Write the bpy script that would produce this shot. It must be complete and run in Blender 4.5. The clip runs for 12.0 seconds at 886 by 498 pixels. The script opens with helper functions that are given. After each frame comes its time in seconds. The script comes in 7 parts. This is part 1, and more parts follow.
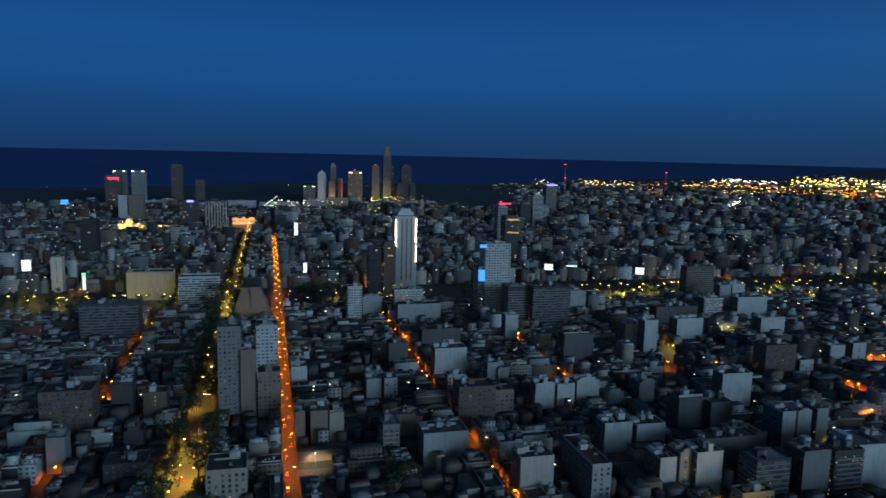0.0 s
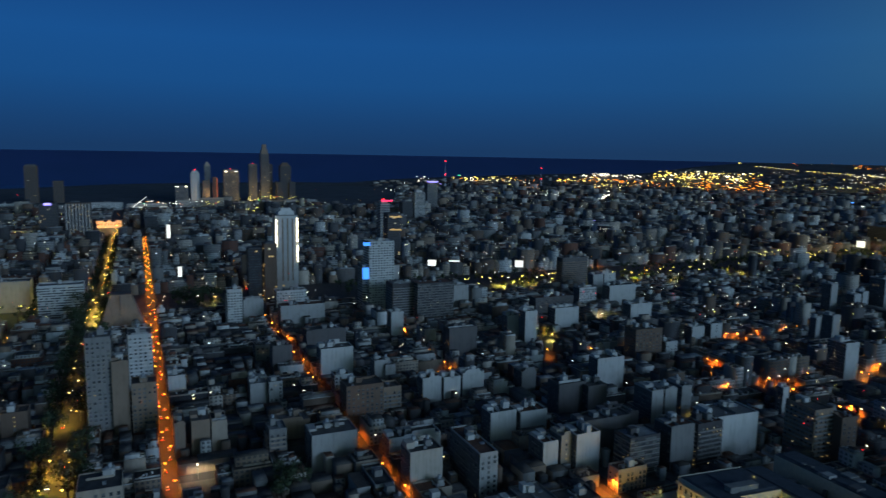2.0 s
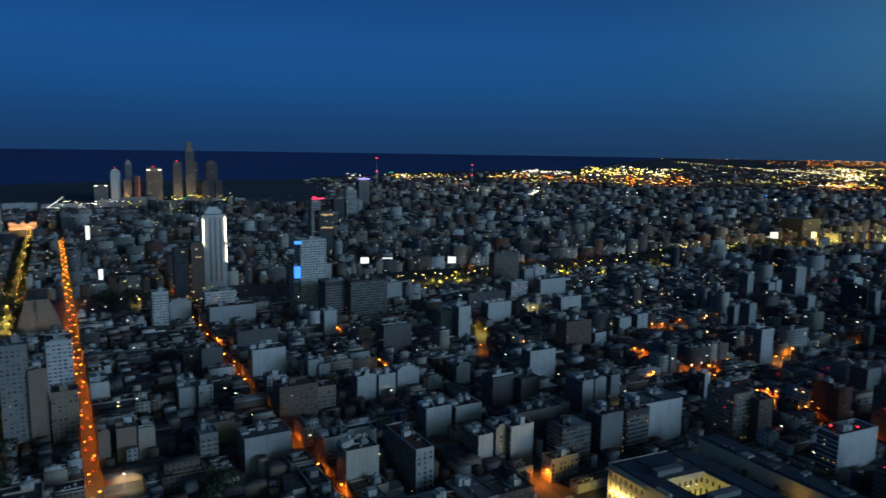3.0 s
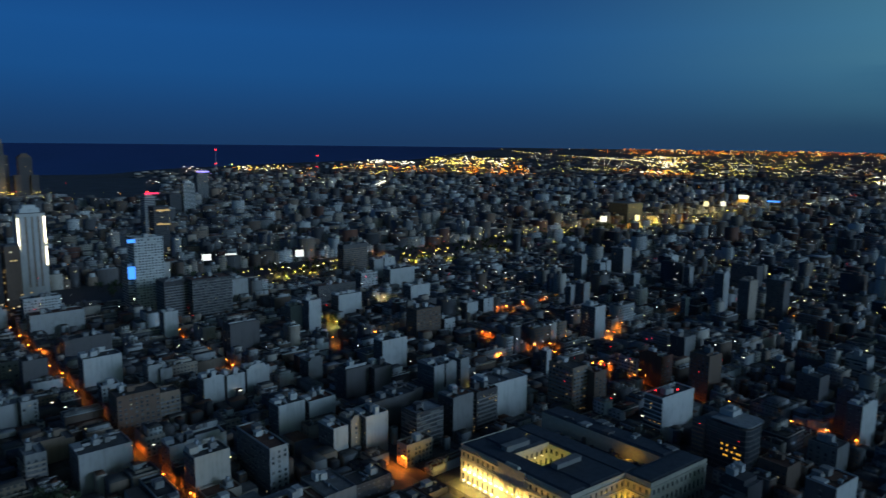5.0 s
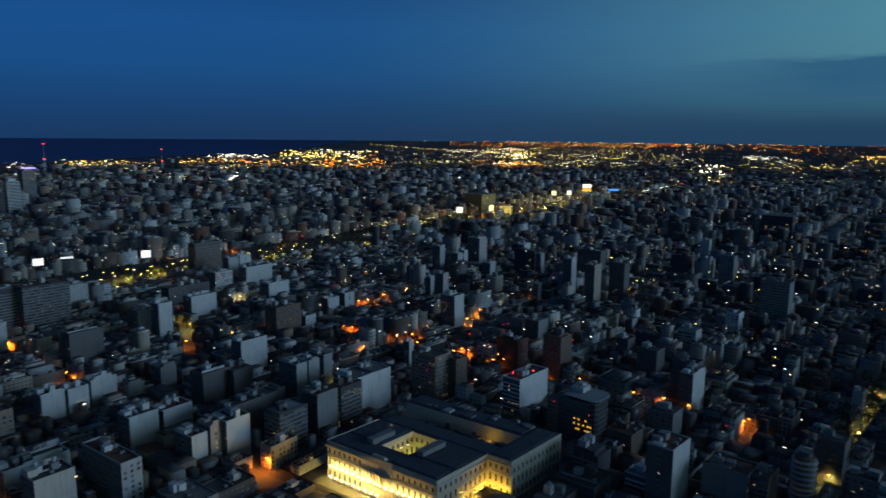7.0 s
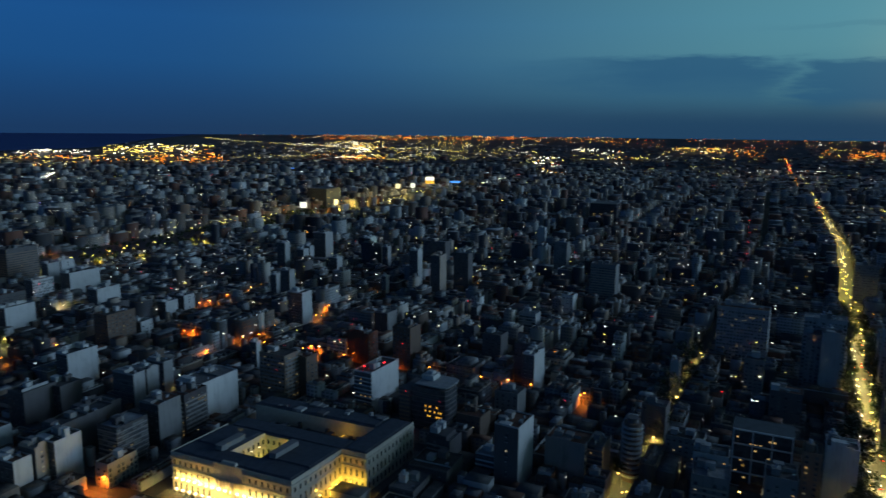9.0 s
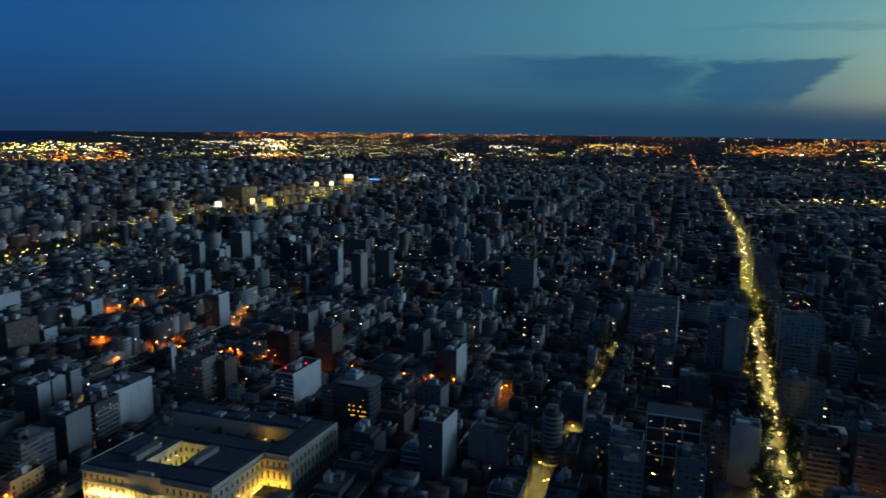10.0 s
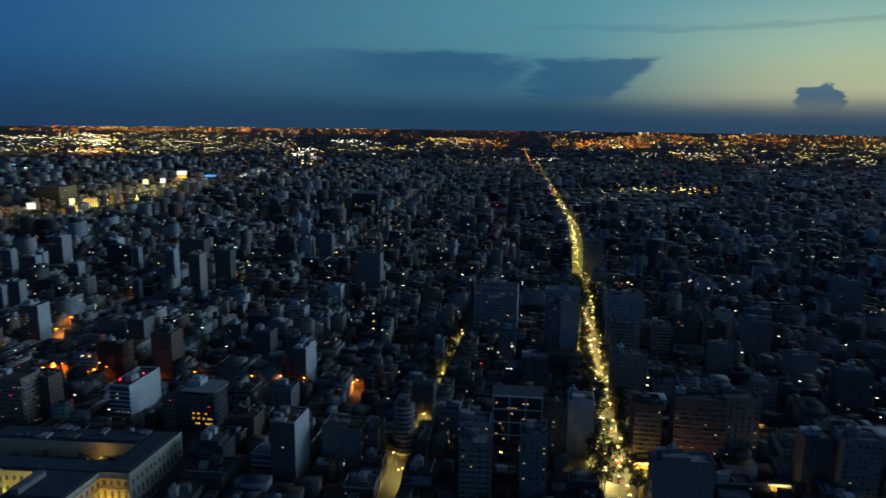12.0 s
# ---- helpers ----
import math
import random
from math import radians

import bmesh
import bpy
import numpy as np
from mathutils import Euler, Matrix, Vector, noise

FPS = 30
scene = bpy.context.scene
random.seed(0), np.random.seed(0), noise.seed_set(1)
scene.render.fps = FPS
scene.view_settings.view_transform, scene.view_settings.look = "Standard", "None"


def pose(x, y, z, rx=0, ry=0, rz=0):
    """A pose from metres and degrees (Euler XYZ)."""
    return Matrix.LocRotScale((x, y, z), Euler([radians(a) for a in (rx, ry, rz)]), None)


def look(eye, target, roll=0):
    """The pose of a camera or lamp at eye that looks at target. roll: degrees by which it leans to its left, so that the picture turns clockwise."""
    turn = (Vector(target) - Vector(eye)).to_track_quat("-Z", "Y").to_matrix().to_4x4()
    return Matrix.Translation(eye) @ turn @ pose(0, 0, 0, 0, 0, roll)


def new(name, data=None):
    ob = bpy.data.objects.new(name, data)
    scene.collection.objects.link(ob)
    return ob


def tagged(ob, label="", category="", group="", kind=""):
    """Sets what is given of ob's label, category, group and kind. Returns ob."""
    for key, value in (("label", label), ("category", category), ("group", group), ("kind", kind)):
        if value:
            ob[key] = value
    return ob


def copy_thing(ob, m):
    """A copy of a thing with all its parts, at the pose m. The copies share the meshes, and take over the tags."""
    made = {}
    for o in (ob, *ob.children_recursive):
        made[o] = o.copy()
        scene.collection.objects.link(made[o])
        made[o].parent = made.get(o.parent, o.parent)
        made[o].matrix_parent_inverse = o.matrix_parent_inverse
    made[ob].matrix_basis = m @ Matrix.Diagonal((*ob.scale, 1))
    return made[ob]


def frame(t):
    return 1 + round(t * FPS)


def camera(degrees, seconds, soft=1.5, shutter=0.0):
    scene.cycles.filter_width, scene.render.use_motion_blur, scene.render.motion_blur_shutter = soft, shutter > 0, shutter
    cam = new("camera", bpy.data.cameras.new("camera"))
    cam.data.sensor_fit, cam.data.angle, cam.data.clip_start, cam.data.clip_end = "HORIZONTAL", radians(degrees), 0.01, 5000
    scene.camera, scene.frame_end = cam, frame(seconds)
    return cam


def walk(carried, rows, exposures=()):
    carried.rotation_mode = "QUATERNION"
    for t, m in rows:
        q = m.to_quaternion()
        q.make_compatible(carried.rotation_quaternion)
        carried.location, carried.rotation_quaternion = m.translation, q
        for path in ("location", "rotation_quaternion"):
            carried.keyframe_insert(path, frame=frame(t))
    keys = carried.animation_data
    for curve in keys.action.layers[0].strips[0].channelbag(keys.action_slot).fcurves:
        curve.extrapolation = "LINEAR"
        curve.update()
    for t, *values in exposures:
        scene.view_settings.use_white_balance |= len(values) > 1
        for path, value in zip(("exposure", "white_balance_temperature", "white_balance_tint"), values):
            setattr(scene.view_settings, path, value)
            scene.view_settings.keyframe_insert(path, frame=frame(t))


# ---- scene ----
cam = camera(64.74, 12.0, soft=1.4, shutter=0.7)
# seconds, place, yaw (left plus), pitch (up plus), lean to the left
ROWS = [
    (0.0, -11.43, 0.06, 201.30, -14.143, -7.994, 1.355),
    (0.5, -11.58, -0.22, 201.41, -16.470, -7.969, 1.350),
    (1.0, -11.74, -0.49, 201.52, -18.791, -7.949, 1.254),
    (1.5, -11.90, -0.78, 201.62, -21.141, -7.980, 1.181),
    (2.0, -12.06, -1.09, 201.72, -23.788, -8.024, 1.043),
    (2.5, -12.21, -1.46, 201.79, -26.529, -8.090, 0.909),
    (3.0, -12.35, -1.86, 201.85, -29.346, -8.195, 0.870),
    (5.0, -13.10, -3.33, 202.30, -41.830, -8.791, 0.663),
    (5.5, -13.34, -3.65, 202.47, -44.931, -8.936, 0.592),
    (6.0, -13.66, -3.96, 202.65, -47.783, -9.054, 0.580),
    (6.5, -14.08, -4.26, 202.87, -50.534, -9.170, 0.565),
    (7.0, -14.56, -4.54, 203.10, -53.465, -9.264, 0.560),
    (9.0, -16.69, -5.50, 203.79, -66.178, -9.678, 0.566),
    (9.5, -17.26, -5.69, 203.89, -69.490, -9.754, 0.584),
    (10.0, -17.87, -5.83, 204.03, -72.763, -9.840, 0.604),
    (10.5, -18.53, -5.90, 204.20, -75.961, -9.924, 0.642),
    (11.0, -19.23, -5.91, 204.39, -79.192, -10.010, 0.667),
    (11.5, -19.95, -5.90, 204.59, -82.443, -10.094, 0.672),
    (12.0, -20.66, -5.90, 204.79, -85.577, -10.190, 0.674),
]


def aim(x, y, z, yaw, pitch, lean):
    a, p = radians(yaw), radians(pitch)
    eye = Vector((x, y, z))
    return look(eye, eye + Vector((-math.sin(a) * math.cos(p), math.cos(a) * math.cos(p), math.sin(p))), lean)


walk(cam, [(t, aim(*r)) for t, *r in ROWS])


# ---------------------------------------------------------------- sky and light
CENTRE = Vector((-15.0, -3.0))  # the plan's point under the eye
SUNSET = Vector((0.5, -0.866, 0.0))  # where the sun went down


class Tree:
    """Short hand for node trees."""

    def __init__(self, tree):
        self.tree = tree

    def add(self, kind, **props):
        n = self.tree.nodes.new(kind)
        for key, value in props.items():
            if key == "operation":
                n.operation = value
            elif key == "blend_type":
                n.blend_type = value
            elif key == "data_type":
                n.data_type = value
            elif key == "attribute_name":
                n.attribute_name = value
            elif key == "noise_dimensions":
                n.noise_dimensions = value
        return n

    def join(self, a, b):
        if hasattr(a, "is_output"):
            self.tree.links.new(a, b)
        else:
            b.default_value = a

    def math(self, op, a, b=0.0, c=0.0):
        n = self.add("ShaderNodeMath", operation=op)
        for k, v in enumerate((a, b, c)):
            self.join(v, n.inputs[k])
        return n.outputs[0]

    def vec(self, op, a, b=(0, 0, 0)):
        n = self.add("ShaderNodeVectorMath", operation=op)
        self.join(a, n.inputs[0])
        self.join(b, n.inputs[1])
        return n.outputs["Value" if op in ("DOT_PRODUCT", "LENGTH") else "Vector"]

    def span(self, v, a, b, c=0.0, d=1.0):
        n = self.add("ShaderNodeMapRange")
        n.interpolation_type = "SMOOTHSTEP"
        self.join(v, n.inputs[0])
        for k, x in enumerate((a, b, c, d)):
            n.inputs[k + 1].default_value = x
        return n.outputs[0]

    def ramp(self, v, stops, constant=False):
        n = self.add("ShaderNodeValToRGB")
        n.color_ramp.interpolation = "CONSTANT" if constant else "LINEAR"
        e = n.color_ramp.elements
        while len(e) < len(stops):
            e.new(0.5)
        for k, (p, c) in enumerate(stops):
            e[k].position, e[k].color = p, (*c, 1)
        self.join(v, n.inputs[0])
        return n.outputs[0]

    def mix(self, f, a, b, mode="MIX"):
        n = self.add("ShaderNodeMix", data_type="RGBA", blend_type=mode)
        self.join(f, n.inputs[0])
        self.join(a if hasattr(a, "is_output") else (*a, 1), n.inputs[6])
        self.join(b if hasattr(b, "is_output") else (*b, 1), n.inputs[7])
        return n.outputs[2]

    def noise(self, v, scale, detail=3.0, rough=0.55):
        n = self.add("ShaderNodeTexNoise")
        self.join(v, n.inputs["Vector"])
        n.inputs["Scale"].default_value, n.inputs["Detail"].default_value, n.inputs["Roughness"].default_value = scale, detail, rough
        return n.outputs[0]

    def split(self, v):
        n = self.add("ShaderNodeSeparateXYZ")
        self.join(v, n.inputs[0])
        return n.outputs[0], n.outputs[1], n.outputs[2]

    def vec3(self, x, y, z):
        n = self.add("ShaderNodeCombineXYZ")
        for k, v in enumerate((x, y, z)):
            self.join(v, n.inputs[k])
        return n.outputs[0]


world = bpy.data.worlds.new("dusk")
scene.world = world
world.use_nodes = True
world.node_tree.nodes.clear()
W = Tree(world.node_tree)
way = W.add("ShaderNodeTexCoord").outputs["Generated"]
wx, wy, wz = W.split(way)
flat = W.math("SQRT", W.math("ADD", W.math("MULTIPLY", wx, wx), W.math("ADD", W.math("MULTIPLY", wy, wy), 1e-6)))
elev = W.math("MULTIPLY", W.math("ARCTAN2", wz, flat), 180 / math.pi)  # degrees
turn = W.math("MULTIPLY", W.math("ARCTAN2", wx, wy), 180 / math.pi)  # degrees from +y towards +x
toward = W.math("DIVIDE", W.vec("DOT_PRODUCT", way, SUNSET), flat)
# the blue hour away from the sunset
blue = W.ramp(W.math("DIVIDE", elev, 90.0), [
    (0.0, (0.008, 0.039, 0.122)), (0.022, (0.008, 0.050, 0.162)), (0.055, (0.008, 0.070, 0.235)),
    (0.09, (0.008, 0.076, 0.265)), (0.135, (0.007, 0.056, 0.21)), (0.24, (0.006, 0.032, 0.115)), (0.45, (0.005, 0.018, 0.058)), (1.0, (0.004, 0.010, 0.028))])
blue = W.mix(1.0, blue, W.mix(W.span(toward, -0.85, 0.6), (1.1, 1.0, 0.97), (1.9, 1.05, 0.74)), "MULTIPLY")
# the clear green and yellow towards the sunset
teal = W.ramp(W.math("DIVIDE", elev, 60.0), [
    (0.0, (0.02, 0.03, 0.03)), (0.04, (0.04, 0.11, 0.09)), (0.1, (0.090, 0.22, 0.16)), (0.19, (0.088, 0.235, 0.18)), (0.42, (0.016, 0.045, 0.05)), (0.75, (0.002, 0.005, 0.008)), (1.0, (0.0, 0.0, 0.0))])
gold = W.ramp(W.math("DIVIDE", elev, 30.0), [
    (0.0, (0.06, 0.05, 0.02)), (0.07, (0.27, 0.20, 0.05)), (0.15, (0.22, 0.17, 0.01)), (0.3, (0.07, 0.06, 0.01)), (1.0, (0.0, 0.0, 0.0))])
g1 = W.math("POWER", W.span(toward, -0.35, 0.95), 1.15)
g2 = W.span(toward, 0.55, 0.85, 0.0, 1.35)


def scaled(col, f):
    n = W.add("ShaderNodeVectorMath", operation="SCALE")
    W.join(col, n.inputs[0])
    W.join(f, n.inputs["Scale"])
    return n.outputs[0]


sky = W.vec("ADD", W.vec("ADD", blue, scaled(teal, g1)), scaled(gold, g2))
# a flat anvil of cloud, a low bank and one small cumulus
wob = W.math("SUBTRACT", W.noise(W.vec3(W.math("MULTIPLY", turn, 0.16), W.math("MULTIPLY", elev, 0.9), 0.0), 1.0, 5.0, 0.6), 0.5)
fine = W.math("SUBTRACT", W.noise(W.vec3(W.math("MULTIPLY", turn, 0.9), W.math("MULTIPLY", elev, 1.6), 4.0), 1.0, 4.0, 0.6), 0.5)
el2 = W.math("ADD", elev, W.math("MULTIPLY", wob, 1.3))
az2 = W.math("ADD", turn, W.math("MULTIPLY", wob, 9.0))
left_lobe = W.math("MULTIPLY", W.math("MULTIPLY", W.span(az2, 69.0, 83.0), W.span(az2, 93.5, 90.0)), W.math("MULTIPLY", W.span(el2, 0.8, 4.4), W.span(el2, 5.75, 5.35)))
edge = W.math("SUBTRACT", W.math("ADD", 96.6, W.math("MULTIPLY", elev, 1.2)), W.math("ADD", turn, W.math("MULTIPLY", wob, 3.0)))  # the lobe's slanting end
right_lobe = W.math("MULTIPLY", W.math("MULTIPLY", W.span(az2, 91.0, 94.0), W.span(edge, 0.0, 1.1)), W.math("MULTIPLY", W.span(el2, 1.2, 2.6), W.span(el2, 5.35, 4.95)))
anvil = W.math("MAXIMUM", W.math("MULTIPLY", left_lobe, 1.05), right_lobe)
bank = W.math("MULTIPLY", W.span(turn, 40.0, 85.0), W.span(W.math("ADD", elev, W.math("MULTIPLY", wob, 0.7)), 2.9, 0.3))
dx = W.math("DIVIDE", W.math("SUBTRACT", W.math("ADD", turn, W.math("MULTIPLY", wob, 3.0)), 113.2), 1.45)
dy = W.math("DIVIDE", W.math("SUBTRACT", W.math("ADD", elev, W.math("MULTIPLY", fine, 0.9)), 1.7), 1.35)
puff = W.span(W.math("ADD", W.math("ADD", W.math("MULTIPLY", dx, dx), W.math("MULTIPLY", dy, dy)), W.math("MULTIPLY", fine, 0.7)), 1.15, 0.85)
puff = W.math("MULTIPLY", puff, W.span(elev, 0.7, 2.3))  # its foot is lost in the bank
veil = W.math("MULTIPLY", W.math("MULTIPLY", W.span(az2, 86.0, 100.0), W.span(el2, 7.0, 7.2)), W.span(el2, 7.6, 7.35))
cloud = W.math("MAXIMUM", W.math("MULTIPLY", anvil, 0.78), W.math("MAXIMUM", W.math("MULTIPLY", puff, 0.85), W.math("MULTIPLY", veil, 0.2)))
sky = W.mix(cloud, sky, (0.020, 0.088, 0.180))
sky = W.mix(W.math("MULTIPLY", bank, 0.85), sky, (0.013, 0.050, 0.108))
back = W.add("ShaderNodeBackground")
W.join(sky, back.inputs[0])
back.inputs[1].default_value = 1.06
W.join(back.outputs[0], W.add("ShaderNodeOutputWorld").inputs[0])

# the last glow of the sun below the horizon
glow = new("sun", bpy.data.lights.new("sun", "SUN"))
glow.data.energy, glow.data.angle, glow.data.color = 1.15, radians(26), (0.39, 0.655, 1.08)
glow.matrix_world = look((0, 0, 500), Vector((0, 0, 500)) - SUNSET * 10 - Vector((0, 0, 1.9)))


# ---------------------------------------------------------------- materials
def material(name, rough=0.8, metal=0.0):
    m = bpy.data.materials.new(name)
    m.use_nodes = True
    t = Tree(m.node_tree)
    b = m.node_tree.nodes["Principled BSDF"]
    b.inputs["Roughness"].default_value, b.inputs["Metallic"].default_value = rough, metal
    return m, t, b


def place_of(t, kind="Object"):
    if kind == "Position":
        return t.add("ShaderNodeNewGeometry").outputs["Position"]
    return t.add("ShaderNodeTexCoord").outputs[kind]


def bumped(t, b, height, strength=0.3, distance=0.1):
    n = t.add("ShaderNodeBump")
    n.inputs["Strength"].default_value, n.inputs["Distance"].default_value = strength, distance
    t.join(height, n.inputs["Height"])
    t.join(n.outputs[0], b.inputs["Normal"])


def plain(name, colour, rough=0.8, metal=0.0, spread=0.25, scale=0.6, fine=6.0):
    """A surface with stains at one scale and grain at another."""
    m, t, b = material(name, rough, metal)
    p = place_of(t, "Position")
    n = t.math("ADD", t.math("MULTIPLY", t.noise(p, scale, 4), 0.65), t.math("MULTIPLY", t.noise(p, fine, 2), 0.35))
    lo, hi = [c * (1 - spread) for c in colour], [min(1.0, c * (1 + spread)) for c in colour]
    t.join(t.ramp(n, [(0.3, lo), (0.7, hi)]), b.inputs["Base Color"])
    bumped(t, b, n, 0.2, 0.05)
    return m


def lamp_material(name, colour, strength, lights=True):
    m, t, b = material(name, 0.5)
    b.inputs["Base Color"].default_value = (*[0.5 * c for c in colour], 1)
    b.inputs["Emission Color"].default_value = (*colour, 1)
    b.inputs["Emission Strength"].default_value = strength
    m.cycles.emission_sampling = "AUTO" if lights else "NONE"
    return m


PALETTE = [
    (0.00, (0.050, 0.046, 0.048)), (0.08, (0.165, 0.070, 0.045)), (0.15, (0.085, 0.076, 0.076)), (0.24, (0.170, 0.112, 0.080)), (0.33, (0.140, 0.125, 0.120)),
    (0.43, (0.290, 0.205, 0.145)), (0.52, (0.250, 0.235, 0.220)), (0.62, (0.420, 0.335, 0.260)), (0.70, (0.410, 0.390, 0.365)),
    (0.78, (0.530, 0.455, 0.375)), (0.86, (0.555, 0.535, 0.500)), (0.94, (0.670, 0.640, 0.595))]


def wall_material(name, windows):
    """Painted render in the tone that each wall carries, with soot and rain streaks; far walls carry their small windows too."""
    m, t, b = material(name, 0.88)
    p = place_of(t, "Position")
    tone = t.add("ShaderNodeAttribute", attribute_name="tone").outputs["Fac"]
    col = t.ramp(tone, PALETTE, True)
    px, py, pz = t.split(p)
    streak = t.noise(t.vec3(t.math("MULTIPLY", px, 0.9), t.math("MULTIPLY", py, 0.9), t.math("MULTIPLY", pz, 0.09)), 0.55, 4)
    patch = t.noise(p, 0.16, 3)
    dirt = t.math("ADD", t.math("MULTIPLY", streak, 0.6), t.math("MULTIPLY", patch, 0.4))
    col = t.mix(1.0, col, t.ramp(dirt, [(0.30, (0.70, 0.70, 0.68)), (0.5, (0.95, 0.95, 0.94)), (0.75, (1.0, 1.0, 1.0))]), "MULTIPLY")
    bumped(t, b, t.noise(p, 2.5, 3), 0.25, 0.05)
    if windows:
        uv = place_of(t, "UV")
        u, v, _ = t.split(uv)
        flag = t.add("ShaderNodeAttribute", attribute_name="win").outputs["Fac"]
        cu, cv = t.math("DIVIDE", u, 3.1), t.math("DIVIDE", v, 3.0)
        fu, fv = t.math("FRACT", cu), t.math("FRACT", cv)
        box = t.math("MULTIPLY", t.math("LESS_THAN", t.math("ABSOLUTE", t.math("SUBTRACT", fu, 0.5)), 0.27), t.math("LESS_THAN", t.math("ABSOLUTE", t.math("SUBTRACT", fv, 0.55)), 0.26))
        box = t.math("MULTIPLY", box, t.math("GREATER_THAN", flag, 0.5))
        dice = t.add("ShaderNodeTexWhiteNoise")
        dice.noise_dimensions = "3D"
        t.join(t.vec3(t.math("FLOOR", cu), t.math("FLOOR", cv), t.math("MULTIPLY", tone, 97.0)), dice.inputs["Vector"])
        small = t.math("MULTIPLY", t.math("LESS_THAN", t.math("ABSOLUTE", t.math("SUBTRACT", fu, 0.5)), 0.2), t.math("LESS_THAN", t.math("ABSOLUTE", t.math("SUBTRACT", fv, 0.5)), 0.13))
        lit = t.math("MULTIPLY", t.math("MULTIPLY", box, small), t.math("GREATER_THAN", dice.outputs["Value"], 0.980))
        col = t.mix(t.math("MULTIPLY", box, 0.8), col, (0.045, 0.05, 0.055))
        t.join(t.math("SUBTRACT", 0.88, t.math("MULTIPLY", box, 0.6)), b.inputs["Roughness"])
        warm = t.ramp(dice.outputs["Color"], [(0.0, (1.0, 0.60, 0.14)), (0.15, (1.0, 0.82, 0.36)), (0.4, (1.0, 0.95, 0.76)), (0.86, (0.8, 0.95, 1.0))], True)
        t.join(warm, b.inputs["Emission Color"])
        t.join(t.math("MULTIPLY", lit, 3.0), b.inputs["Emission Strength"])
        m.cycles.emission_sampling = "NONE"
    t.join(col, b.inputs["Base Color"])
    return m


def roof_material(name):
    m, t, b = material(name, 0.85)
    p = place_of(t, "Position")
    tone = t.add("ShaderNodeAttribute", attribute_name="tone").outputs["Fac"]
    pick = t.math("FRACT", t.math("MULTIPLY", tone, 13.7))
    col = t.ramp(pick, [(0.0, (0.095, 0.088, 0.082)), (0.22, (0.19, 0.085, 0.05)), (0.42, (0.145, 0.132, 0.118)), (0.6, (0.115, 0.095, 0.078)), (0.78, (0.235, 0.215, 0.195)), (0.92, (0.40, 0.39, 0.37))], True)
    n = t.math("ADD", t.math("MULTIPLY", t.noise(p, 0.22, 4), 0.6), t.math("MULTIPLY", t.noise(p, 1.7, 3), 0.4))
    col = t.mix(1.0, col, t.ramp(n, [(0.35, (0.5, 0.5, 0.5)), (0.6, (1, 1, 1))]), "MULTIPLY")
    t.join(col, b.inputs["Base Color"])
    bumped(t, b, n, 0.3, 0.08)
    return m


WALL, WALL_FAR, ROOF = wall_material("painted_render", False), wall_material("painted_render_far", True), roof_material("roof_felt")
ASPHALT = plain("asphalt", (0.055, 0.055, 0.058), 0.75, 0, 0.3, 0.12, 3.0)
CONCRETE = plain("concrete", (0.30, 0.295, 0.285), 0.85, 0, 0.3, 0.3, 4.0)
PAVING = plain("paving", (0.13, 0.128, 0.122), 0.8, 0, 0.25, 0.4, 4.0)
LAND = plain("far_land", (0.050, 0.053, 0.058), 0.95, 0, 0.5, 0.012, 0.1)
STONE = plain("cream_stone", (0.52, 0.46, 0.36), 0.8, 0, 0.2, 0.4, 5.0)
SLATE = plain("dark_roofing", (0.065, 0.07, 0.08), 0.7, 0, 0.35, 0.25, 3.0)
METAL = plain("galvanised_metal", (0.33, 0.34, 0.35), 0.45, 0.8, 0.2, 0.5, 5.0)
TANK = plain("fibre_cement", (0.36, 0.37, 0.38), 0.8, 0, 0.3, 0.8, 6.0)
BARK = plain("bark", (0.07, 0.055, 0.04), 0.9, 0, 0.3, 2.0, 12.0)
LEAF = plain("foliage", (0.040, 0.058, 0.024), 0.7, 0, 0.5, 0.35, 3.0)
RUBBER = plain("rubber", (0.025, 0.025, 0.025), 0.8)
GLASS, gt, gb = material("dark_window_glass", 0.12)
gb.inputs["Base Color"].default_value = (0.025, 0.03, 0.035, 1)
gt.join(gt.ramp(gt.noise(place_of(gt, "Position"), 0.35, 2), [(0.3, (0.045, 0.05, 0.055)), (0.7, (0.10, 0.105, 0.11))]), gb.inputs["Base Color"])
BLIND = plain("window_blind", (0.15, 0.145, 0.135), 0.7, 0, 0.3, 0.5, 4.0)
WATER, wt, wb = material("river_water", 0.35)
wb.inputs["Base Color"].default_value = (0.01, 0.03, 0.09, 1)
wb.inputs["Specular IOR Level"].default_value = 0.3
wt.join(wt.ramp(wt.noise(place_of(wt, "Position"), 0.003, 5), [(0.3, (0.030, 0.05, 0.15)), (0.7, (0.036, 0.06, 0.185))]), wb.inputs["Base Color"])
SODIUM = lamp_material("sodium_lamp", (1.0, 0.30, 0.03), 15.0, False)
AMBER = lamp_material("amber_lamp", (1.0, 0.64, 0.17), 9.0, False)
WHITE = lamp_material("white_lamp", (1.0, 0.88, 0.62), 7.0, False)
RED = lamp_material("red_lamp", (1.0, 0.02, 0.03), 6.0, False)
SODIUM_SIGN = lamp_material("orange_strip", (1.0, 0.2, 0.05), 0.5, False)
LIT_AMBER = lamp_material("lit_office_amber", (1.0, 0.52, 0.06), 0.75, False)
LIT = lamp_material("lit_window", (1.0, 0.66, 0.25), 0.45, False)
LIT_WHITE = lamp_material("lit_window_white", (1.0, 0.86, 0.52), 0.45, False)


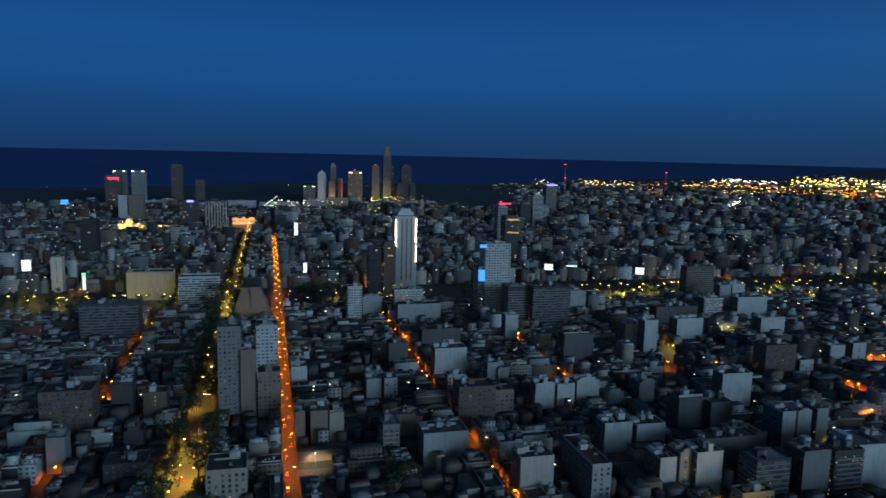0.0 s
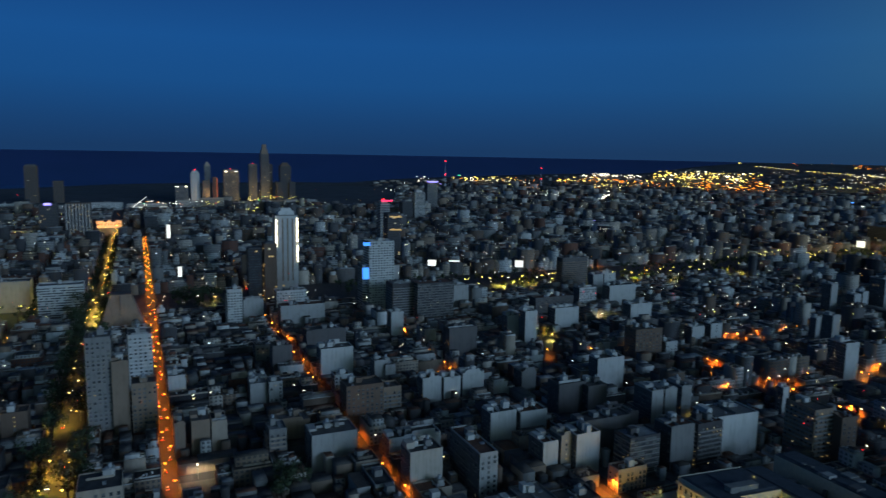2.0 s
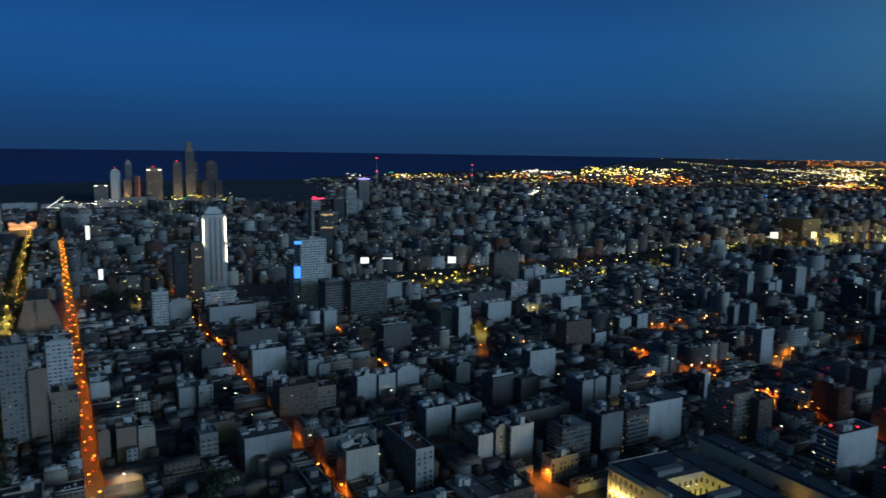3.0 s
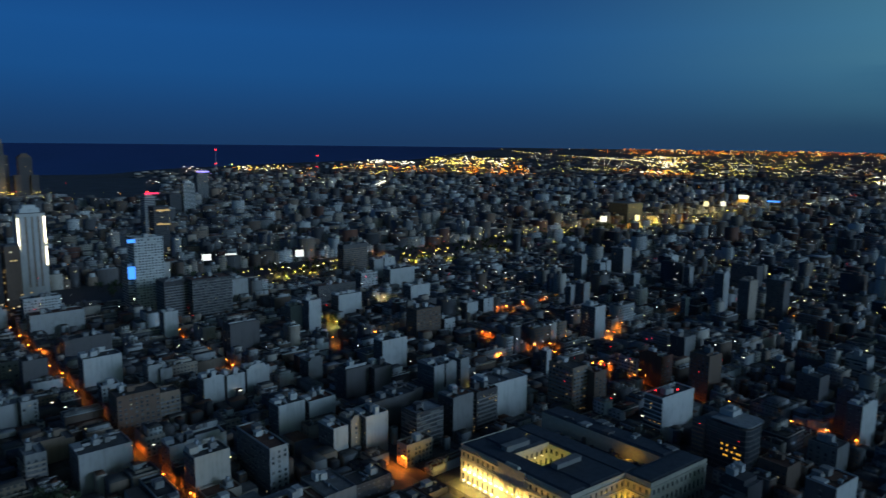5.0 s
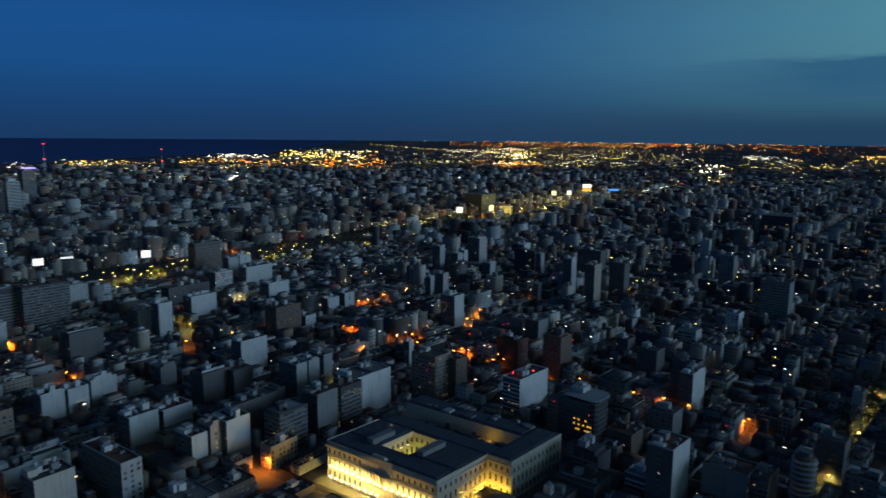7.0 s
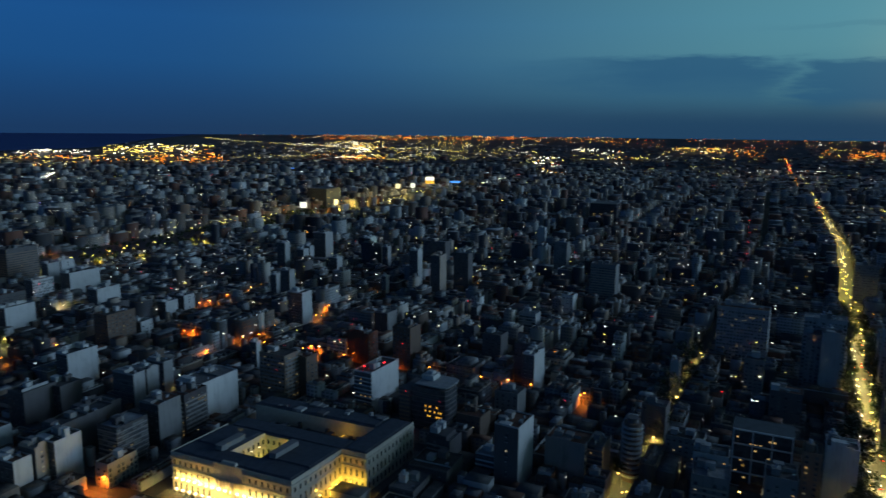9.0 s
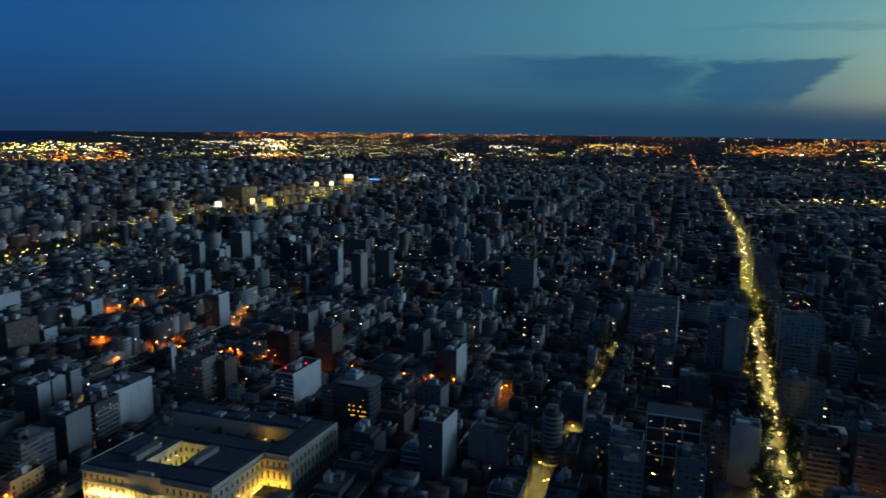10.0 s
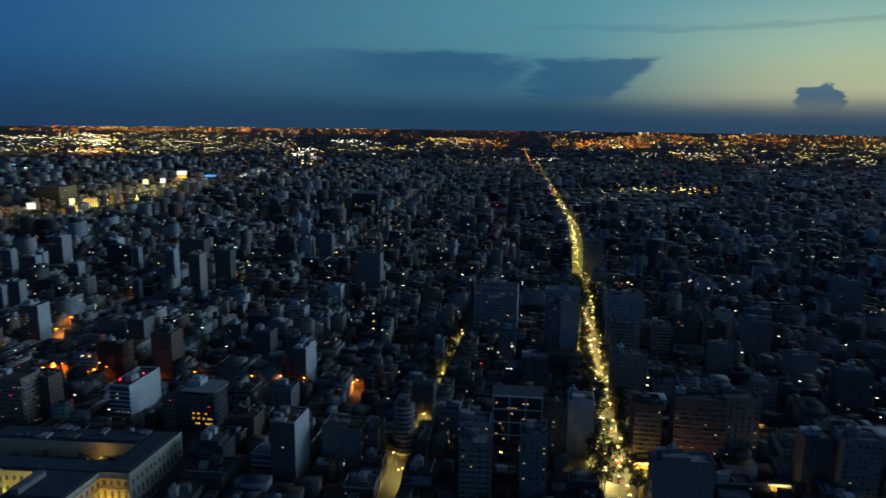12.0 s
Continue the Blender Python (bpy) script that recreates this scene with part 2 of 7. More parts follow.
# ---------------------------------------------------------------- mesh tools
class Mesh:
    """Collects boxes and other solids, then makes one mesh of them."""

    def __init__(self):
        self.v, self.f, self.m = [], [], []

    def solid(self, verts, faces, mat=0):
        k = len(self.v)
        self.v += [tuple(p) for p in verts]
        self.f += [tuple(i + k for i in q) for q in faces]
        self.m += [mat] * len(faces)
        return self

    def box(self, x0, x1, y0, y1, z0, z1, mat=0, taper=0.0, top=None):
        t = taper
        self.solid([(x0, y0, z0), (x1, y0, z0), (x1, y1, z0), (x0, y1, z0), (x0 + t, y0 + t, z1), (x1 - t, y0 + t, z1), (x1 - t, y1 - t, z1), (x0 + t, y1 - t, z1)],
                   [(0, 3, 2, 1), (0, 1, 5, 4), (1, 2, 6, 5), (2, 3, 7, 6), (3, 0, 4, 7)], mat)
        self.f.append(tuple(len(self.v) - 8 + i for i in (4, 5, 6, 7)))
        self.m.append(mat if top is None else top)
        return self

    def drum(self, x, y, z0, z1, r0, r1=None, n=12, mat=0):
        r1 = r0 if r1 is None else r1
        a = [2 * math.pi * k / n for k in range(n)]
        v = [(x + r0 * math.cos(q), y + r0 * math.sin(q), z0) for q in a] + [(x + r1 * math.cos(q), y + r1 * math.sin(q), z1) for q in a]
        f = [(k, (k + 1) % n, n + (k + 1) % n, n + k) for k in range(n)] + [tuple(range(n, 2 * n)), tuple(reversed(range(n)))]
        return self.solid(v, f, mat)

    def gem(self, x, y, z, r, mat=0, flat=0.42):
        u = r * flat
        v = [(x + r, y, z), (x, y + r, z), (x - r, y, z), (x, y - r, z), (x, y, z + u), (x, y, z - u)]
        return self.solid(v, [(0, 1, 4), (1, 2, 4), (2, 3, 4), (3, 0, 4), (1, 0, 5), (2, 1, 5), (3, 2, 5), (0, 3, 5)], mat)

    def mesh(self, name, mats, tone=None):
        me = bpy.data.meshes.new(name)
        me.from_pydata(self.v, [], self.f)
        for m in mats:
            me.materials.append(m)
        if len(mats) > 1:
            me.polygons.foreach_set("material_index", self.m)
        if tone is not None:
            a = me.attributes.new("tone", "FLOAT", "FACE")
            a.data.foreach_set("value", np.full(len(self.f), tone, dtype=np.float32))
        me.update()
        return me


def part(name, shape, mats, parent, label="", tone=None, kind=""):
    mats = mats if isinstance(mats, (list, tuple)) else [mats]
    ob = new(name, shape if isinstance(shape, bpy.types.Mesh) else shape.mesh(name, mats, tone))
    ob.parent = parent
    return tagged(ob, label, kind=kind)


def thing(name, m, label, category, group="", kind=""):
    e = new(name)
    e.empty_display_size = 1.0
    e.matrix_world = m
    return tagged(e, label, category, group, kind)


def alone(name, shape, mats, label, category, group="", kind="", m=None, tone=None):
    mats = mats if isinstance(mats, (list, tuple)) else [mats]
    ob = new(name, shape.mesh(name, mats, tone))
    if m is not None:
        ob.matrix_world = m
    return tagged(ob, label, category, group, kind)


# ---------------------------------------------------------------- ground, river and the far plain
FLAT, END, FARTHEST, HIGH = 3900.0, 4750.0, 24500.0, 201.5


def far_place(turn_deg, dist, up=0.0):
    """The place of something at that bearing (degrees from +y towards +x) and true distance. Past FLAT the plain is drawn closer together, and rises to the true horizon."""
    a = radians(turn_deg)
    if dist <= FLAT:
        r, z = dist, 0.0
    else:
        u = (1 / FLAT - 1 / dist) / (1 / FLAT - 1 / FARTHEST)
        r = FLAT + (END - FLAT) * u
        z = HIGH * (1 - r / dist)
    return Vector((CENTRE.x + r * math.sin(a), CENTRE.y + r * math.cos(a), z + up * r / dist))


def sheet(name, bearings, near, mat, lift, label, category):
    """A sheet from near(bearing) out to the horizon."""
    v, f = [], []
    rings = [0.0, 0.02, 0.06, 0.15, 0.3, 0.5, 0.75, 1.0]
    steps = len(rings) + 24
    for b in bearings:
        d0 = near(b)
        d1 = max(d0, FLAT)
        away = [d0 + (d1 - d0) * q for q in rings] + [1 / ((1 - k / 24) / (d1 + 1) + k / 24 / FARTHEST) for k in range(1, 25)]
        for d in away:
            p = far_place(b, d)
            v.append((p.x, p.y, p.z + lift))
    n = len(bearings)
    for i in range(n - 1):
        for k in range(steps - 1):
            f.append((i * steps + k, (i + 1) * steps + k, (i + 1) * steps + k + 1, i * steps + k + 1))
    s = Mesh()
    s.v, s.f, s.m = v, [tuple(reversed(q)) for q in f], [0] * len(f)
    return alone(name, s, mat, label, category, kind="structure")


sheet("ground", list(range(0, 361, 4)), lambda b: 6.0, LAND, -0.35, "dark city ground reaching flat to the horizon", "ground")


def coast(b):
    pts = [(-60, 3000), (-14, 3560), (-7, 3650), (-1, 3980), (12, 4250), (16, 4230), (20, 4900), (26, 5600), (34, 6900), (40, 7600), (42.5, 11000), (45, 16000), (47.5, 24000)]
    return float(np.interp(b, [p[0] for p in pts], [p[1] for p in pts]))


sheet("water", [-60 + 1.5 * k for k in range(73)], coast, WATER, 0.4, "dark blue calm river water at dusk", "water")


# ---------------------------------------------------------------- the grid of streets
U_LINES = [-1420, -1292, -1164, -1036, -908, -780, -652, -524, -396, -268, -140, -62, 0] + [122.5 * k for k in range(1, 33)]
V_LINES = [-78 - 128 * k for k in range(9, 0, -1)] + [-78, 50, 170, 292, 430, 560, 690, 820, 880, 1005] + [1005 + 126 * k for k in range(1, 16)]
U_WIDE = {-62: 30.0, 0: 10.0, -140: 12.0}
V_WIDE = {-78: 25.0, 880: 24.0, 1005: 24.0, 50: 13.0}


def warp(u, v):
    """The grid's lines bend a little south of the avenue."""
    s = -0.078 * min(max(u - 350, 0), 1050) - 0.02 * max(u - 1400, 0)
    fade = min(max((700 - v) / 500, 0), 1)
    return u, v + s * fade


def lean(u, v):
    return math.atan((warp(u + 5, v)[1] - warp(u - 5, v)[1]) / 10)


road = Mesh()
rr = [(CENTRE.x + 2600 * math.sin(radians(a)), CENTRE.y + 2600 * math.cos(radians(a)), 0.0) for a in range(0, 360, 6)]
road.solid(rr, [tuple(reversed(range(60)))])
alone("road", road, ASPHALT, "dark asphalt streets between the city blocks", "road", kind="structure")

BLOCKS = []
for i in range(len(U_LINES) - 1):
    for j in range(len(V_LINES) - 1):
        a, b, c, d = U_LINES[i], U_LINES[i + 1], V_LINES[j], V_LINES[j + 1]
        if (c, d) == (880, 1005):
            continue
        a, b = a + U_WIDE.get(a, 10.5) / 2, b - U_WIDE.get(b, 10.5) / 2
        c, d = c + V_WIDE.get(c, 10.5) / 2, d - V_WIDE.get(d, 10.5) / 2
        mid = Vector(warp((a + b) / 2, (c + d) / 2)) - CENTRE
        bearing = math.degrees(math.atan2(mid.x, mid.y))
        if mid.length < 560 or (mid.length < (2420 if bearing < 20 else 2750) and -30 < bearing < 128):
            BLOCKS.append((a, b, c, d))

pave = Mesh()
for a, b, c, d in BLOCKS:
    if (Vector(((a + b) / 2, (c + d) / 2)) - CENTRE).length < 1500:
        q = [warp(a, c), warp(b, c), warp(b, d), warp(a, d)]
        pave.solid([(*p, 0.0) for p in q] + [(*p, 0.16) for p in q], [(0, 1, 5, 4), (1, 2, 6, 5), (2, 3, 7, 6), (3, 0, 4, 7), (4, 5, 6, 7)])
alone("pavement", pave, PAVING, "grey paved footways with kerbs round every block", "pavement", kind="structure")

# ---------------------------------------------------------------- houses near by, each a thing with its parts
TAKEN = []  # footprints of houses that stand already: x, y, half sizes
TONES = {"black": 0.03, "brick": 0.1, "dark": 0.18, "brown": 0.27, "grey": 0.36, "tan": 0.46, "steel": 0.55, "cream": 0.65, "pale": 0.73, "ivory": 0.8, "light": 0.88, "white": 0.96}
WORDS = {"black": "sooty black", "brick": "red brick", "dark": "dark grey", "brown": "brown rendered", "grey": "grey rendered", "tan": "tan rendered", "steel": "blue grey concrete",
         "cream": "cream rendered", "pale": "pale grey", "ivory": "ivory rendered", "light": "light grey", "white": "white painted"}
STYLES = {"flat": "with rows of small windows", "blank": "with a blank party wall", "balcony": "with stacked balconies",
          "strip": "with long window bands", "slits": "with one narrow window column"}


def name_of(tone):
    return min(TONES, key=lambda k: abs(TONES[k] - tone))


def face_frame(side, w, d):
    """Length of a side, and a function from (along, out, up) to local x, y, z ranges."""
    if side == 0:
        return w, lambda s0, s1, o0, o1, z0, z1: (s0 - w / 2, s1 - w / 2, -d / 2 - o1, -d / 2 - o0, z0, z1)
    if side == 2:
        return w, lambda s0, s1, o0, o1, z0, z1: (s0 - w / 2, s1 - w / 2, d / 2 + o0, d / 2 + o1, z0, z1)
    if side == 3:
        return d, lambda s0, s1, o0, o1, z0, z1: (-w / 2 - o1, -w / 2 - o0, s0 - d / 2, s1 - d / 2, z0, z1)
    return d, lambda s0, s1, o0, o1, z0, z1: (w / 2 + o0, w / 2 + o1, s0 - d / 2, s1 - d / 2, z0, z1)


def house(x, y, w, d, h, tone="grey", style="flat", sides=(0, 2), rot=0.0, seed=None, lit=0.015, top="stair", label="", group="houses near by", steps=0, chimney=0, annex=None, front=True):
    """A city house w wide (x), d deep (y) and h high, centred on x, y. sides: those with windows (0 -y, 1 +x, 2 +y, 3 -x)."""
    rng = random.Random(seed if seed is not None else int(x * 31 + y * 17))
    if group == "houses near by" and front and 3 not in sides:
        sides = tuple(sides) + (3,)
    tv = TONES[tone] if isinstance(tone, str) else tone
    key = name_of(tv)
    text = label or "%s %s %s" % (WORDS[key], "tower block" if h > 45 else "apartment block" if h > 16 else "low city house", STYLES[style])
    e = thing("apartment_block" if h > 16 else "city_house", pose(x, y, 0.1, 0, 0, math.degrees(rot)), text, "building", group)
    TAKEN.append((x, y, w / 2, d / 2))
    if style in ("blank", "slits") and h > 12:
        h -= 1.7
    body = Mesh().box(-w / 2, w / 2, -d / 2, d / 2, 0, h)
    if steps:  # the front steps back towards the top
        body.box(-w / 2 + 1.5, w / 2 - 1.5, -d / 2 + 3, d / 2 - 1, h, h + 2.9 * steps)
    part("wall", body, WALL, e, tone=tv)
    # parapet and roof
    rim, t, ph = Mesh(), 0.3, rng.uniform(0.7, 1.3)
    rim.box(-w / 2, w / 2, -d / 2, -d / 2 + t, h, h + ph).box(-w / 2, w / 2, d / 2 - t, d / 2, h, h + ph)
    rim.box(-w / 2, -w / 2 + t, -d / 2 + t, d / 2 - t, h, h + ph).box(w / 2 - t, w / 2, -d / 2 + t, d / 2 - t, h, h + ph)
    part("parapet", rim, WALL, e, tone=tv)
    part("roof", Mesh().box(-w / 2 + t, w / 2 - t, -d / 2 + t, d / 2 - t, h - 0.1, h + 0.08), ROOF, e, tone=rng.random())
    hh = h + 2.9 * steps
    if top != "none":
        for k in range(1 if w * d < 220 else 2):
            sx, sy = rng.uniform(-0.25, 0.25) * w, rng.uniform(-0.1, 0.35) * d
            sw, sd, sh = min(rng.uniform(3, 5), w * 0.42), min(rng.uniform(3.5, 6), d * 0.42), rng.uniform(2.6, 4.6) if h > 9 else 2.2
            part("stair_house", Mesh().box(sx - sw / 2, sx + sw / 2, sy - sd / 2, sy + sd / 2, hh, hh + sh).box(sx - sw / 2 - 0.15, sx + sw / 2 + 0.15, sy - sd / 2 - 0.15, sy + sd / 2 + 0.15, hh + sh, hh + sh + 0.25), WALL, e, tone=rng.choice((tv, 0.55, 0.73, 0.88)))
            if h > 9 and rng.random() < 0.3:
                q = Mesh()
                r = rng.uniform(0.7, 1.1)
                q.drum(sx, sy, hh + sh + 0.25, hh + sh + 0.6, r * 0.7, n=10).drum(sx, sy, hh + sh + 0.6, hh + sh + 0.6 + 1.8 * r, r, n=10).drum(sx, sy, hh + sh + 0.6 + 1.8 * r, hh + sh + 0.9 + 1.8 * r, r, r * 0.3, n=10)
                part("water_tank", q, TANK, e)
    rw = Mesh()  # a low wall between the roof terraces
    for _ in range(1):
        o, q = rng.uniform(-0.35, 0.35), rng.uniform(0.3, 0.47)
        if rng.random() < 0.5:
            rw.box(-w * q, w * q, o * d - 0.15, o * d + 0.15, h, h + rng.uniform(0.9, 2.2))
        else:
            rw.box(o * w - 0.15, o * w + 0.15, -d * q, d * q, h, h + rng.uniform(0.9, 2.2))
    if not steps:
        part("terrace_wall", rw, WALL, e, tone=rng.choice((tv, 0.55, 0.73, 0.88)))
    if rng.random() < 0.75:  # machines, sheds and skylights on the roof
        for _ in range(rng.randint(1, 4)):
            sx, sy, s = rng.uniform(-0.36, 0.36) * w, rng.uniform(-0.38, 0.38) * d, rng.uniform(0.5, 1.3)
            hs = rng.uniform(0.7, 1.9)
            part("roof_unit", Mesh().box(sx - s, sx + s, sy - s * 0.7, sy + s * 0.7, h, h + hs).box(sx - s * 1.1, sx + s * 1.1, sy - s * 0.8, sy + s * 0.8, h + hs, h + hs + 0.12), METAL, e)
    if style in ("blank", "slits") and h > 12:  # the party wall ends in steps over the lift and the stairs
        long, deep = (w, d) if front else (d, w)  # the blind walls face along y, or along x in the southern streets
        for back in (False, True):
            p0, p1 = (-deep / 2 - 0.03, -deep / 2 + 0.45) if not back else (deep / 2 - 0.45, deep / 2 + 0.03)
            lo = rng.uniform(0.4, 1.6)
            cut0, cut1 = rng.uniform(0.08, 0.3) * long, rng.uniform(0.08, 0.3) * long
            top_line = [(-long / 2, h - lo * rng.choice((0.4, 1.0)))]
            for f in range(rng.choice((1, 1, 2, 3))):  # stairs up from one corner
                xx = -long / 2 + cut0 * (f + 1) * 0.6
                top_line += [(xx, top_line[-1][1]), (xx, top_line[-1][1] + rng.uniform(0.7, 1.8))]
            top_line += [(long / 2 - cut1, top_line[-1][1])]
            top_line += [(long / 2 - cut1 * rng.uniform(0.6, 1.0), h - rng.uniform(0.2, 0.8)), (long / 2, h - lo * rng.choice((0.5, 1.0)))]
            line = [(-long / 2, 0.0)] + top_line + [(long / 2, 0.0)]
            n = len(line)
            slab = Mesh().solid([(q[0], p0, q[1]) for q in line] + [(q[0], p1, q[1]) for q in line],
                                [tuple(range(n)), tuple(reversed(range(n, 2 * n)))] + [(k, k + n, (k + 1) % n + n, (k + 1) % n) for k in range(n)])
            if not front:
                slab.v = [(y, -x, z) for x, y, z in slab.v]
            part("party_wall", slab, WALL, e, tone=tv)
        part("stepped_wall", Mesh().box(-w / 2 + 0.02, -w / 2 + min(5.0, w * 0.4), -d * 0.1, d * 0.35, h, h + rng.uniform(1.2, 3.8)), WALL, e, tone=tv)
    for k in range(chimney):
        sx = (k + 0.5) / chimney * w - w / 2
        part("chimney", Mesh().box(sx - 1.6, sx + 1.6, -d / 2, -d / 2 + 3, h, h + 5.5).box(sx - 1.8, sx + 1.8, -d / 2 - 0.2, -d / 2 + 3.2, h + 5.5, h + 5.9), WALL, e, tone=tv)
    if annex:  # a lower wing behind, with its own roof
        ax, ay, aw, ad, ah = annex
        part("rear_wing", Mesh().box(ax - aw / 2, ax + aw / 2, ay - ad / 2, ay + ad / 2, 0, ah), WALL, e, tone=rng.choice((tv, 0.18, 0.36, 0.55)))
        part("rear_roof", Mesh().box(ax - aw / 2 - 0.1, ax + aw / 2 + 0.1, ay - ad / 2 - 0.1, ay + ad / 2 + 0.1, ah, ah + 0.25), ROOF, e, tone=rng.random())
        TAKEN.append((x + ax, y + ay, aw / 2, ad / 2))
    for side in sides:  # x-facing sides: darker render than the party walls, with their shade put into it
        if front and tv > 0.3 and side in (1, 3):
            n, fr = face_frame(side, w, d)
            part("facade", Mesh().box(*fr(0.0, n, 0.0, 0.035, 0.0, h - 0.02)), WALL, e, tone=0.36 if tv > 0.6 else 0.18)
    # windows: glass set in dark reveals with a sill; lit ones apart
    panes, lits, sills = Mesh(), Mesh(), Mesh()
    for side in sides:
        n, fr = face_frame(side, w, d)
        pitch = 3.0 if h > 9 else 3.4
        cols = max(1, int((n - 1.2) // rng.choice((2.6, 3.0, 3.4))))
        if style == "slits":
            cols = 1
        gap = n / cols
        ww = min(gap * 0.55, 1.6) if style != "strip" else gap * 0.96
        tall = rng.choice((1.4, 1.6, 2.0)) if style != "strip" else 1.5
        if style == "slits":
            ww = 1.5
        for fl in range(max(1, int(h // pitch))):
            z = fl * pitch + 0.95
            if z + tall > h:
                break
            for c in range(cols):
                s = (c + 0.5) * gap
                if rng.random() < lit:
                    lits.box(*fr(s - min(ww, 1.1) * rng.uniform(0.25, 0.5), s + min(ww, 1.1) * rng.uniform(0.25, 0.5), -0.1, 0.05, z + 0.2, z + rng.uniform(0.6, 1.05)), mat=0 if rng.random() < 0.75 else 1)
                elif rng.random() < 0.22:
                    continue
                else:
                    drop = rng.choice((0, 0, 0.3, 0.5, 0.7, 1.0, 1.0)) * tall  # a blind let down part of the way
                    panes.box(*fr(s - ww / 2, s + ww / 2, -0.1, 0.05, z, z + max(0.1, tall - drop)))
                    if drop:
                        panes.box(*fr(s - ww / 2, s + ww / 2, -0.1, 0.08, z + tall - drop, z + tall), mat=1)
                if style != "balcony":
                    sills.box(*fr(s - ww / 2 - 0.1, s + ww / 2 + 0.1, 0.0, 0.22, z - 0.12, z))
            if style == "balcony" and fl and fl % 1 == 0:
                m = rng.uniform(0.4, 0.9)
                part("balcony", Mesh().box(*fr(m, n - m, 0.0, 1.2, z - 1.05, z - 0.9)).box(*fr(m, n - m, 1.08, 1.2, z - 0.9, z + 0.05)), WALL, e, tone=min(0.97, tv + 0.1) if tv > 0.3 else 0.55)
            elif style == "strip" and fl:
                part("floor_band", Mesh().box(*fr(0.2, n - 0.2, 0.0, 0.35, z - 0.85, z - 0.15)), WALL, e, tone=min(0.97, tv + 0.1) if tv > 0.3 else 0.55)
    if panes.f:
        part("glazing", panes, [GLASS, BLIND], e, "dark glazed windows", kind="stuff")
    if lits.f:
        part("lit_glazing", lits, [LIT, LIT_WHITE], e, "windows with warm lamps on inside", kind="stuff")
    if sills.f:
        part("sill_work", sills, WALL, e, tone=min(0.97, tv + 0.1), kind="stuff")
    return e


def free(x, y, hw, hd):
    return all(abs(x - a) > hw + c - 0.3 or abs(y - b) > hd + e - 0.3 for a, b, c, e in TAKEN)


def lamp_glow(x, y, z, watts, colour, size=0.4, down=False):
    ob = new("lamp_glow", bpy.data.lights.new("lamp_glow", "SPOT" if down else "POINT"))
    ob.data.energy, ob.data.color, ob.data.shadow_soft_size = watts, colour, size
    if down:
        ob.data.spot_size, ob.data.spot_blend = radians(160), 0.5
    ob.location = (x, y, z)
    return ob


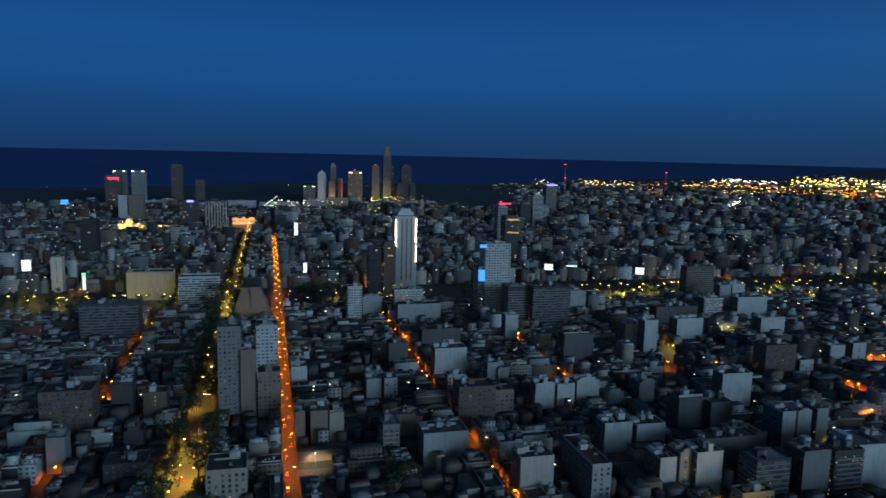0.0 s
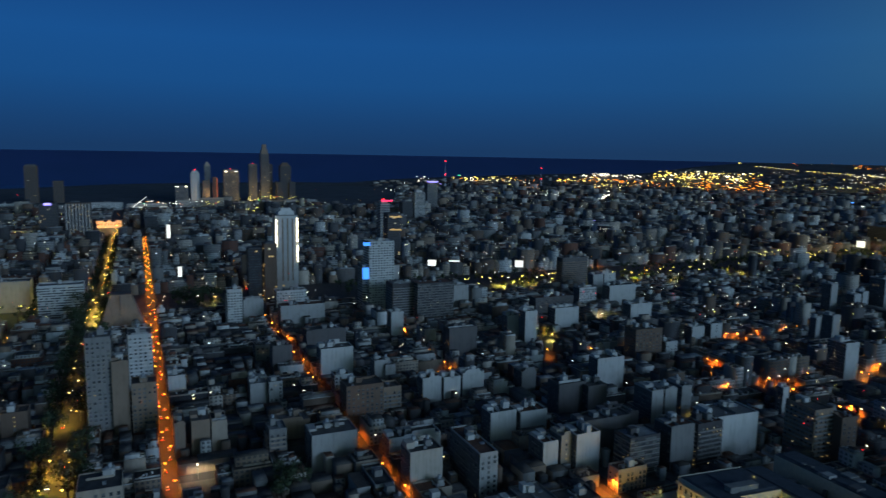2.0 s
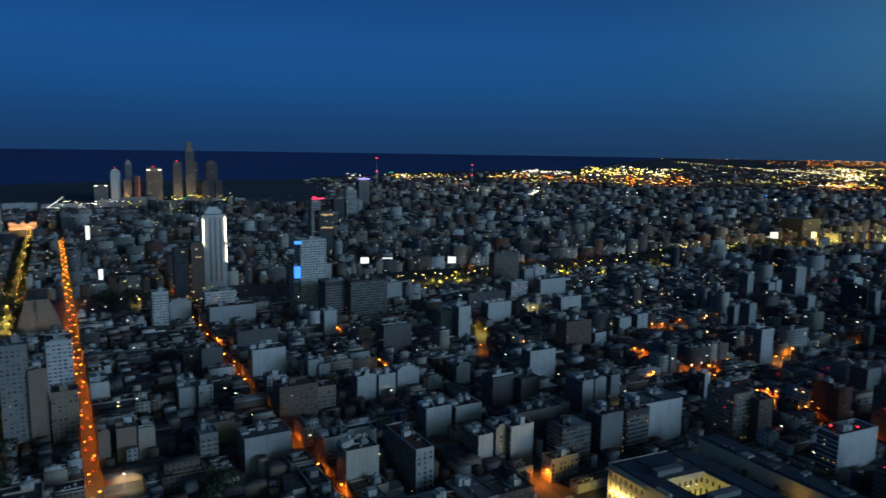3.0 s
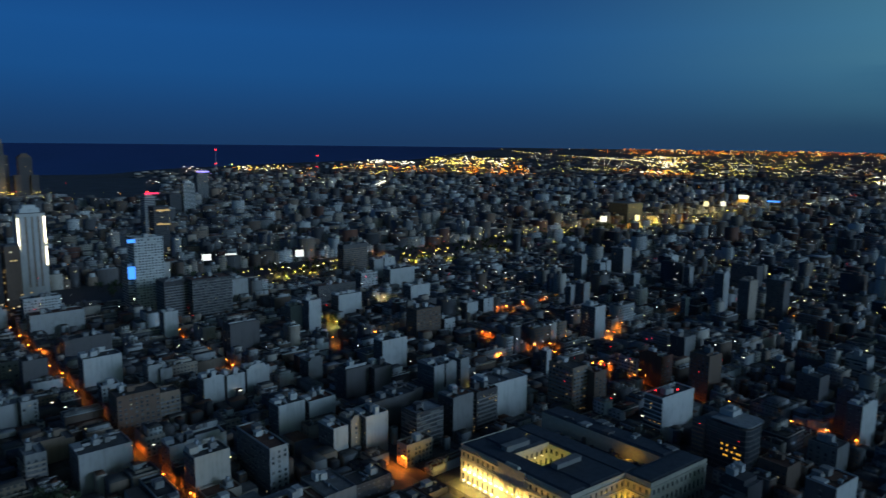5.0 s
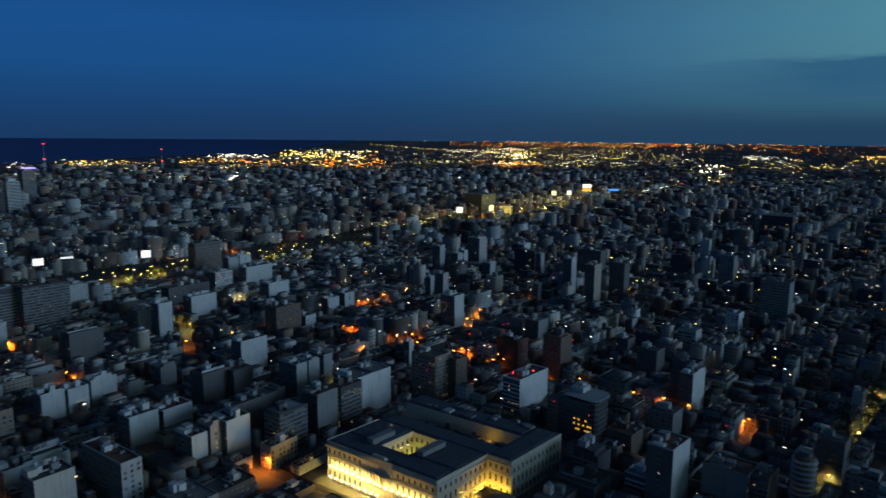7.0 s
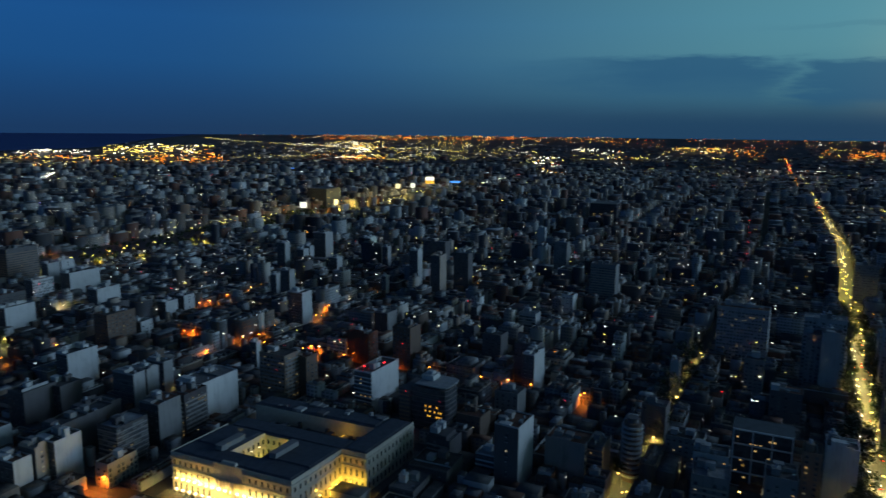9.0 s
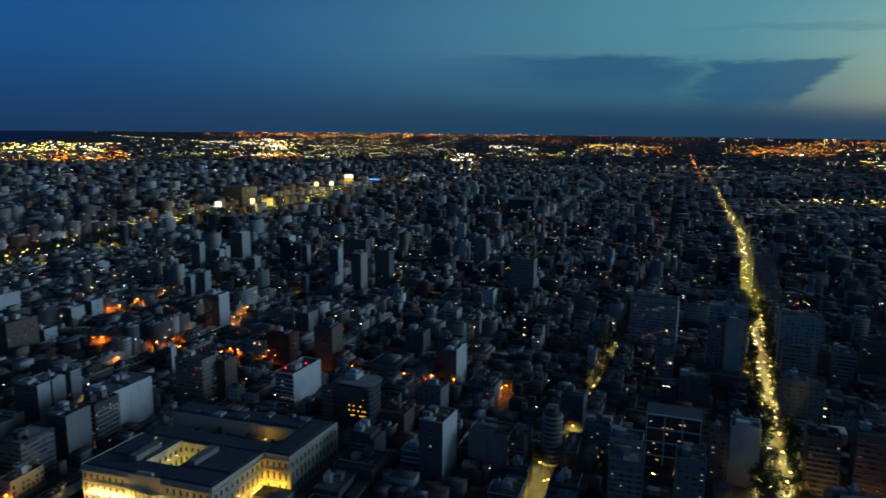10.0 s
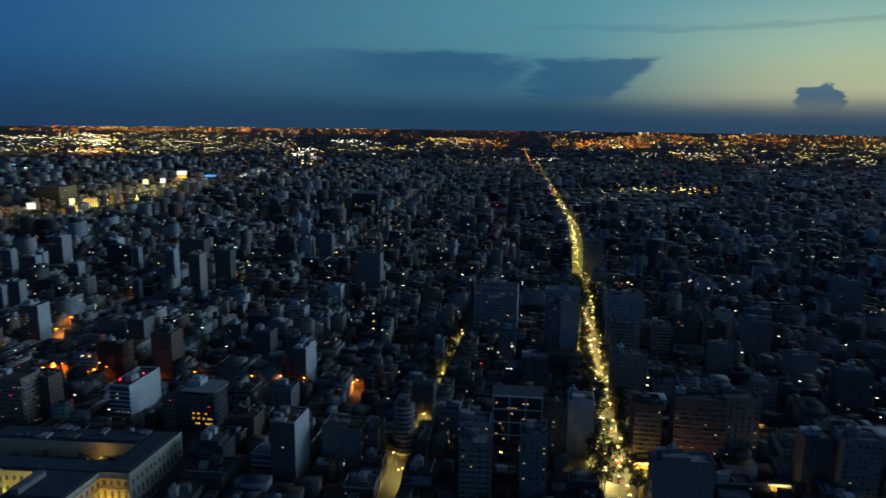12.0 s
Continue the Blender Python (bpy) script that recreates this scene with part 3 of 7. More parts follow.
# ---------------------------------------------------------------- landmarks
def palace():
    """The floodlit palace round a courtyard."""
    e = thing("palace", pose(259.6, 201.0, 0.1), "floodlit cream stone palace with a courtyard", "building")
    H = 22.8

    def askew(name, shape, *rest, **more):
        shape.v = [(x, y - 0.085 * x, z) for x, y, z in shape.v]
        return part(name, shape, *rest, **more)

    for x, y, hw, hd in ((290, 241, 34, 46), (330, 232, 34, 60)):
        TAKEN.append((x, y, hw, hd))
    wings = [(0, 15, 0, 82, H), (43, 58, 0, 82, H - 1), (15, 43, 54, 82, H), (15, 43, 0, 33, H), (43, 94, -16, 0, H), (58, 66, 0, 82, 14.5), (66, 78, 6, 76, 12.0), (78, 94, 0, 92, H - 0.6)]
    for x0, x1, y0, y1, h in wings:
        askew("wing", Mesh().box(x0, x1, y0, y1, 0, h), STONE, e)
        askew("roof", Mesh().box(x0 - 0.02, x1 + 0.02, y0 - 0.02, y1 + 0.02, h, h + 0.3).box(x0 + 1.5, x1 - 1.5, y0 + 1.5, y1 - 1.5, h + 0.3, h + 0.9, 0, 1.0), SLATE, e, "dark flat roofing")
    # cornices, string courses and balustrade along the outer faces; runs: x0, x1, y0, y1
    for name, z0, z1, o in (("plinth", 0, 1.4, 0.25), ("string_course", 7.4, 7.9, 0.35), ("string_course", 14.4, 15.0, 0.45), ("cornice", 20.2, 21.0, 0.8), ("balustrade", 22.2, 23.7, 0.15)):
        for x0, x1, y0, y1 in ((-o, 0, -o, 82 + o), (0, 43, -o, 0), (43 - o, 43, -16 - o, 0 - o), (43, 94, -16 - o, -16), (0, 43, 82, 82 + o)):
            askew(name, Mesh().box(x0, x1, y0, y1, z0, z1), STONE, e)
    askew("portico", Mesh().box(-0.5, 0, 31, 51, 0, 21.0).box(-0.9, 0, 30.6, 51.4, 14.3, 15.1).box(-0.8, 0, 31, 51, 21.0, 24.0).box(-0.5, 2, 36, 46, 24.0, 25.4, 0, 0.5), STONE, e, "shallow stone entrance bay with a raised attic")
    for k in range(7):
        y = 33.6 + k * 2.5
        askew("column", Mesh().drum(-1.25, y, 8, 14.2, 0.42, 0.36, 10).box(-1.7, -0.8, y - 0.5, y + 0.5, 7.4, 8.0).box(-1.7, -0.8, y - 0.5, y + 0.5, 14.1, 14.6), STONE, e)
    # pilasters and windows
    pil = Mesh().box(-0.2, 0.2, -0.4, 0.4, 0, 12.8).mesh("pilaster", [STONE])

    def opening(tall, arched):
        s = Mesh()
        s.box(-0.02, 0.1, -0.75, 0.75, 0, tall)
        if arched:
            a = [math.pi * k / 6 for k in range(7)]
            v = [(0.1, 0.75 * math.cos(q), tall + 0.7 * math.sin(q)) for q in a] + [(-0.02, 0.75 * math.cos(q), tall + 0.7 * math.sin(q)) for q in a]
            s.solid(v, [tuple(range(7))] + [(k, k + 7, k + 8, k + 1) for k in range(6)])
        return s.mesh("window", [GLASS])

    def surround(tall):
        return Mesh().box(-0.2, 0, -1.05, -0.75, -0.3, tall + 0.2).box(-0.2, 0, 0.75, 1.05, -0.3, tall + 0.2).box(-0.35, 0, -1.2, 1.2, tall + 0.7, tall + 1.0).box(-0.35, 0, -1.2, 1.2, -0.5, -0.25).mesh("frame", [STONE])

    kinds = [(2.0, 3.2, opening(3.2, True), surround(3.2)), (8.8, 3.8, opening(3.8, True), surround(3.8)), (16.4, 2.6, opening(2.6, False), surround(2.6))]

    def bay(x, y, turn_deg):
        for z, tall, pane, fr in kinds:
            p = part("window", pane, GLASS, e)
            p.matrix_local = pose(x, y - 0.085 * x, z, 0, 0, turn_deg - (4.9 if turn_deg else 0)) @ pose(-0.14, 0, 0)
            q = part("frame", fr, STONE, p)
            q.matrix_local = pose(0.14, 0, 0)

    for k in range(20):
        y = 2.6 + k * 4.05
        if not 30 < y < 52:
            bay(0, y, 0)
        if k % 2 == 0 and not 30 < y < 52:
            q = part("pilaster", pil, STONE, e)
            q.location = (-0.1, y + 2.02, 7.9)
    for k in range(10):
        bay(2.6 + k * 4.2, 0, 90)
    for k in range(4):
        bay(43, -2.2 - k * 3.8, 0)
    for k in range(12):
        bay(45.6 + k * 4.1, -16, 90)
    for k in range(5):  # the courtyard's far sides
        bay(43, 35.2 + k * 4.1, 0)
    for k in range(7):
        bay(17 + k * 4.0, 54, 90)
    # two attic houses by the courtyard, a dozen vents
    for y0, y1, x0, x1 in ((57, 61.5, 12, 30), (24, 28.5, 17, 36)):
        askew("attic_house", Mesh().box(x0, x1, y0, y1, H, H + 3.6).box(x0 - 0.3, x1 + 0.3, y0 - 0.3, y1 + 0.3, H + 3.6, H + 3.9), WALL, e, "small pale house on the roof", tone=0.62)
    r = random.Random(5)
    for k in range(26):
        x, y = r.uniform(60, 94), r.uniform(2, 78)
        s = r.uniform(0.8, 3.2)
        askew("roof_unit", Mesh().box(x - s, x + s, y - s, y + s, 11, (23.4 if x > 77 else 15.6) + r.random()), WALL, e, tone=r.choice((0.36, 0.55, 0.73)))
    # floodlights on the first floor and lamps in the court
    for k in range(18):
        y = 4.6 + k * 4.3
        askew("floodlight", Mesh().box(-1.35, -0.75, y - 0.35, y + 0.35, 7.95, 8.3).box(-1.3, -0.8, y - 0.45, y + 0.45, 8.3, 9.1, 1), [METAL, WHITE], e)
    for k in range(9):
        y = 40 + k * 4.6
        askew("floodlight", Mesh().box(-2.6, -2.0, y - 0.3, y + 0.3, 0, 2.6).box(-2.6, -2.0, y - 0.45, y + 0.45, 2.6, 3.4, 1), [METAL, WHITE], e)
    for x, y in ((22, -0.6), (31, -0.6), (36, -0.6), (42.2, -6)):
        askew("wall_lamp", Mesh().box(x - 0.1, x + 0.1, y - 0.1, y + 0.5, 4.6, 4.8).gem(x, y - 0.2, 5.2, 0.7, 1), [METAL, AMBER], e)
    return e


PALACE = palace()


C_SOD, C_AMB, C_WHT, C_YEL = (1.0, 0.23, 0.018), (1.0, 0.56, 0.06), (1.0, 0.86, 0.6), (1.0, 0.83, 0.24)
for k in range(18):
    p = PALACE.matrix_world @ Vector((-1.7, 4.6 + k * 4.3, 9.1))
    lamp_glow(*p, 1500, (1.0, 0.70, 0.16), 0.2)
for k in range(9):
    p = PALACE.matrix_world @ Vector((-3.2, 40 + k * 4.6, 3.6))
    lamp_glow(*p, 1100, (1.0, 0.70, 0.16), 0.2)
for x, y, z, watts in ((39, -7, 6, 2200), (40, -15, 6, 2200), (24, -6, 6, 1100), (33, -6, 5, 1300), (72, 14, 17, 500)):
    lamp_glow(*(PALACE.matrix_world @ Vector((x, y, z))), watts, (1.0, 0.62, 0.06), 0.4)
for x, y, z, watts in ((20, 38, 7, 1100), (28, 42, 7, 1100), (37, 38, 7, 1100), (38, 47, 7, 1100), (40, 66, 23.6, 260)):
    lamp_glow(*(PALACE.matrix_world @ Vector((x, y, z))), watts, (0.95, 0.88, 0.22), 0.4)
for k in range(9):
    p = PALACE.matrix_world @ Vector((17.5 + (k % 5) * 6.0, 37 + 15 * (k // 5), 17))
    e = thing("court_lamp", pose(p.x, p.y - 0.085 * (17.5 + (k % 5) * 6.0), p.z), "small white lamp on a court wall", "lamp", "court lamps")
    part("lamp_head", Mesh().gem(0, 0, 0, 0.5), WHITE, e)
    part("bracket", Mesh().box(-0.08, 0.08, -0.08, 0.08, -17, 0), METAL, e)


def tower(x, y, w, d, h, tone="grey", crown=(), lit=0.05, beacon=False, crown_light=False, label="", rot=0.0, bands=True, seed=0, piers=0):
    """A tall tower: glass bands between floor slabs, and a crown of smaller boxes (width share, height)."""
    r = random.Random(int(x * 7 + y) + seed)
    tv = TONES[tone]
    e = thing("tower", pose(x, y, 0.1, 0, 0, rot), label or "%s office tower with banded glass" % WORDS[tone], "tower", "towers")
    TAKEN.append((x, y, w / 2, d / 2))
    part("shaft", Mesh().box(-w / 2, w / 2, -d / 2, d / 2, 0, h), WALL, e, tone=tv)
    part("roof", Mesh().box(-w / 2 + 0.5, w / 2 - 0.5, -d / 2 + 0.5, d / 2 - 0.5, h, h + 0.8), ROOF, e, tone=0.4)
    z = h
    for share, ch in crown:
        part("crown", Mesh().box(-w / 2 * share, w / 2 * share, -d / 2 * share, d / 2 * share, z, z + ch, 0, min(0.6, w * share * 0.05)), WALL, e, tone=min(0.97, tv + 0.08))
        z += ch
    glass, lits = Mesh(), Mesh()
    for fl in range(int(h // 3.4)):
        z0 = fl * 3.4 + 1.0
        if bands:
            for side in (0, 3):
                n, fr = face_frame(side, w, d)
                glass.box(*fr(0.8, n - 0.8, -0.1, 0.12, z0, z0 + 1.7))
        for side in (0, 3):
            n, fr = face_frame(side, w, d)
            for c in range(int(n // 4)):
                if r.random() < lit:
                    s = 1 + c * 4
                    lits.box(*fr(s, s + 2.8, 0.0, 0.25, z0, z0 + 1.7), mat=0 if r.random() < 0.7 else 1)
    if glass.f:
        part("band_glazing", glass, GLASS, e, kind="stuff")
    if lits.f:
        part("lit_glazing", lits, [LIT, LIT_WHITE], e, "windows lit from inside", kind="stuff")
    for k in range(piers):
        s = (k + 0.5) / piers * w - w / 2
        part("pier", Mesh().box(s - 0.9, s + 0.9, -d / 2 - 1.4, -d / 2, 0, h + 2), WALL, e, tone=0.88)
    if beacon:
        part("beacon", Mesh().gem(0, 0, z + 3.4, 3.2), RED, e, "red warning light")
        part("mast", Mesh().drum(0, 0, z, z + 3, 0.35, 0.2, 6), METAL, e)
    if crown_light:
        for s in (-1, 1):
            part("crown_light", Mesh().box(s * w * 0.36 - w * 0.09, s * w * 0.36 + w * 0.09, -d / 2 - 0.8, -d / 2 - 0.3, h - 3.4, h - 1.2), WHITE, e, "white floodlight on the crown")
    return e


# the towers of the old docks
tower(438, 2713, 31, 30, 176, "grey", ((0.8, 16), (0.5, 20)), 0.010)
tower(395, 2722, 30, 28, 133, "grey", ((0.9, 5),), 0.017, beacon=True)
tower(455, 2735, 30, 28, 133, "dark", ((0.9, 5),), 0.014, beacon=True)
tower(512, 2700, 40, 34, 132, "dark", ((0.8, 7), (0.5, 6)), 0.014)
tower(535, 2690, 22, 34, 72, "dark", (), 0.017)
tower(488, 2695, 20, 34, 72, "dark", (), 0.017)
tower(316, 2730, 54, 40, 112, "tan", ((0.92, 5),), 0.028, beacon=True, crown_light=True)
tower(234, 2745, 21, 22, 128, "steel", ((0.9, 8), (0.5, 8)), 0.003)
tower(226, 2720, 24, 24, 76, "tan", (), 0.042)
e = tower(258, 2725, 16, 24, 88, "brick", (), 0.017)
part("light_strip", Mesh().box(6.4, 8.2, -12.6, -12.1, 8, 86), SODIUM_SIGN, e, "orange light strip up the edge")
lamp_glow(430, 2655, 16, 70000, (1.0, 0.7, 0.2))
lamp_glow(395, 2655, 16, 50000, (1.0, 0.7, 0.2))
lamp_glow(230, 2690, 14, 40000, (1.0, 0.6, 0.2))
tower(190, 2743, 31, 30, 103, "light", ((0.8, 5), (0.5, 4)), 0.003, beacon=True, bands=False)
tower(142, 2745, 44, 30, 56, "steel", (), 0.010, crown_light=True)
# the older office towers to the north
tower(-531, 2640, 50, 40, 88, "brown", ((0.95, 4),), 0.028, beacon=False)
tower(-521, 2702, 44, 36, 106, "steel", (), 0.007, crown_light=True)
tower(-461, 2713, 45, 36, 106, "pale", (), 0.007, crown_light=True)
tower(-334, 2731, 38, 34, 124, "brown", ((0.8, 6),), 0.017)
tower(-255, 2739, 30, 30, 74, "brown", (), 0.014)
tower(-374, 1950, 21, 22, 69, "light", (), 0.0, bands=False)
tower(-342, 1950, 36, 24, 69, "tan", (), 0.0, bands=False)
tower(-132, 1760, 52, 34, 68, "dark", ((0.95, 3),), 0.1, piers=8, label="dark office slab with pale vertical piers")
tower(-184, 1700, 34, 34, 74, "dark", (), 0.03)
tower(17, 1715, 27, 26, 38, "black", (), 0.0)
tower(-309, 1305, 26, 30, 70, "black", (), 0.01, bands=False)
tower(471, 1416, 20, 26, 88, "pale", ((0.7, 5),), 0.01, beacon=True)
tower(424, 1226, 26, 26, 84, "dark", (), 0.03)
tower(702, 1795, 29, 28, 86, "light", ((0.6, 6),), 0.01)
tower(668, 1800, 30, 28, 60, "dark", (), 0.01)
tower(894, 2165, 36, 30, 90, "steel", ((0.6, 6),), 0.01)
tower(1560, 1040, 70, 60, 48, "black", (), 0.01)
tower(1600, 300, 60, 60, 42, "dark", (), 0.02)
tower(147, 930, 16, 20, 76, "brown", ((0.8, 2),), 0.06, bands=False)
tower(128, 935, 18, 20, 70, "black", (), 0.01)


def strip_tower():
    """The slab with the white light lines up its edges."""
    e = tower(183, 1006, 32, 24, 106, "light", ((0.72, 6), (0.5, 4)), 0.01, bands=False, label="grey blue tower with white light strips up its edges")
    part("light_strip", Mesh().box(-15.8, -14.6, -12.9, -12.2, 61, 100.5), WHITE, e, "white vertical light strip")
    part("light_strip", Mesh().box(14.0, 15.2, -12.9, -12.2, 68, 102), WHITE, e, "white vertical light strip")
    part("light_strip", Mesh().box(14.6, 15.8, -12.9, -12.2, 39, 63), WHITE, e, "white vertical light strip")
    for x in (-6, 1, 8):
        part("window_column", Mesh().box(x - 1.0, x + 1.0, -12.25, -11.9, 12, 102), WALL, e, tone=0.5)


strip_tower()


def trapezium():
    """The brown blind gable that narrows to the top."""
    e = thing("tapered_building", pose(-31, 842, 0.1), "brown tapered building with a sloping blind front", "building")
    TAKEN.append((-31, 842, 24, 16))
    v = [(-24, -12, 0), (24, -12, 0), (24, 14, 0), (-24, 14, 0), (-11, -6, 37), (9, -6, 37), (9, 10, 37), (-11, 10, 37)]
    part("wall", Mesh().solid(v, [(0, 1, 5, 4), (1, 2, 6, 5), (2, 3, 7, 6), (3, 0, 4, 7), (4, 5, 6, 7)]), WALL, e, tone=0.46)
    part("roof_rim", Mesh().box(-11.4, 9.4, -6.4, 10.4, 37, 37.8), WALL, e, tone=0.18)
    part("band", Mesh().box(-2.2, -1.2, -9.8, -6.0, 8, 36), WALL, e, tone=0.36)


trapezium()
lamp_glow(-40, 812, 7, 5000, C_AMB)
lamp_glow(-20, 812, 7, 5000, C_SOD)


def round_house():
    """The corner block with a pale cut-off roof slab over glazed floors, some of them lit."""
    e = thing("corner_block", pose(404, 186, 0.1, 0, 0, -4), "dark glazed corner block with a pale roof slab", "building")
    TAKEN.append((404, 186, 20, 22))

    def cut(s, x0, x1, y0, y1, z0, z1, c):
        v = [(x0 + c, y0), (x0 + c * 0.3, y0 + c * 0.3), (x0, y0 + c), (x0, y1), (x1, y1), (x1, y0 + c), (x1 - c * 0.3, y0 + c * 0.3), (x1 - c, y0)]
        n = len(v)
        return s.solid([(*p, z0) for p in v] + [(*p, z1) for p in v], [(k, (k + 1) % n, n + (k + 1) % n, n + k) for k in reversed(range(n))] + [tuple(range(n, 2 * n)), tuple(reversed(range(n)))])

    part("wall", cut(Mesh(), -11, 9, -15, 12, 0, 30, 4), GLASS, e, "dark glazed curtain wall")
    part("side_wing", Mesh().box(-12, 12, 12, 21, 0, 27), WALL, e, tone=0.36)
    part("roof_slab", cut(Mesh(), -12.4, 10, -16.4, 8, 32.4, 33.1, 5), CONCRETE, e, "pale roof slab with cut corners")
    part("top_floor", cut(Mesh(), -9, 8, -13, 8, 30, 32.4, 4), GLASS, e)
    part("roof_house", Mesh().box(-3, 7, -1, 8, 33.1, 36.5).box(0, 4, 1, 5, 36.5, 38.5), WALL, e, tone=0.88)
    for fl in range(9):
        part("floor_band", cut(Mesh(), -11.35, 9.3, -15.35, 12, fl * 3.4 + 2.6, fl * 3.4 + 3.3, 4), WALL, e, tone=0.36)
        part("balcony", Mesh().box(-13.2, -12, 12.5, 20.5, fl * 2.9 + 2.4, fl * 2.9 + 3.3), WALL, e, tone=0.46)
    r = random.Random(3)
    for fl in range(3):
        for k in range(8):
            if r.random() < 0.6:
                part("lit_window", Mesh().box(-11.2, -10.9, -12 + k * 1.7, -10.9 + k * 1.7, 10.4 + fl * 3.4, 11.6 + fl * 3.4), LIT_AMBER, e, "amber lit window")


round_house()


def white_flank():
    """The block with the long white blind flank and red lamps on its roof."""
    e = house(418, 239, 36, 15, 31, "white", "strip", (3,), rot=radians(-5), lit=0.3, label="white flanked block with red lamps on its roof")
    for x, y in ((-12, 3), (2, -5)):
        part("beacon", Mesh().box(x - 0.4, x + 0.4, y - 0.3, y + 0.3, 33, 33.8), RED, e, "red roof lamp")


white_flank()
house(500, 143, 22, 10, 33, "white", "blank", (3,), rot=radians(-6))
house(353, 111, 22, 15, 39, "light", "slits", (3,), rot=radians(-6), label="tall pale block with one blind blue grey flank")


def framed_house():
    """The dark glass house behind a pale open frame."""
    e = thing("framed_block", pose(404, -22, 0.1, 0, 0, -2), "dark glass block behind a pale open grid frame", "building")
    TAKEN.append((404, -22, 10, 17))
    part("body", Mesh().box(-9, 9, -16, 16, 0, 37), GLASS, e)
    part("roof", Mesh().box(-9, 9, -16, 16, 37.02, 37.6), SLATE, e)
    for k in range(4):
        y = -15.2 + k * 10.1
        part("post", Mesh().box(-11.5, -10.8, y - 0.35, y + 0.35, 0, 38.5), WALL, e, tone=0.96)
    for k in range(5):
        z = 4.0 + k * 8.5
        part("beam", Mesh().box(-11.6, -10.7, -15.6, 15.6, z - 0.35, z + 0.35), WALL, e, tone=0.96)
    lits, r = Mesh(), random.Random(8)
    for fl in range(9):
        for k in range(12):
            if r.random() < 0.13:
                lits.box(-9.2, -8.9, -14 + k * 2.4, -12.8 + k * 2.4, 5 + fl * 3.4, 6.0 + fl * 3.4)
    part("lit_glazing", lits, LIT, e, "amber lit windows", kind="stuff")
    part("porch", Mesh().box(-12, -9, -10, 6, 0, 4.2), LIT_WHITE, e, "bright entrance hall")


framed_house()


def pink_house():
    """The floodlit government house at the avenue's far end."""
    e = thing("government_house", pose(-74, 1884, 0.1), "floodlit pink government house at the avenue's end", "building")
    TAKEN.append((-74, 1884, 34, 20))
    m = plain("pink_stone", (0.55, 0.33, 0.26), 0.8)
    for k in range(4):
        lamp_glow(-95 + 14 * k, 1866, 9, 9000, (1.0, 0.62, 0.2))
    for x0, x1, h in ((-28, -14, 17), (-14, -4, 13), (-4, 4, 18), (4, 14, 13), (14, 28, 17)):
        part("wing", Mesh().box(x0, x1, -8, 12, 0, h).box(x0 - 0.4, x1 + 0.4, -8.4, 12.4, h, h + 0.8), m, e)
    for k in range(13):
        part("window", Mesh().box(-26 + k * 4.3 - 0.9, -26 + k * 4.3 + 0.9, -8.2, -7.9, 6, 11), GLASS, e)


pink_house()


def billboard(x, y, z, w, h, mat, label, depth=0.6, rot=0.0):
    e = thing("illuminated_sign", pose(x, y, 0.1, 0, 0, rot), label, "sign", "roof signs")
    part("panel", Mesh().box(-w / 2, w / 2, -depth / 2, depth / 2, z - h / 2, z + h / 2), mat, e, "glowing panel")
    for s in (-1, 1):
        part("post", Mesh().box(s * w * 0.35 - 0.2, s * w * 0.35 + 0.2, depth / 2, depth / 2 + 0.5, z - h / 2 - 9, z), METAL, e)
    return e


SIGN_WHITE = lamp_material("sign_white", (0.95, 0.97, 0.9), 1.1, False)
SIGN_CREAM = lamp_material("sign_cream", (1.0, 0.9, 0.55), 1.0, False)
SIGN_BLUE = lamp_material("sign_blue", (0.06, 0.30, 1.0), 1.5, False)
SIGN_RED = lamp_material("sign_red", (1.0, 0.03, 0.12), 2.5, False)
SIGN_GREEN = lamp_material("sign_green", (0.25, 1.0, 0.45), 1.2, False)
SIGN_VIOLET = lamp_material("sign_violet", (0.35, 0.3, 1.0), 2.0, False)
billboard(237.5, 794, 53.5, 7.5, 14, SIGN_BLUE, "tall blue glowing screen on a tower's edge", rot=-16)
billboard(238.7, 794, 89.0, 8.0, 4.0, SIGN_BLUE, "small blue glowing sign near a tower's top", rot=-16)
billboard(319, 783, 64.2, 10, 7.5, SIGN_WHITE, "white glowing roof billboard", rot=-22)
billboard(490, 865, 41.8, 11.5, 9.5, SIGN_WHITE, "white glowing roof billboard", rot=-28)
billboard(386, 863, 51.0, 14, 2.0, SIGN_WHITE, "low white glowing roof sign", rot=-24)
billboard(-304, 956, 48.0, 10, 14, SIGN_WHITE, "tall white glowing billboard", rot=17)
billboard(-241, 963, 23.0, 3.4, 18, SIGN_WHITE, "narrow white glowing sign column")
billboard(-241, 963, 34.0, 4.2, 4.0, SIGN_GREEN, "small green glowing sign on a column")
billboard(38.6, 999, 32.0, 5, 14, SIGN_WHITE, "narrow white glowing sign on a facade")
billboard(45, 1499, 24.0, 7, 40, SIGN_WHITE, "tall white lit stair window sign")
billboard(-528, 2615, 81.0, 36, 6.5, SIGN_RED, "red and white glowing roof sign on a tower")
billboard(-611, 2327, 21.0, 24, 14, SIGN_BLUE, "blue glowing sign over the northern blocks")
billboard(-184, 1680, 74.5, 14, 5, SIGN_VIOLET, "violet glowing roof sign")
billboard(474, 1400, 94, 26, 2.4, SIGN_RED, "red glowing roof sign on a tower")
billboard(424, 1210, 79, 25, 2.6, LIT, "amber lit top floor band", rot=-20)
billboard(424, 1210, 55, 25, 2.6, LIT, "amber lit floor band", rot=-20)
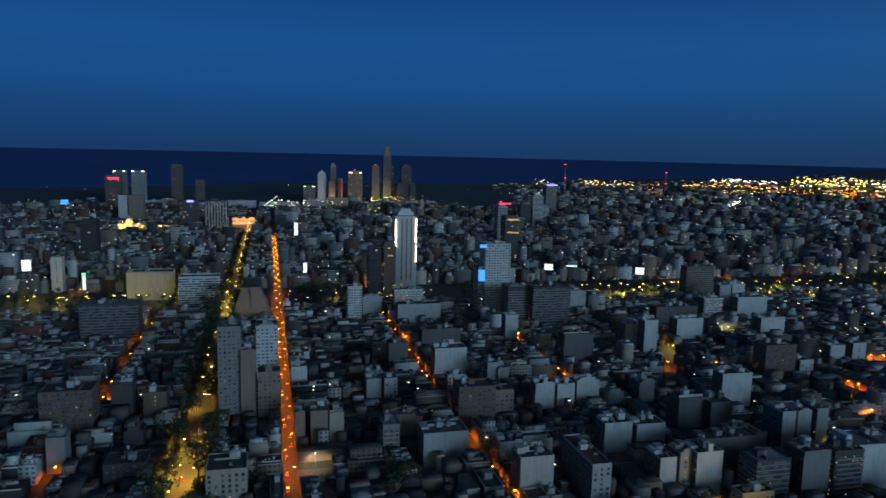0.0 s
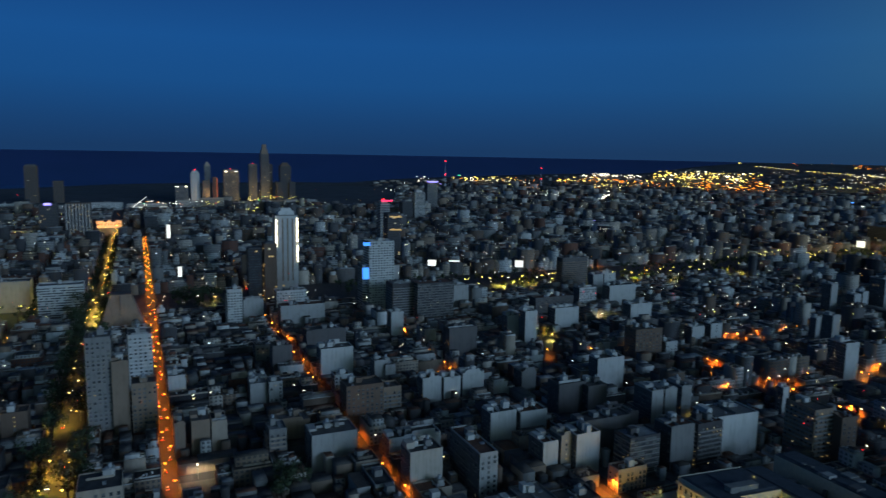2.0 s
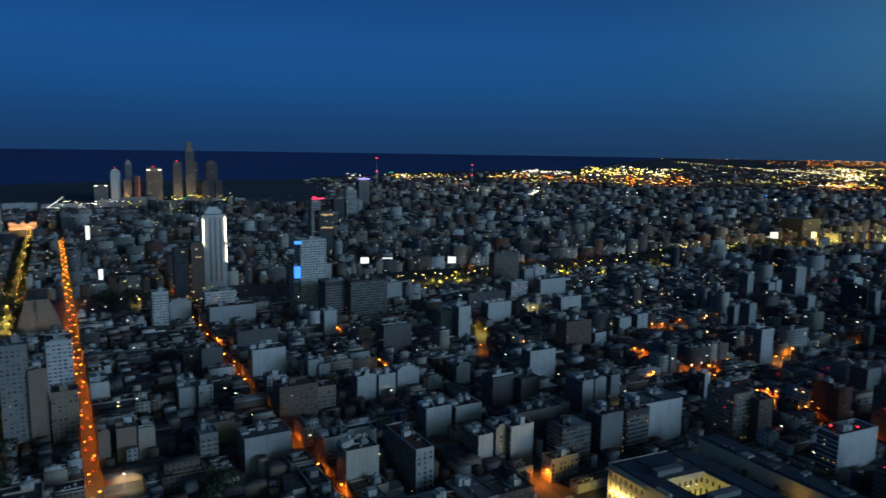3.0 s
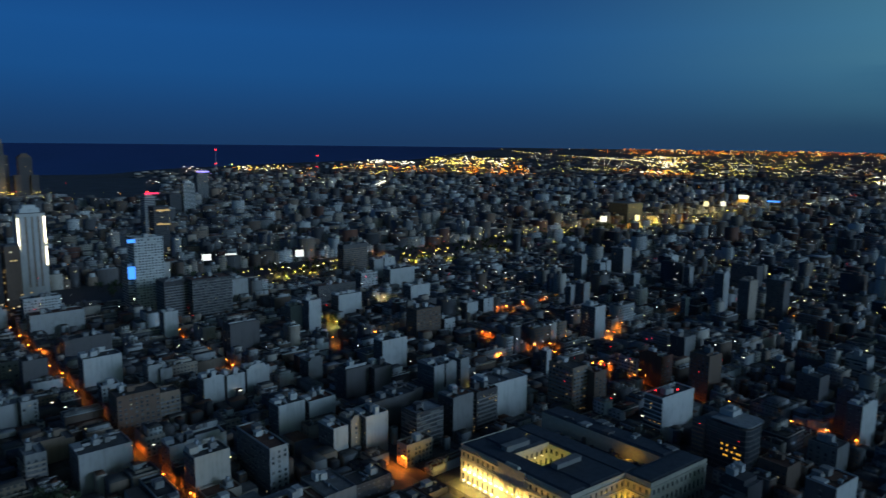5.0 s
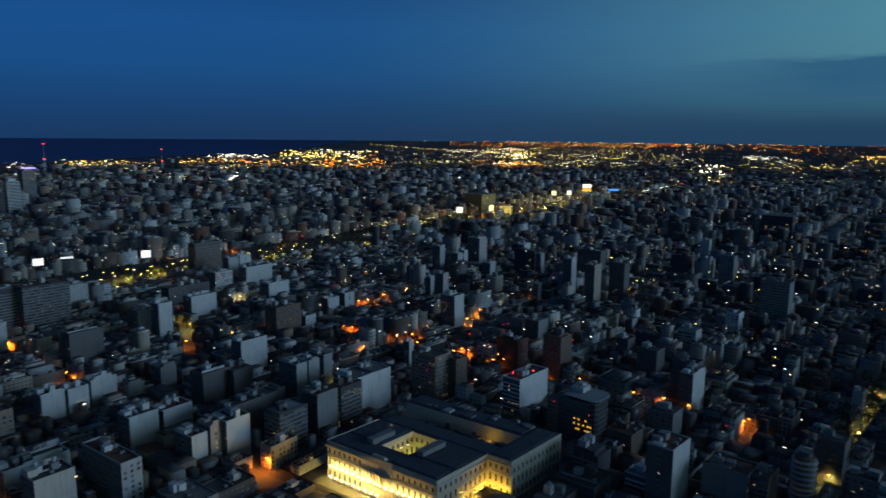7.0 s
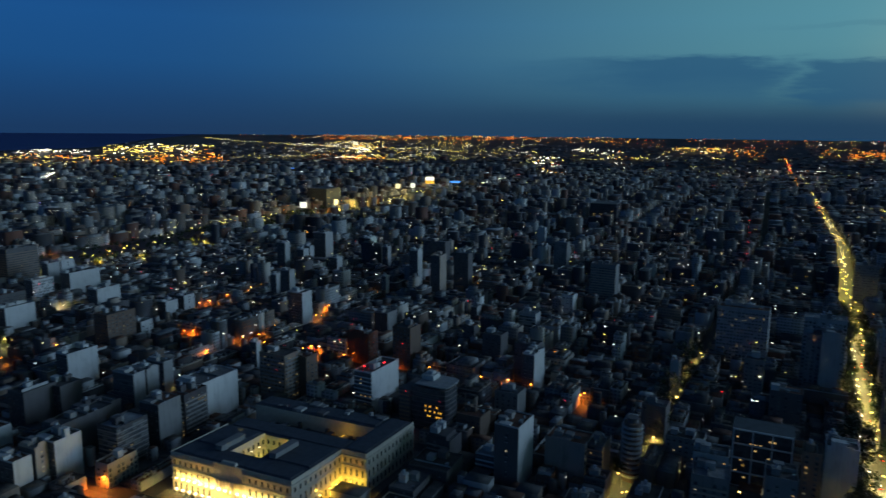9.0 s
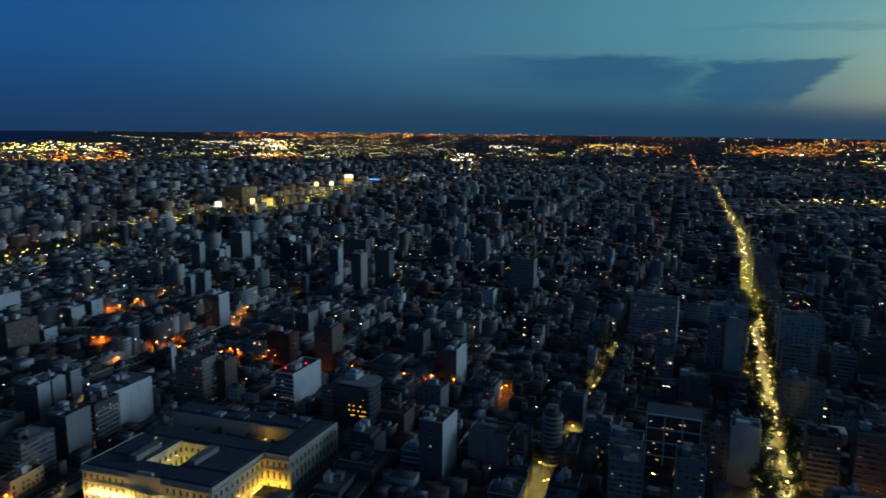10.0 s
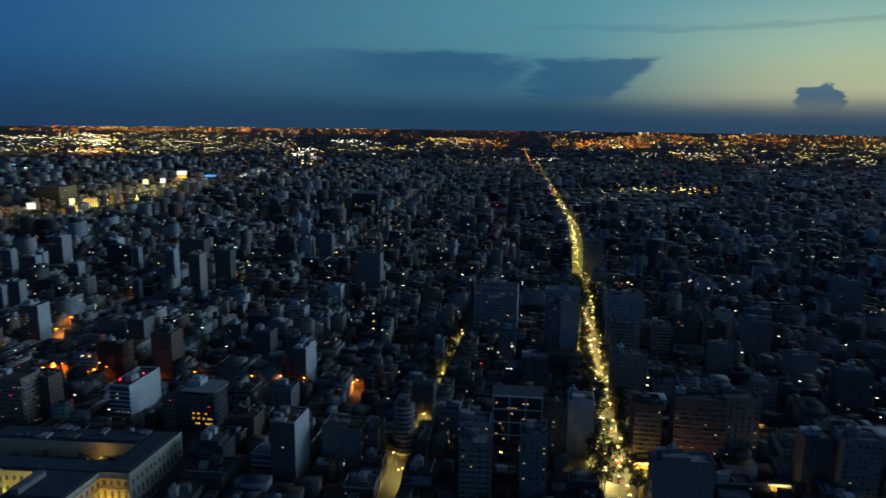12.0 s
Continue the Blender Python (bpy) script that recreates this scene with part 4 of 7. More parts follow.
billboard(894, 2148, 98, 36, 4, SIGN_VIOLET, "violet glowing roof sign", rot=-22)

billboard(1351, 959, 26, 15, 13, SIGN_WHITE, "bright white glowing roof billboard", rot=-55)
billboard(1439, 925, 26, 10, 14, SIGN_CREAM, "cream glowing roof billboard", rot=-57)
billboard(1914, 1002, 30, 14, 14, SIGN_CREAM, "cream glowing roof billboard", rot=-62)
billboard(1957, 972, 30, 13, 13, SIGN_WHITE, "bright white glowing roof billboard", rot=-63)
billboard(2113, 986, 42, 28, 12, SIGN_WHITE, "wide white glowing roof billboard", rot=-65)
# a glowing panel put where lamplight would fall on a facade
billboard(2111, 985, 30, 28, 9, LIT_AMBER, "yellow glowing panel in place of a lit facade", rot=-65)
billboard(2172, 919, 30, 34, 5, SIGN_BLUE, "long low blue glowing sign", rot=-67)
house(1515, 918, 50, 16, 25, "cream", "flat", (0, 2), rot=radians(-58), group="houses far off", label="cream floodlit slab beside the lit avenue")
lamp_glow(1490, 890, 8, 60000, (1.0, 0.8, 0.2))
lamp_glow(1510, 878, 8, 60000, (1.0, 0.8, 0.2))

def mast(x, y, h):
    e = thing("radio_mast", pose(x, y, 0.1), "thin lattice radio mast with red warning lights", "mast", "radio masts")
    for a in (0, 120, 240):
        c, s = math.cos(radians(a)), math.sin(radians(a))
        part("leg", Mesh().solid([(4 * c - 0.5, 4 * s, 0), (4 * c + 0.5, 4 * s, 0), (4 * c, 4 * s + 0.8, 0), (0.3 * c, 0.3 * s, h)], [(0, 1, 3), (1, 2, 3), (2, 0, 3)]), METAL, e)
    for z in (h * 0.55, h):
        part("beacon", Mesh().gem(0, 0, z, 6.0), RED, e, "red warning light")


mast(1435, 3270, 148)
mast(1880, 3070, 122)


def footbridge():
    """The white footbridge over the docks; its deck and mast glow in place of floodlights."""
    e = thing("footbridge", pose(14, 2400, 0.1), "white footbridge with a glowing deck and leaning mast", "bridge")
    part("deck", Mesh().box(-44, 108, -3, 3, 6, 7.8), SIGN_WHITE, e)
    part("leaning_mast", Mesh().solid([(-40, -2, 7), (-36, -2, 7), (-36, 2, 7), (-40, 2, 7), (4, -0.8, 40), (6, -0.8, 40), (6, 0.8, 40), (4, 0.8, 40)], [(0, 1, 5, 4), (1, 2, 6, 5), (2, 3, 7, 6), (3, 0, 4, 7), (4, 5, 6, 7)]), SIGN_WHITE, e)
    for k in range(4):
        part("cable", Mesh().solid([(4, 0, 38 - k * 3), (5, 0, 38 - k * 3), (20 + k * 10, 0, 7.5), (21 + k * 10, 0, 7.5)], [(0, 1, 3, 2)]), METAL, e)


footbridge()
for k, (x, y, w, h, tone) in enumerate(((-95, 2400, 90, 22, "light"), (20, 2440, 120, 14, "pale"), (150, 2480, 80, 20, "ivory"), (230, 2500, 90, 26, "cream"), (330, 2480, 80, 12, "pale"), (430, 2520, 100, 14, "tan"), (530, 2500, 110, 16, "pale"), (-230, 2420, 110, 14, "pale"), (-360, 2440, 90, 18, "light"))):
    house(x, y, w, 26, h, tone, "strip", (0,), lit=0.0, label="long %s dock warehouse with window bands" % WORDS[tone], group="dock warehouses")


def floodlit_halls():
    """Two old public halls washed with amber light beside the square; one carries a dome."""
    e = thing("domed_hall", pose(-325, 1745, 0.1), "amber floodlit stone hall under a dome", "building")
    TAKEN.append((-325, 1745, 28, 14))
    part("wing", Mesh().box(-26, -9, -9, 9, 0, 15).box(-26.5, -8.5, -9.5, 9.5, 15, 16), STONE, e)
    part("wing", Mesh().box(9, 26, -9, 9, 0, 15).box(8.5, 26.5, -9.5, 9.5, 15, 16), STONE, e)
    part("portico", Mesh().box(-9, 9, -12, 9, 0, 19).box(-9.6, 9.6, -12.6, 9, 19, 20.4), STONE, e)
    dome = Mesh().drum(0, 0, 20.4, 26, 7.5, 7.5, 16)
    for k in range(4):
        a0, a1 = k * math.pi / 8, (k + 1) * math.pi / 8
        dome.drum(0, 0, 26 + 7 * math.sin(a0), 26 + 7 * math.sin(a1), 7.5 * math.cos(a0), max(0.4, 7.5 * math.cos(a1)), 16)
    part("dome", dome, STONE, e, "round stone dome")
    part("lantern", Mesh().drum(0, 0, 33, 37, 1.2, 0.7, 8), STONE, e)
    for x in (-22, 22):
        part("turret", Mesh().drum(x, 0, 16, 21, 2.6, 2.2, 10).drum(x, 0, 21, 24, 2.4, 0.3, 10), STONE, e)
    for k in range(5):
        part("window", Mesh().box(-24 + k * 3.2 - 0.7, -24 + k * 3.2 + 0.7, -9.1, -8.8, 4, 11), GLASS, e)
        part("window", Mesh().box(11 + k * 3.2 - 0.7, 11 + k * 3.2 + 0.7, -9.1, -8.8, 4, 11), GLASS, e)
    for x in (-20, -7, 7, 20):
        lamp_glow(-325 + x, 1726, 6, 14000, (1.0, 0.62, 0.12))
    lamp_glow(-325, 1734, 23, 9000, (1.0, 0.62, 0.12))
    e = thing("arcaded_hall", pose(-262, 1762, 0.1), "long amber floodlit hall with an arcade", "building")
    TAKEN.append((-262, 1762, 46, 12))
    part("wall", Mesh().box(-44, 44, -8, 8, 0, 10).box(-44.6, 44.6, -8.6, 8.6, 10, 11), STONE, e)
    for k in range(14):
        part("arch", Mesh().box(-41 + 6.2 * k - 1.7, -41 + 6.2 * k + 1.7, -8.15, -7.8, 0.4, 5.6), GLASS, e)
    for k in range(5):
        lamp_glow(-298 + 18 * k, 1747, 5, 8000, (1.0, 0.6, 0.1))


floodlit_halls()


def round_tower():
    """The slim round tower ringed by balconies."""
    e = thing("round_tower", pose(383, 48, 0.1), "slim round brown tower ringed by pale balconies", "tower")
    TAKEN.append((383, 48, 7, 7))
    part("shaft", Mesh().drum(0, 0, 0, 36, 5.0, n=20), WALL, e, tone=0.27)
    for k in range(11):
        z = 3.2 + 3.0 * k
        part("balcony", Mesh().drum(0, 0, z, z + 0.25, 6.4, n=20).drum(0, 0, z + 0.25, z + 1.0, 6.4, 6.35, 20), WALL, e, tone=0.73)
    part("top", Mesh().drum(0, 0, 36, 38.5, 3.2, n=16).drum(0, 0, 38.5, 39, 3.6, n=16), WALL, e, tone=0.36)


round_tower()


# ---------------------------------------------------------------- houses that stand out
house(137.9, 365.1, 20.5, 16.0, 28.9, "ivory", "blank", (2,))
house(147.0, 405.6, 35.7, 14.0, 20.1, "light", "blank", (1, 3))
house(169.4, 359.9, 11.7, 42.0, 28.1, "pale", "flat", (0,))
house(219.0, 359.5, 10.9, 18.0, 23.9, "light", "blank", (2,))
house(229.8, 356.4, 7.9, 14.0, 26.9, "cream", "slits", (0,), lit=0.6)
house(242.9, 353.6, 17.6, 18.0, 28.2, "light", "blank", (2,), chimney=1)
house(268.2, 367.3, 39.8, 14.0, 28.8, "grey", "blank", (2,))
house(211.7, 405.7, 19.8, 14.0, 27.5, "light", "blank", (1, 3))
house(234.6, 404.0, 21.1, 14.0, 25.3, "light", "blank", (2,))
house(196.0, 492.8, 16.2, 12.0, 25.4, "light", "blank", (2,), chimney=1, top="none")
house(212.2, 490.4, 14.5, 12.0, 25.0, "light", "blank", (1, 3), chimney=1, top="none")
house(234.2, 497.3, 19.4, 12.0, 24.0, "light", "blank", (2,), chimney=1, top="none")
house(326.7, 388.8, 10.3, 20.0, 34.3, "pale", "blank", (2,))
house(339.8, 388.7, 10.9, 18.0, 33.7, "pale", "blank", (1, 3))
house(366.6, 400.9, 9.0, 18.0, 28.8, "pale", "blank", (2,), rot=-0.047)
house(352.6, 340.9, 37.0, 22.0, 30.6, "white", "blank", (2,), rot=-0.056)
house(356.6, 478.9, 26.9, 14.0, 29.1, "light", "blank", (1, 3), rot=-0.034)
house(273.0, 335.0, 23.0, 16.0, 27.0, "dark", "strip", (0, 3), lit=0.04)
house(303.0, 335.0, 19.0, 16.0, 31.5, "steel", "blank", (2,))
house(325.0, 332.0, 21.0, 12.0, 28.5, "dark", "balcony", (0, 2), lit=0.2)
house(255.0, 321.0, 21.0, 10.0, 14.0, "cream", "flat", (0, 3), front=False)
house(352.1, 777.3, 23.4, 14.0, 36.9, "pale", "blank", (2,), rot=-0.000)
house(355.7, 641.8, 21.2, 12.0, 29.6, "pale", "blank", (1, 3), rot=-0.009)
house(360.8, 619.7, 14.3, 14.0, 38.4, "light", "blank", (2,), rot=-0.013)
house(429.5, 657.1, 31.3, 16.0, 29.2, "light", "blank", (2,), rot=-0.007)
house(143.8, 586.0, 28.9, 16.0, 30.1, "light", "blank", (1, 3))
house(68.9, 538.0, 12.5, 14.0, 21.9, "pale", "blank", (2,))
house(81.2, 532.6, 10.3, 14.0, 21.9, "pale", "flat", (0, 2))
house(7.9, 469.0, 6.6, 18.0, 25.2, "tan", "blank", (1, 3))
house(20.5, 466.1, 11.5, 18.0, 26.8, "tan", "blank", (2,))
house(32.2, 466.2, 9.8, 18.0, 23.0, "cream", "flat", (1, 3))
house(11.3, 567.1, 12.4, 14.0, 26.0, "light", "blank", (1, 3))
house(-40.0, 523.3, 16.0, 20.0, 71.3, "steel", "flat", (0, 1, 3))
house(-26.8, 517.2, 10.8, 14.0, 55.7, "tan", "blank", (2,))
house(-13.6, 599.0, 17.9, 24.0, 52.1, "light", "balcony", (0, 2))
house(-11.9, 514.7, 16.4, 16.0, 37.8, "tan", "flat", (0, 2))
house(96.6, 418.4, 29.2, 20.0, 25.9, "pale", "blank", (2,))
house(77.4, 457.5, 25.5, 16.0, 20.8, "tan", "blank", (1, 3))
house(64.9, 436.7, 11.1, 16.0, 23.4, "steel", "balcony", (0, 2))
house(-138.7, 454.6, 10.9, 12.0, 23.5, "steel", "blank", (2,))
house(-146.4, 513.2, 33.1, 22.0, 33.0, "brown", "flat", (0, 1), lit=0.05)
house(-116.0, 536.7, 14.5, 18.0, 27.8, "dark", "blank", (2,))
house(-94.8, 428.7, 23.4, 18.0, 15.0, "dark", "flat", (0, 1))
house(-35.3, 388.3, 21.5, 22.0, 26.0, "cream", "flat", (0, 2), lit=0.02)
house(-92.7, 529.3, 15.9, 14.0, 23.8, "brown", "slits", (0,), lit=0.5)
house(-98.0, 474.3, 11.4, 14.0, 17.3, "dark", "blank", (2,))
house(-168.9, 763.7, 55.5, 24.0, 39.2, "dark", "strip", (0, 2))
house(-288.2, 1029.1, 13.7, 14.0, 48.0, "light", "slits", (0, 2))
house(-161.0, 965.9, 56.0, 24.0, 38.2, "cream", "blank", (2,))
house(-98.5, 937.3, 49.0, 24.0, 34.4, "light", "strip", (0, 2))
house(258.0, 806.3, 32.0, 22.0, 91.0, "light", "balcony", (0, 2), lit=0.02)
house(243.0, 812.0, 14.0, 20.0, 62.0, "pale", "strip", (0, 2))
house(304.5, 747.0, 45.9, 24.0, 48.1, "dark", "strip", (0, 2))
house(270.9, 759.1, 31.4, 24.0, 46.9, "dark", "balcony", (0, 2))
house(272.2, 599.1, 29.4, 16.0, 32.2, "grey", "flat", (1, 3))
house(453.7, 720.5, 53.8, 16.0, 25.7, "grey", "flat", (0, 2), rot=-0.000)
house(574.8, 744.2, 42.5, 16.0, 30.2, "light", "blank", (2,), rot=-0.000)
house(583.3, 874.7, 28.3, 18.0, 32.7, "tan", "flat", (0, 2), rot=-0.000)
house(512.8, 630.7, 29.5, 14.0, 33.3, "light", "blank", (1, 3), rot=-0.011)
house(439.8, 531.6, 31.4, 18.0, 33.1, "brown", "flat", (0, 2), rot=-0.026)
house(304.2, 427.5, 16.9, 16.0, 26.3, "grey", "flat", (1, 3))
house(294.4, 384.3, 27.0, 16.0, 22.7, "grey", "blank", (1, 3))
house(286.3, 434.7, 24.0, 16.0, 27.4, "grey", "flat", (1, 3))
house(134.9, 476.2, 28.0, 18.0, 31.6, "brown", "flat", (0, 2))
house(398.2, 312.6, 16.0, 24.0, 36.8, "tan", "balcony", (0, 3), lit=0.12, front=False, rot=-0.060)
house(411.8, 300.9, 14.0, 18.1, 34.2, "brown", "blank", (0, 2), front=False, rot=-0.062)
house(565.5, 312.0, 17.4, 15.3, 30.7, "steel", "slits", (1, 3), rot=-0.061)
house(573.1, 417.8, 16.2, 18.9, 38.0, "light", "blank", (1, 3), rot=-0.044)
house(873.6, 397.7, 16.0, 35.6, 48.3, "grey", "flat", (1, 3), front=False, rot=-0.047)
house(442.5, 142.9, 16.0, 17.6, 19.4, "steel", "flat", (1, 3), front=False, rot=-0.078)
house(391.1, 151.3, 16.0, 17.1, 20.4, "brown", "flat", (1, 3), front=False, rot=-0.078)
house(548.7, 192.7, 16.0, 17.8, 26.8, "grey", "flat", (1, 3), front=False, rot=-0.078)
house(502.4, 301.0, 16.0, 22.2, 28.2, "brick", "blank", (0, 2), front=False, rot=-0.062)
house(505.2, 258.4, 18.0, 17.6, 36.8, "brown", "flat", (1, 3), front=False, rot=-0.069)
house(879.1, 591.3, 20.7, 22.3, 46.8, "pale", "flat", (1, 3), rot=-0.017)
house(655.7, 493.5, 10.9, 13.1, 38.7, "pale", "blank", (1, 3), rot=-0.032)
house(752.7, 339.8, 17.5, 12.7, 54.0, "cream", "slits", (1, 3), rot=-0.056)
house(785.6, 320.5, 14.0, 20.2, 51.4, "grey", "flat", (1, 3), front=False, rot=-0.059)
house(954.0, 237.1, 14.0, 19.5, 47.3, "steel", "flat", (1, 3), front=False, rot=-0.072)
house(795.6, 145.3, 16.0, 29.7, 50.8, "steel", "balcony", (1, 3), front=False, rot=-0.078)
house(647.3, -7.3, 18.0, 42.1, 50.0, "pale", "flat", (1, 3), lit=0.05, front=False, rot=-0.078)
house(573.4, -57.7, 16.0, 10.5, 52.1, "steel", "flat", (1, 3), front=False, rot=-0.078)
house(570.0, -69.4, 18.0, 13.4, 57.3, "pale", "blank", (0, 2), front=False, rot=-0.078)
house(661.8, -133.2, 18.0, 39.1, 37.4, "pale", "flat", (1, 3), front=False, rot=-0.078)
house(572.1, -115.2, 16.0, 19.3, 36.4, "steel", "balcony", (1, 3), front=False, rot=-0.078)
house(402.4, -61.6, 16.0, 15.9, 37.3, "white", "blank", (0, 2), front=False, rot=-0.078)
house(393.9, -46.6, 16.0, 9.7, 33.4, "tan", "flat", (1, 3), lit=0.25, front=False, rot=-0.078)
house(395.5, -100.7, 18.0, 16.5, 38.2, "brown", "balcony", (1, 3), lit=0.15, front=False, rot=-0.078)
house(394.1, -131.0, 18.0, 29.6, 43.2, "grey", "strip", (1, 3), lit=0.05, front=False, rot=-0.078)
house(333.3, 2.3, 18.0, 17.4, 38.3, "steel", "balcony", (1, 3), lit=0.12, front=False)
house(340.1, -28.9, 18.0, 14.2, 41.4, "steel", "flat", (1, 3), lit=0.1, front=False)
house(371.8, 82.5, 18.0, 24.2, 27.0, "steel", "blank", (0, 2), front=False, rot=-0.078)
house(375.4, 65.7, 18.0, 9.6, 24.1, "grey", "strip", (1, 3), front=False, rot=-0.078)
house(411.9, 20.0, 16.0, 21.5, 21.4, "steel", "flat", (1, 3), lit=0.1, front=False, rot=-0.078)
house(440.9, 41.6, 16.0, 15.4, 27.4, "grey", "flat", (1, 3), front=False, rot=-0.078)
house(517.0, 152.5, 14.0, 19.2, 32.2, "grey", "flat", (1, 3), front=False, rot=-0.078)
house(587.7, -152.8, 16.0, 15.4, 32.3, "steel", "strip", (1, 3), front=False, rot=-0.078)
house(400.2, -154.2, 20.0, 26.3, 43.1, "steel", "flat", (1, 3), lit=0.06, front=False, rot=-0.078)
house(935.3, -137.8, 14.0, 24.9, 48.8, "steel", "flat", (1, 3), front=False, rot=-0.078)
house(555.8, -17.6, 14.0, 13.7, 32.3, "steel", "flat", (1, 3), front=False, rot=-0.078)
house(498.0, -37.8, 16.0, 20.3, 29.9, "grey", "flat", (1, 3), front=False, rot=-0.078)
house(85.5, 807.3, 16.4, 14.0, 41.6, "light", "balcony", (0, 2))
house(107.3, 816.6, 22.7, 16.0, 26.8, "pale", "flat", (1, 3))
house(154.8, 833.8, 35.8, 16.0, 31.0, "light", "flat", (0, 2))
house(156.2, 778.8, 50.1, 18.0, 25.5, "pale", "flat", (1, 3))
house(155.9, 672.1, 39.3, 18.0, 24.3, "grey", "blank", (2,))
house(236.7, 686.7, 14.0, 14.0, 30.8, "light", "flat", (1, 3))
house(89.6, 646.0, 13.1, 14.0, 20.0, "steel", "flat", (0, 2))
house(101.3, 609.9, 17.6, 14.0, 27.8, "grey", "flat", (1, 3))
house(68.1, 551.8, 6.7, 10.0, 22.5, "light", "blank", (1, 3))
house(74.9, 549.7, 5.8, 10.0, 22.5, "light", "slits", (0, 2))
house(135.9, 538.2, 12.9, 12.0, 19.0, "light", "flat", (0, 2))
house(171.1, 549.3, 8.6, 12.0, 24.4, "pale", "flat", (1, 3))
house(180.0, 546.5, 9.2, 12.0, 21.9, "pale", "blank", (2,))
house(151.8, 484.0, 29.1, 14.0, 23.8, "tan", "balcony", (0, 2))
house(368.0, 667.7, 16.4, 12.0, 23.1, "light", "flat", (0, 2), rot=-0.005)
house(576.6, 858.7, 43.7, 16.0, 47.9, "grey", "balcony", (0, 2), rot=-0.000)
house(520.8, 745.5, 25.9, 14.0, 28.5, "light", "flat", (0, 2), rot=-0.000)
house(564.0, 782.2, 16.5, 12.0, 38.2, "pale", "blank", (1, 3), rot=-0.000)
house(592.4, 794.1, 18.9, 12.0, 36.4, "light", "slits", (0, 2), rot=-0.000)
house(603.4, 777.5, 28.3, 14.0, 23.4, "pale", "flat", (1, 3), rot=-0.000)
house(528.4, 555.9, 16.6, 12.0, 23.0, "light", "blank", (1, 3), rot=-0.022)
house(556.8, 558.7, 15.6, 12.0, 23.2, "light", "slits", (0, 2), rot=-0.022)
house(468.3, 528.2, 13.9, 12.0, 17.6, "light", "flat", (0, 2), rot=-0.027)
house(282.9, 492.2, 13.5, 14.0, 21.6, "steel", "blank", (1, 3))
house(785.9, 596.1, 11.4, 13.9, 44.1, "pale", "flat", (1, 3), rot=-0.016)
house(837.7, 599.9, 13.3, 12.0, 28.3, "light", "blank", (2,), rot=-0.016)
house(851.1, 599.0, 10.5, 12.0, 31.1, "light", "slits", (1, 3), rot=-0.016)
house(812.3, 526.8, 14.0, 14.6, 24.6, "white", "flat", (1, 3), rot=-0.027)
house(945.3, 545.9, 19.5, 12.0, 34.6, "white", "blank", (2,), rot=-0.024)
house(867.1, 474.3, 10.1, 8.9, 35.5, "pale", "flat", (1, 3), rot=-0.035)
house(661.8, 516.7, 6.6, 8.2, 30.0, "light", "blank", (1, 3), rot=-0.029)
house(726.0, 399.9, 7.5, 6.6, 27.4, "white", "slits", (1, 3), rot=-0.047)
house(773.0, 380.8, 12.5, 12.0, 53.8, "light", "blank", (1, 3), rot=-0.050)
house(441.6, 369.8, 6.0, 6.7, 26.9, "white", "blank", (1, 3), rot=-0.052)
house(1183.4, 331.1, 12.0, 13.2, 35.3, "light", "blank", (0, 2), front=False, rot=-0.058)
house(730.3, 170.6, 14.0, 13.0, 25.4, "white", "flat", (1, 3), front=False, rot=-0.078)
house(812.3, 139.9, 16.0, 13.2, 45.5, "steel", "flat", (1, 3), front=False, rot=-0.078)
house(635.0, 187.2, 14.0, 17.3, 25.5, "pale", "strip", (1, 3), front=False, rot=-0.078)
house(667.9, 256.7, 11.7, 7.2, 16.8, "pale", "flat", (1, 3), rot=-0.069)
house(528.8, 38.0, 12.0, 6.4, 31.9, "pale", "blank", (0, 2), front=False, rot=-0.078)
house(581.9, 228.4, 14.0, 11.9, 21.5, "grey", "flat", (1, 3), front=False, rot=-0.074)
house(680.8, -235.9, 14.0, 14.6, 22.1, "light", "flat", (1, 3), front=False, rot=-0.078)
house(588.6, -65.7, 16.0, 29.3, 61.9, "pale", "flat", (1, 3), front=False, rot=-0.078)
house(587.0, -119.0, 16.0, 28.8, 58.9, "pale", "flat", (1, 3), front=False, rot=-0.078)
house(486.6, -105.9, 14.0, 26.4, 38.4, "steel", "flat", (1, 3), front=False, rot=-0.078)
house(365.7, -190.0, 14.0, 18.1, 33.2, "grey", "flat", (1, 3), front=False, rot=-0.078)
house(317.6, -102.1, 12.0, 30.1, 40.9, "steel", "blank", (0, 2), front=False)
house(346.0, 3.3, 14.0, 17.0, 43.4, "pale", "flat", (1, 3), lit=0.06, front=False)
house(604.3, -239.2, 14.0, 24.2, 34.8, "steel", "flat", (1, 3), front=False, rot=-0.078)
house(528.8, -247.2, 14.0, 21.2, 29.4, "steel", "blank", (0, 2), front=False, rot=-0.078)
house(752.6, -385.9, 14.0, 30.3, 41.2, "steel", "flat", (1, 3), front=False, rot=-0.078)
house(476.0, -200.7, 14.0, 15.5, 24.6, "steel", "flat", (1, 3), front=False, rot=-0.078)
house(617.3, -182.5, 14.0, 20.0, 34.6, "grey", "flat", (1, 3), front=False, rot=-0.078)
house(544.0, -190.4, 14.0, 17.7, 31.7, "steel", "blank", (0, 2), front=False, rot=-0.078)
house(486.3, -266.7, 16.0, 23.2, 32.2, "grey", "flat", (1, 3), front=False, rot=-0.078)
house(357.6, -207.7, 16.0, 19.5, 38.2, "steel", "flat", (1, 3), front=False, rot=-0.078)


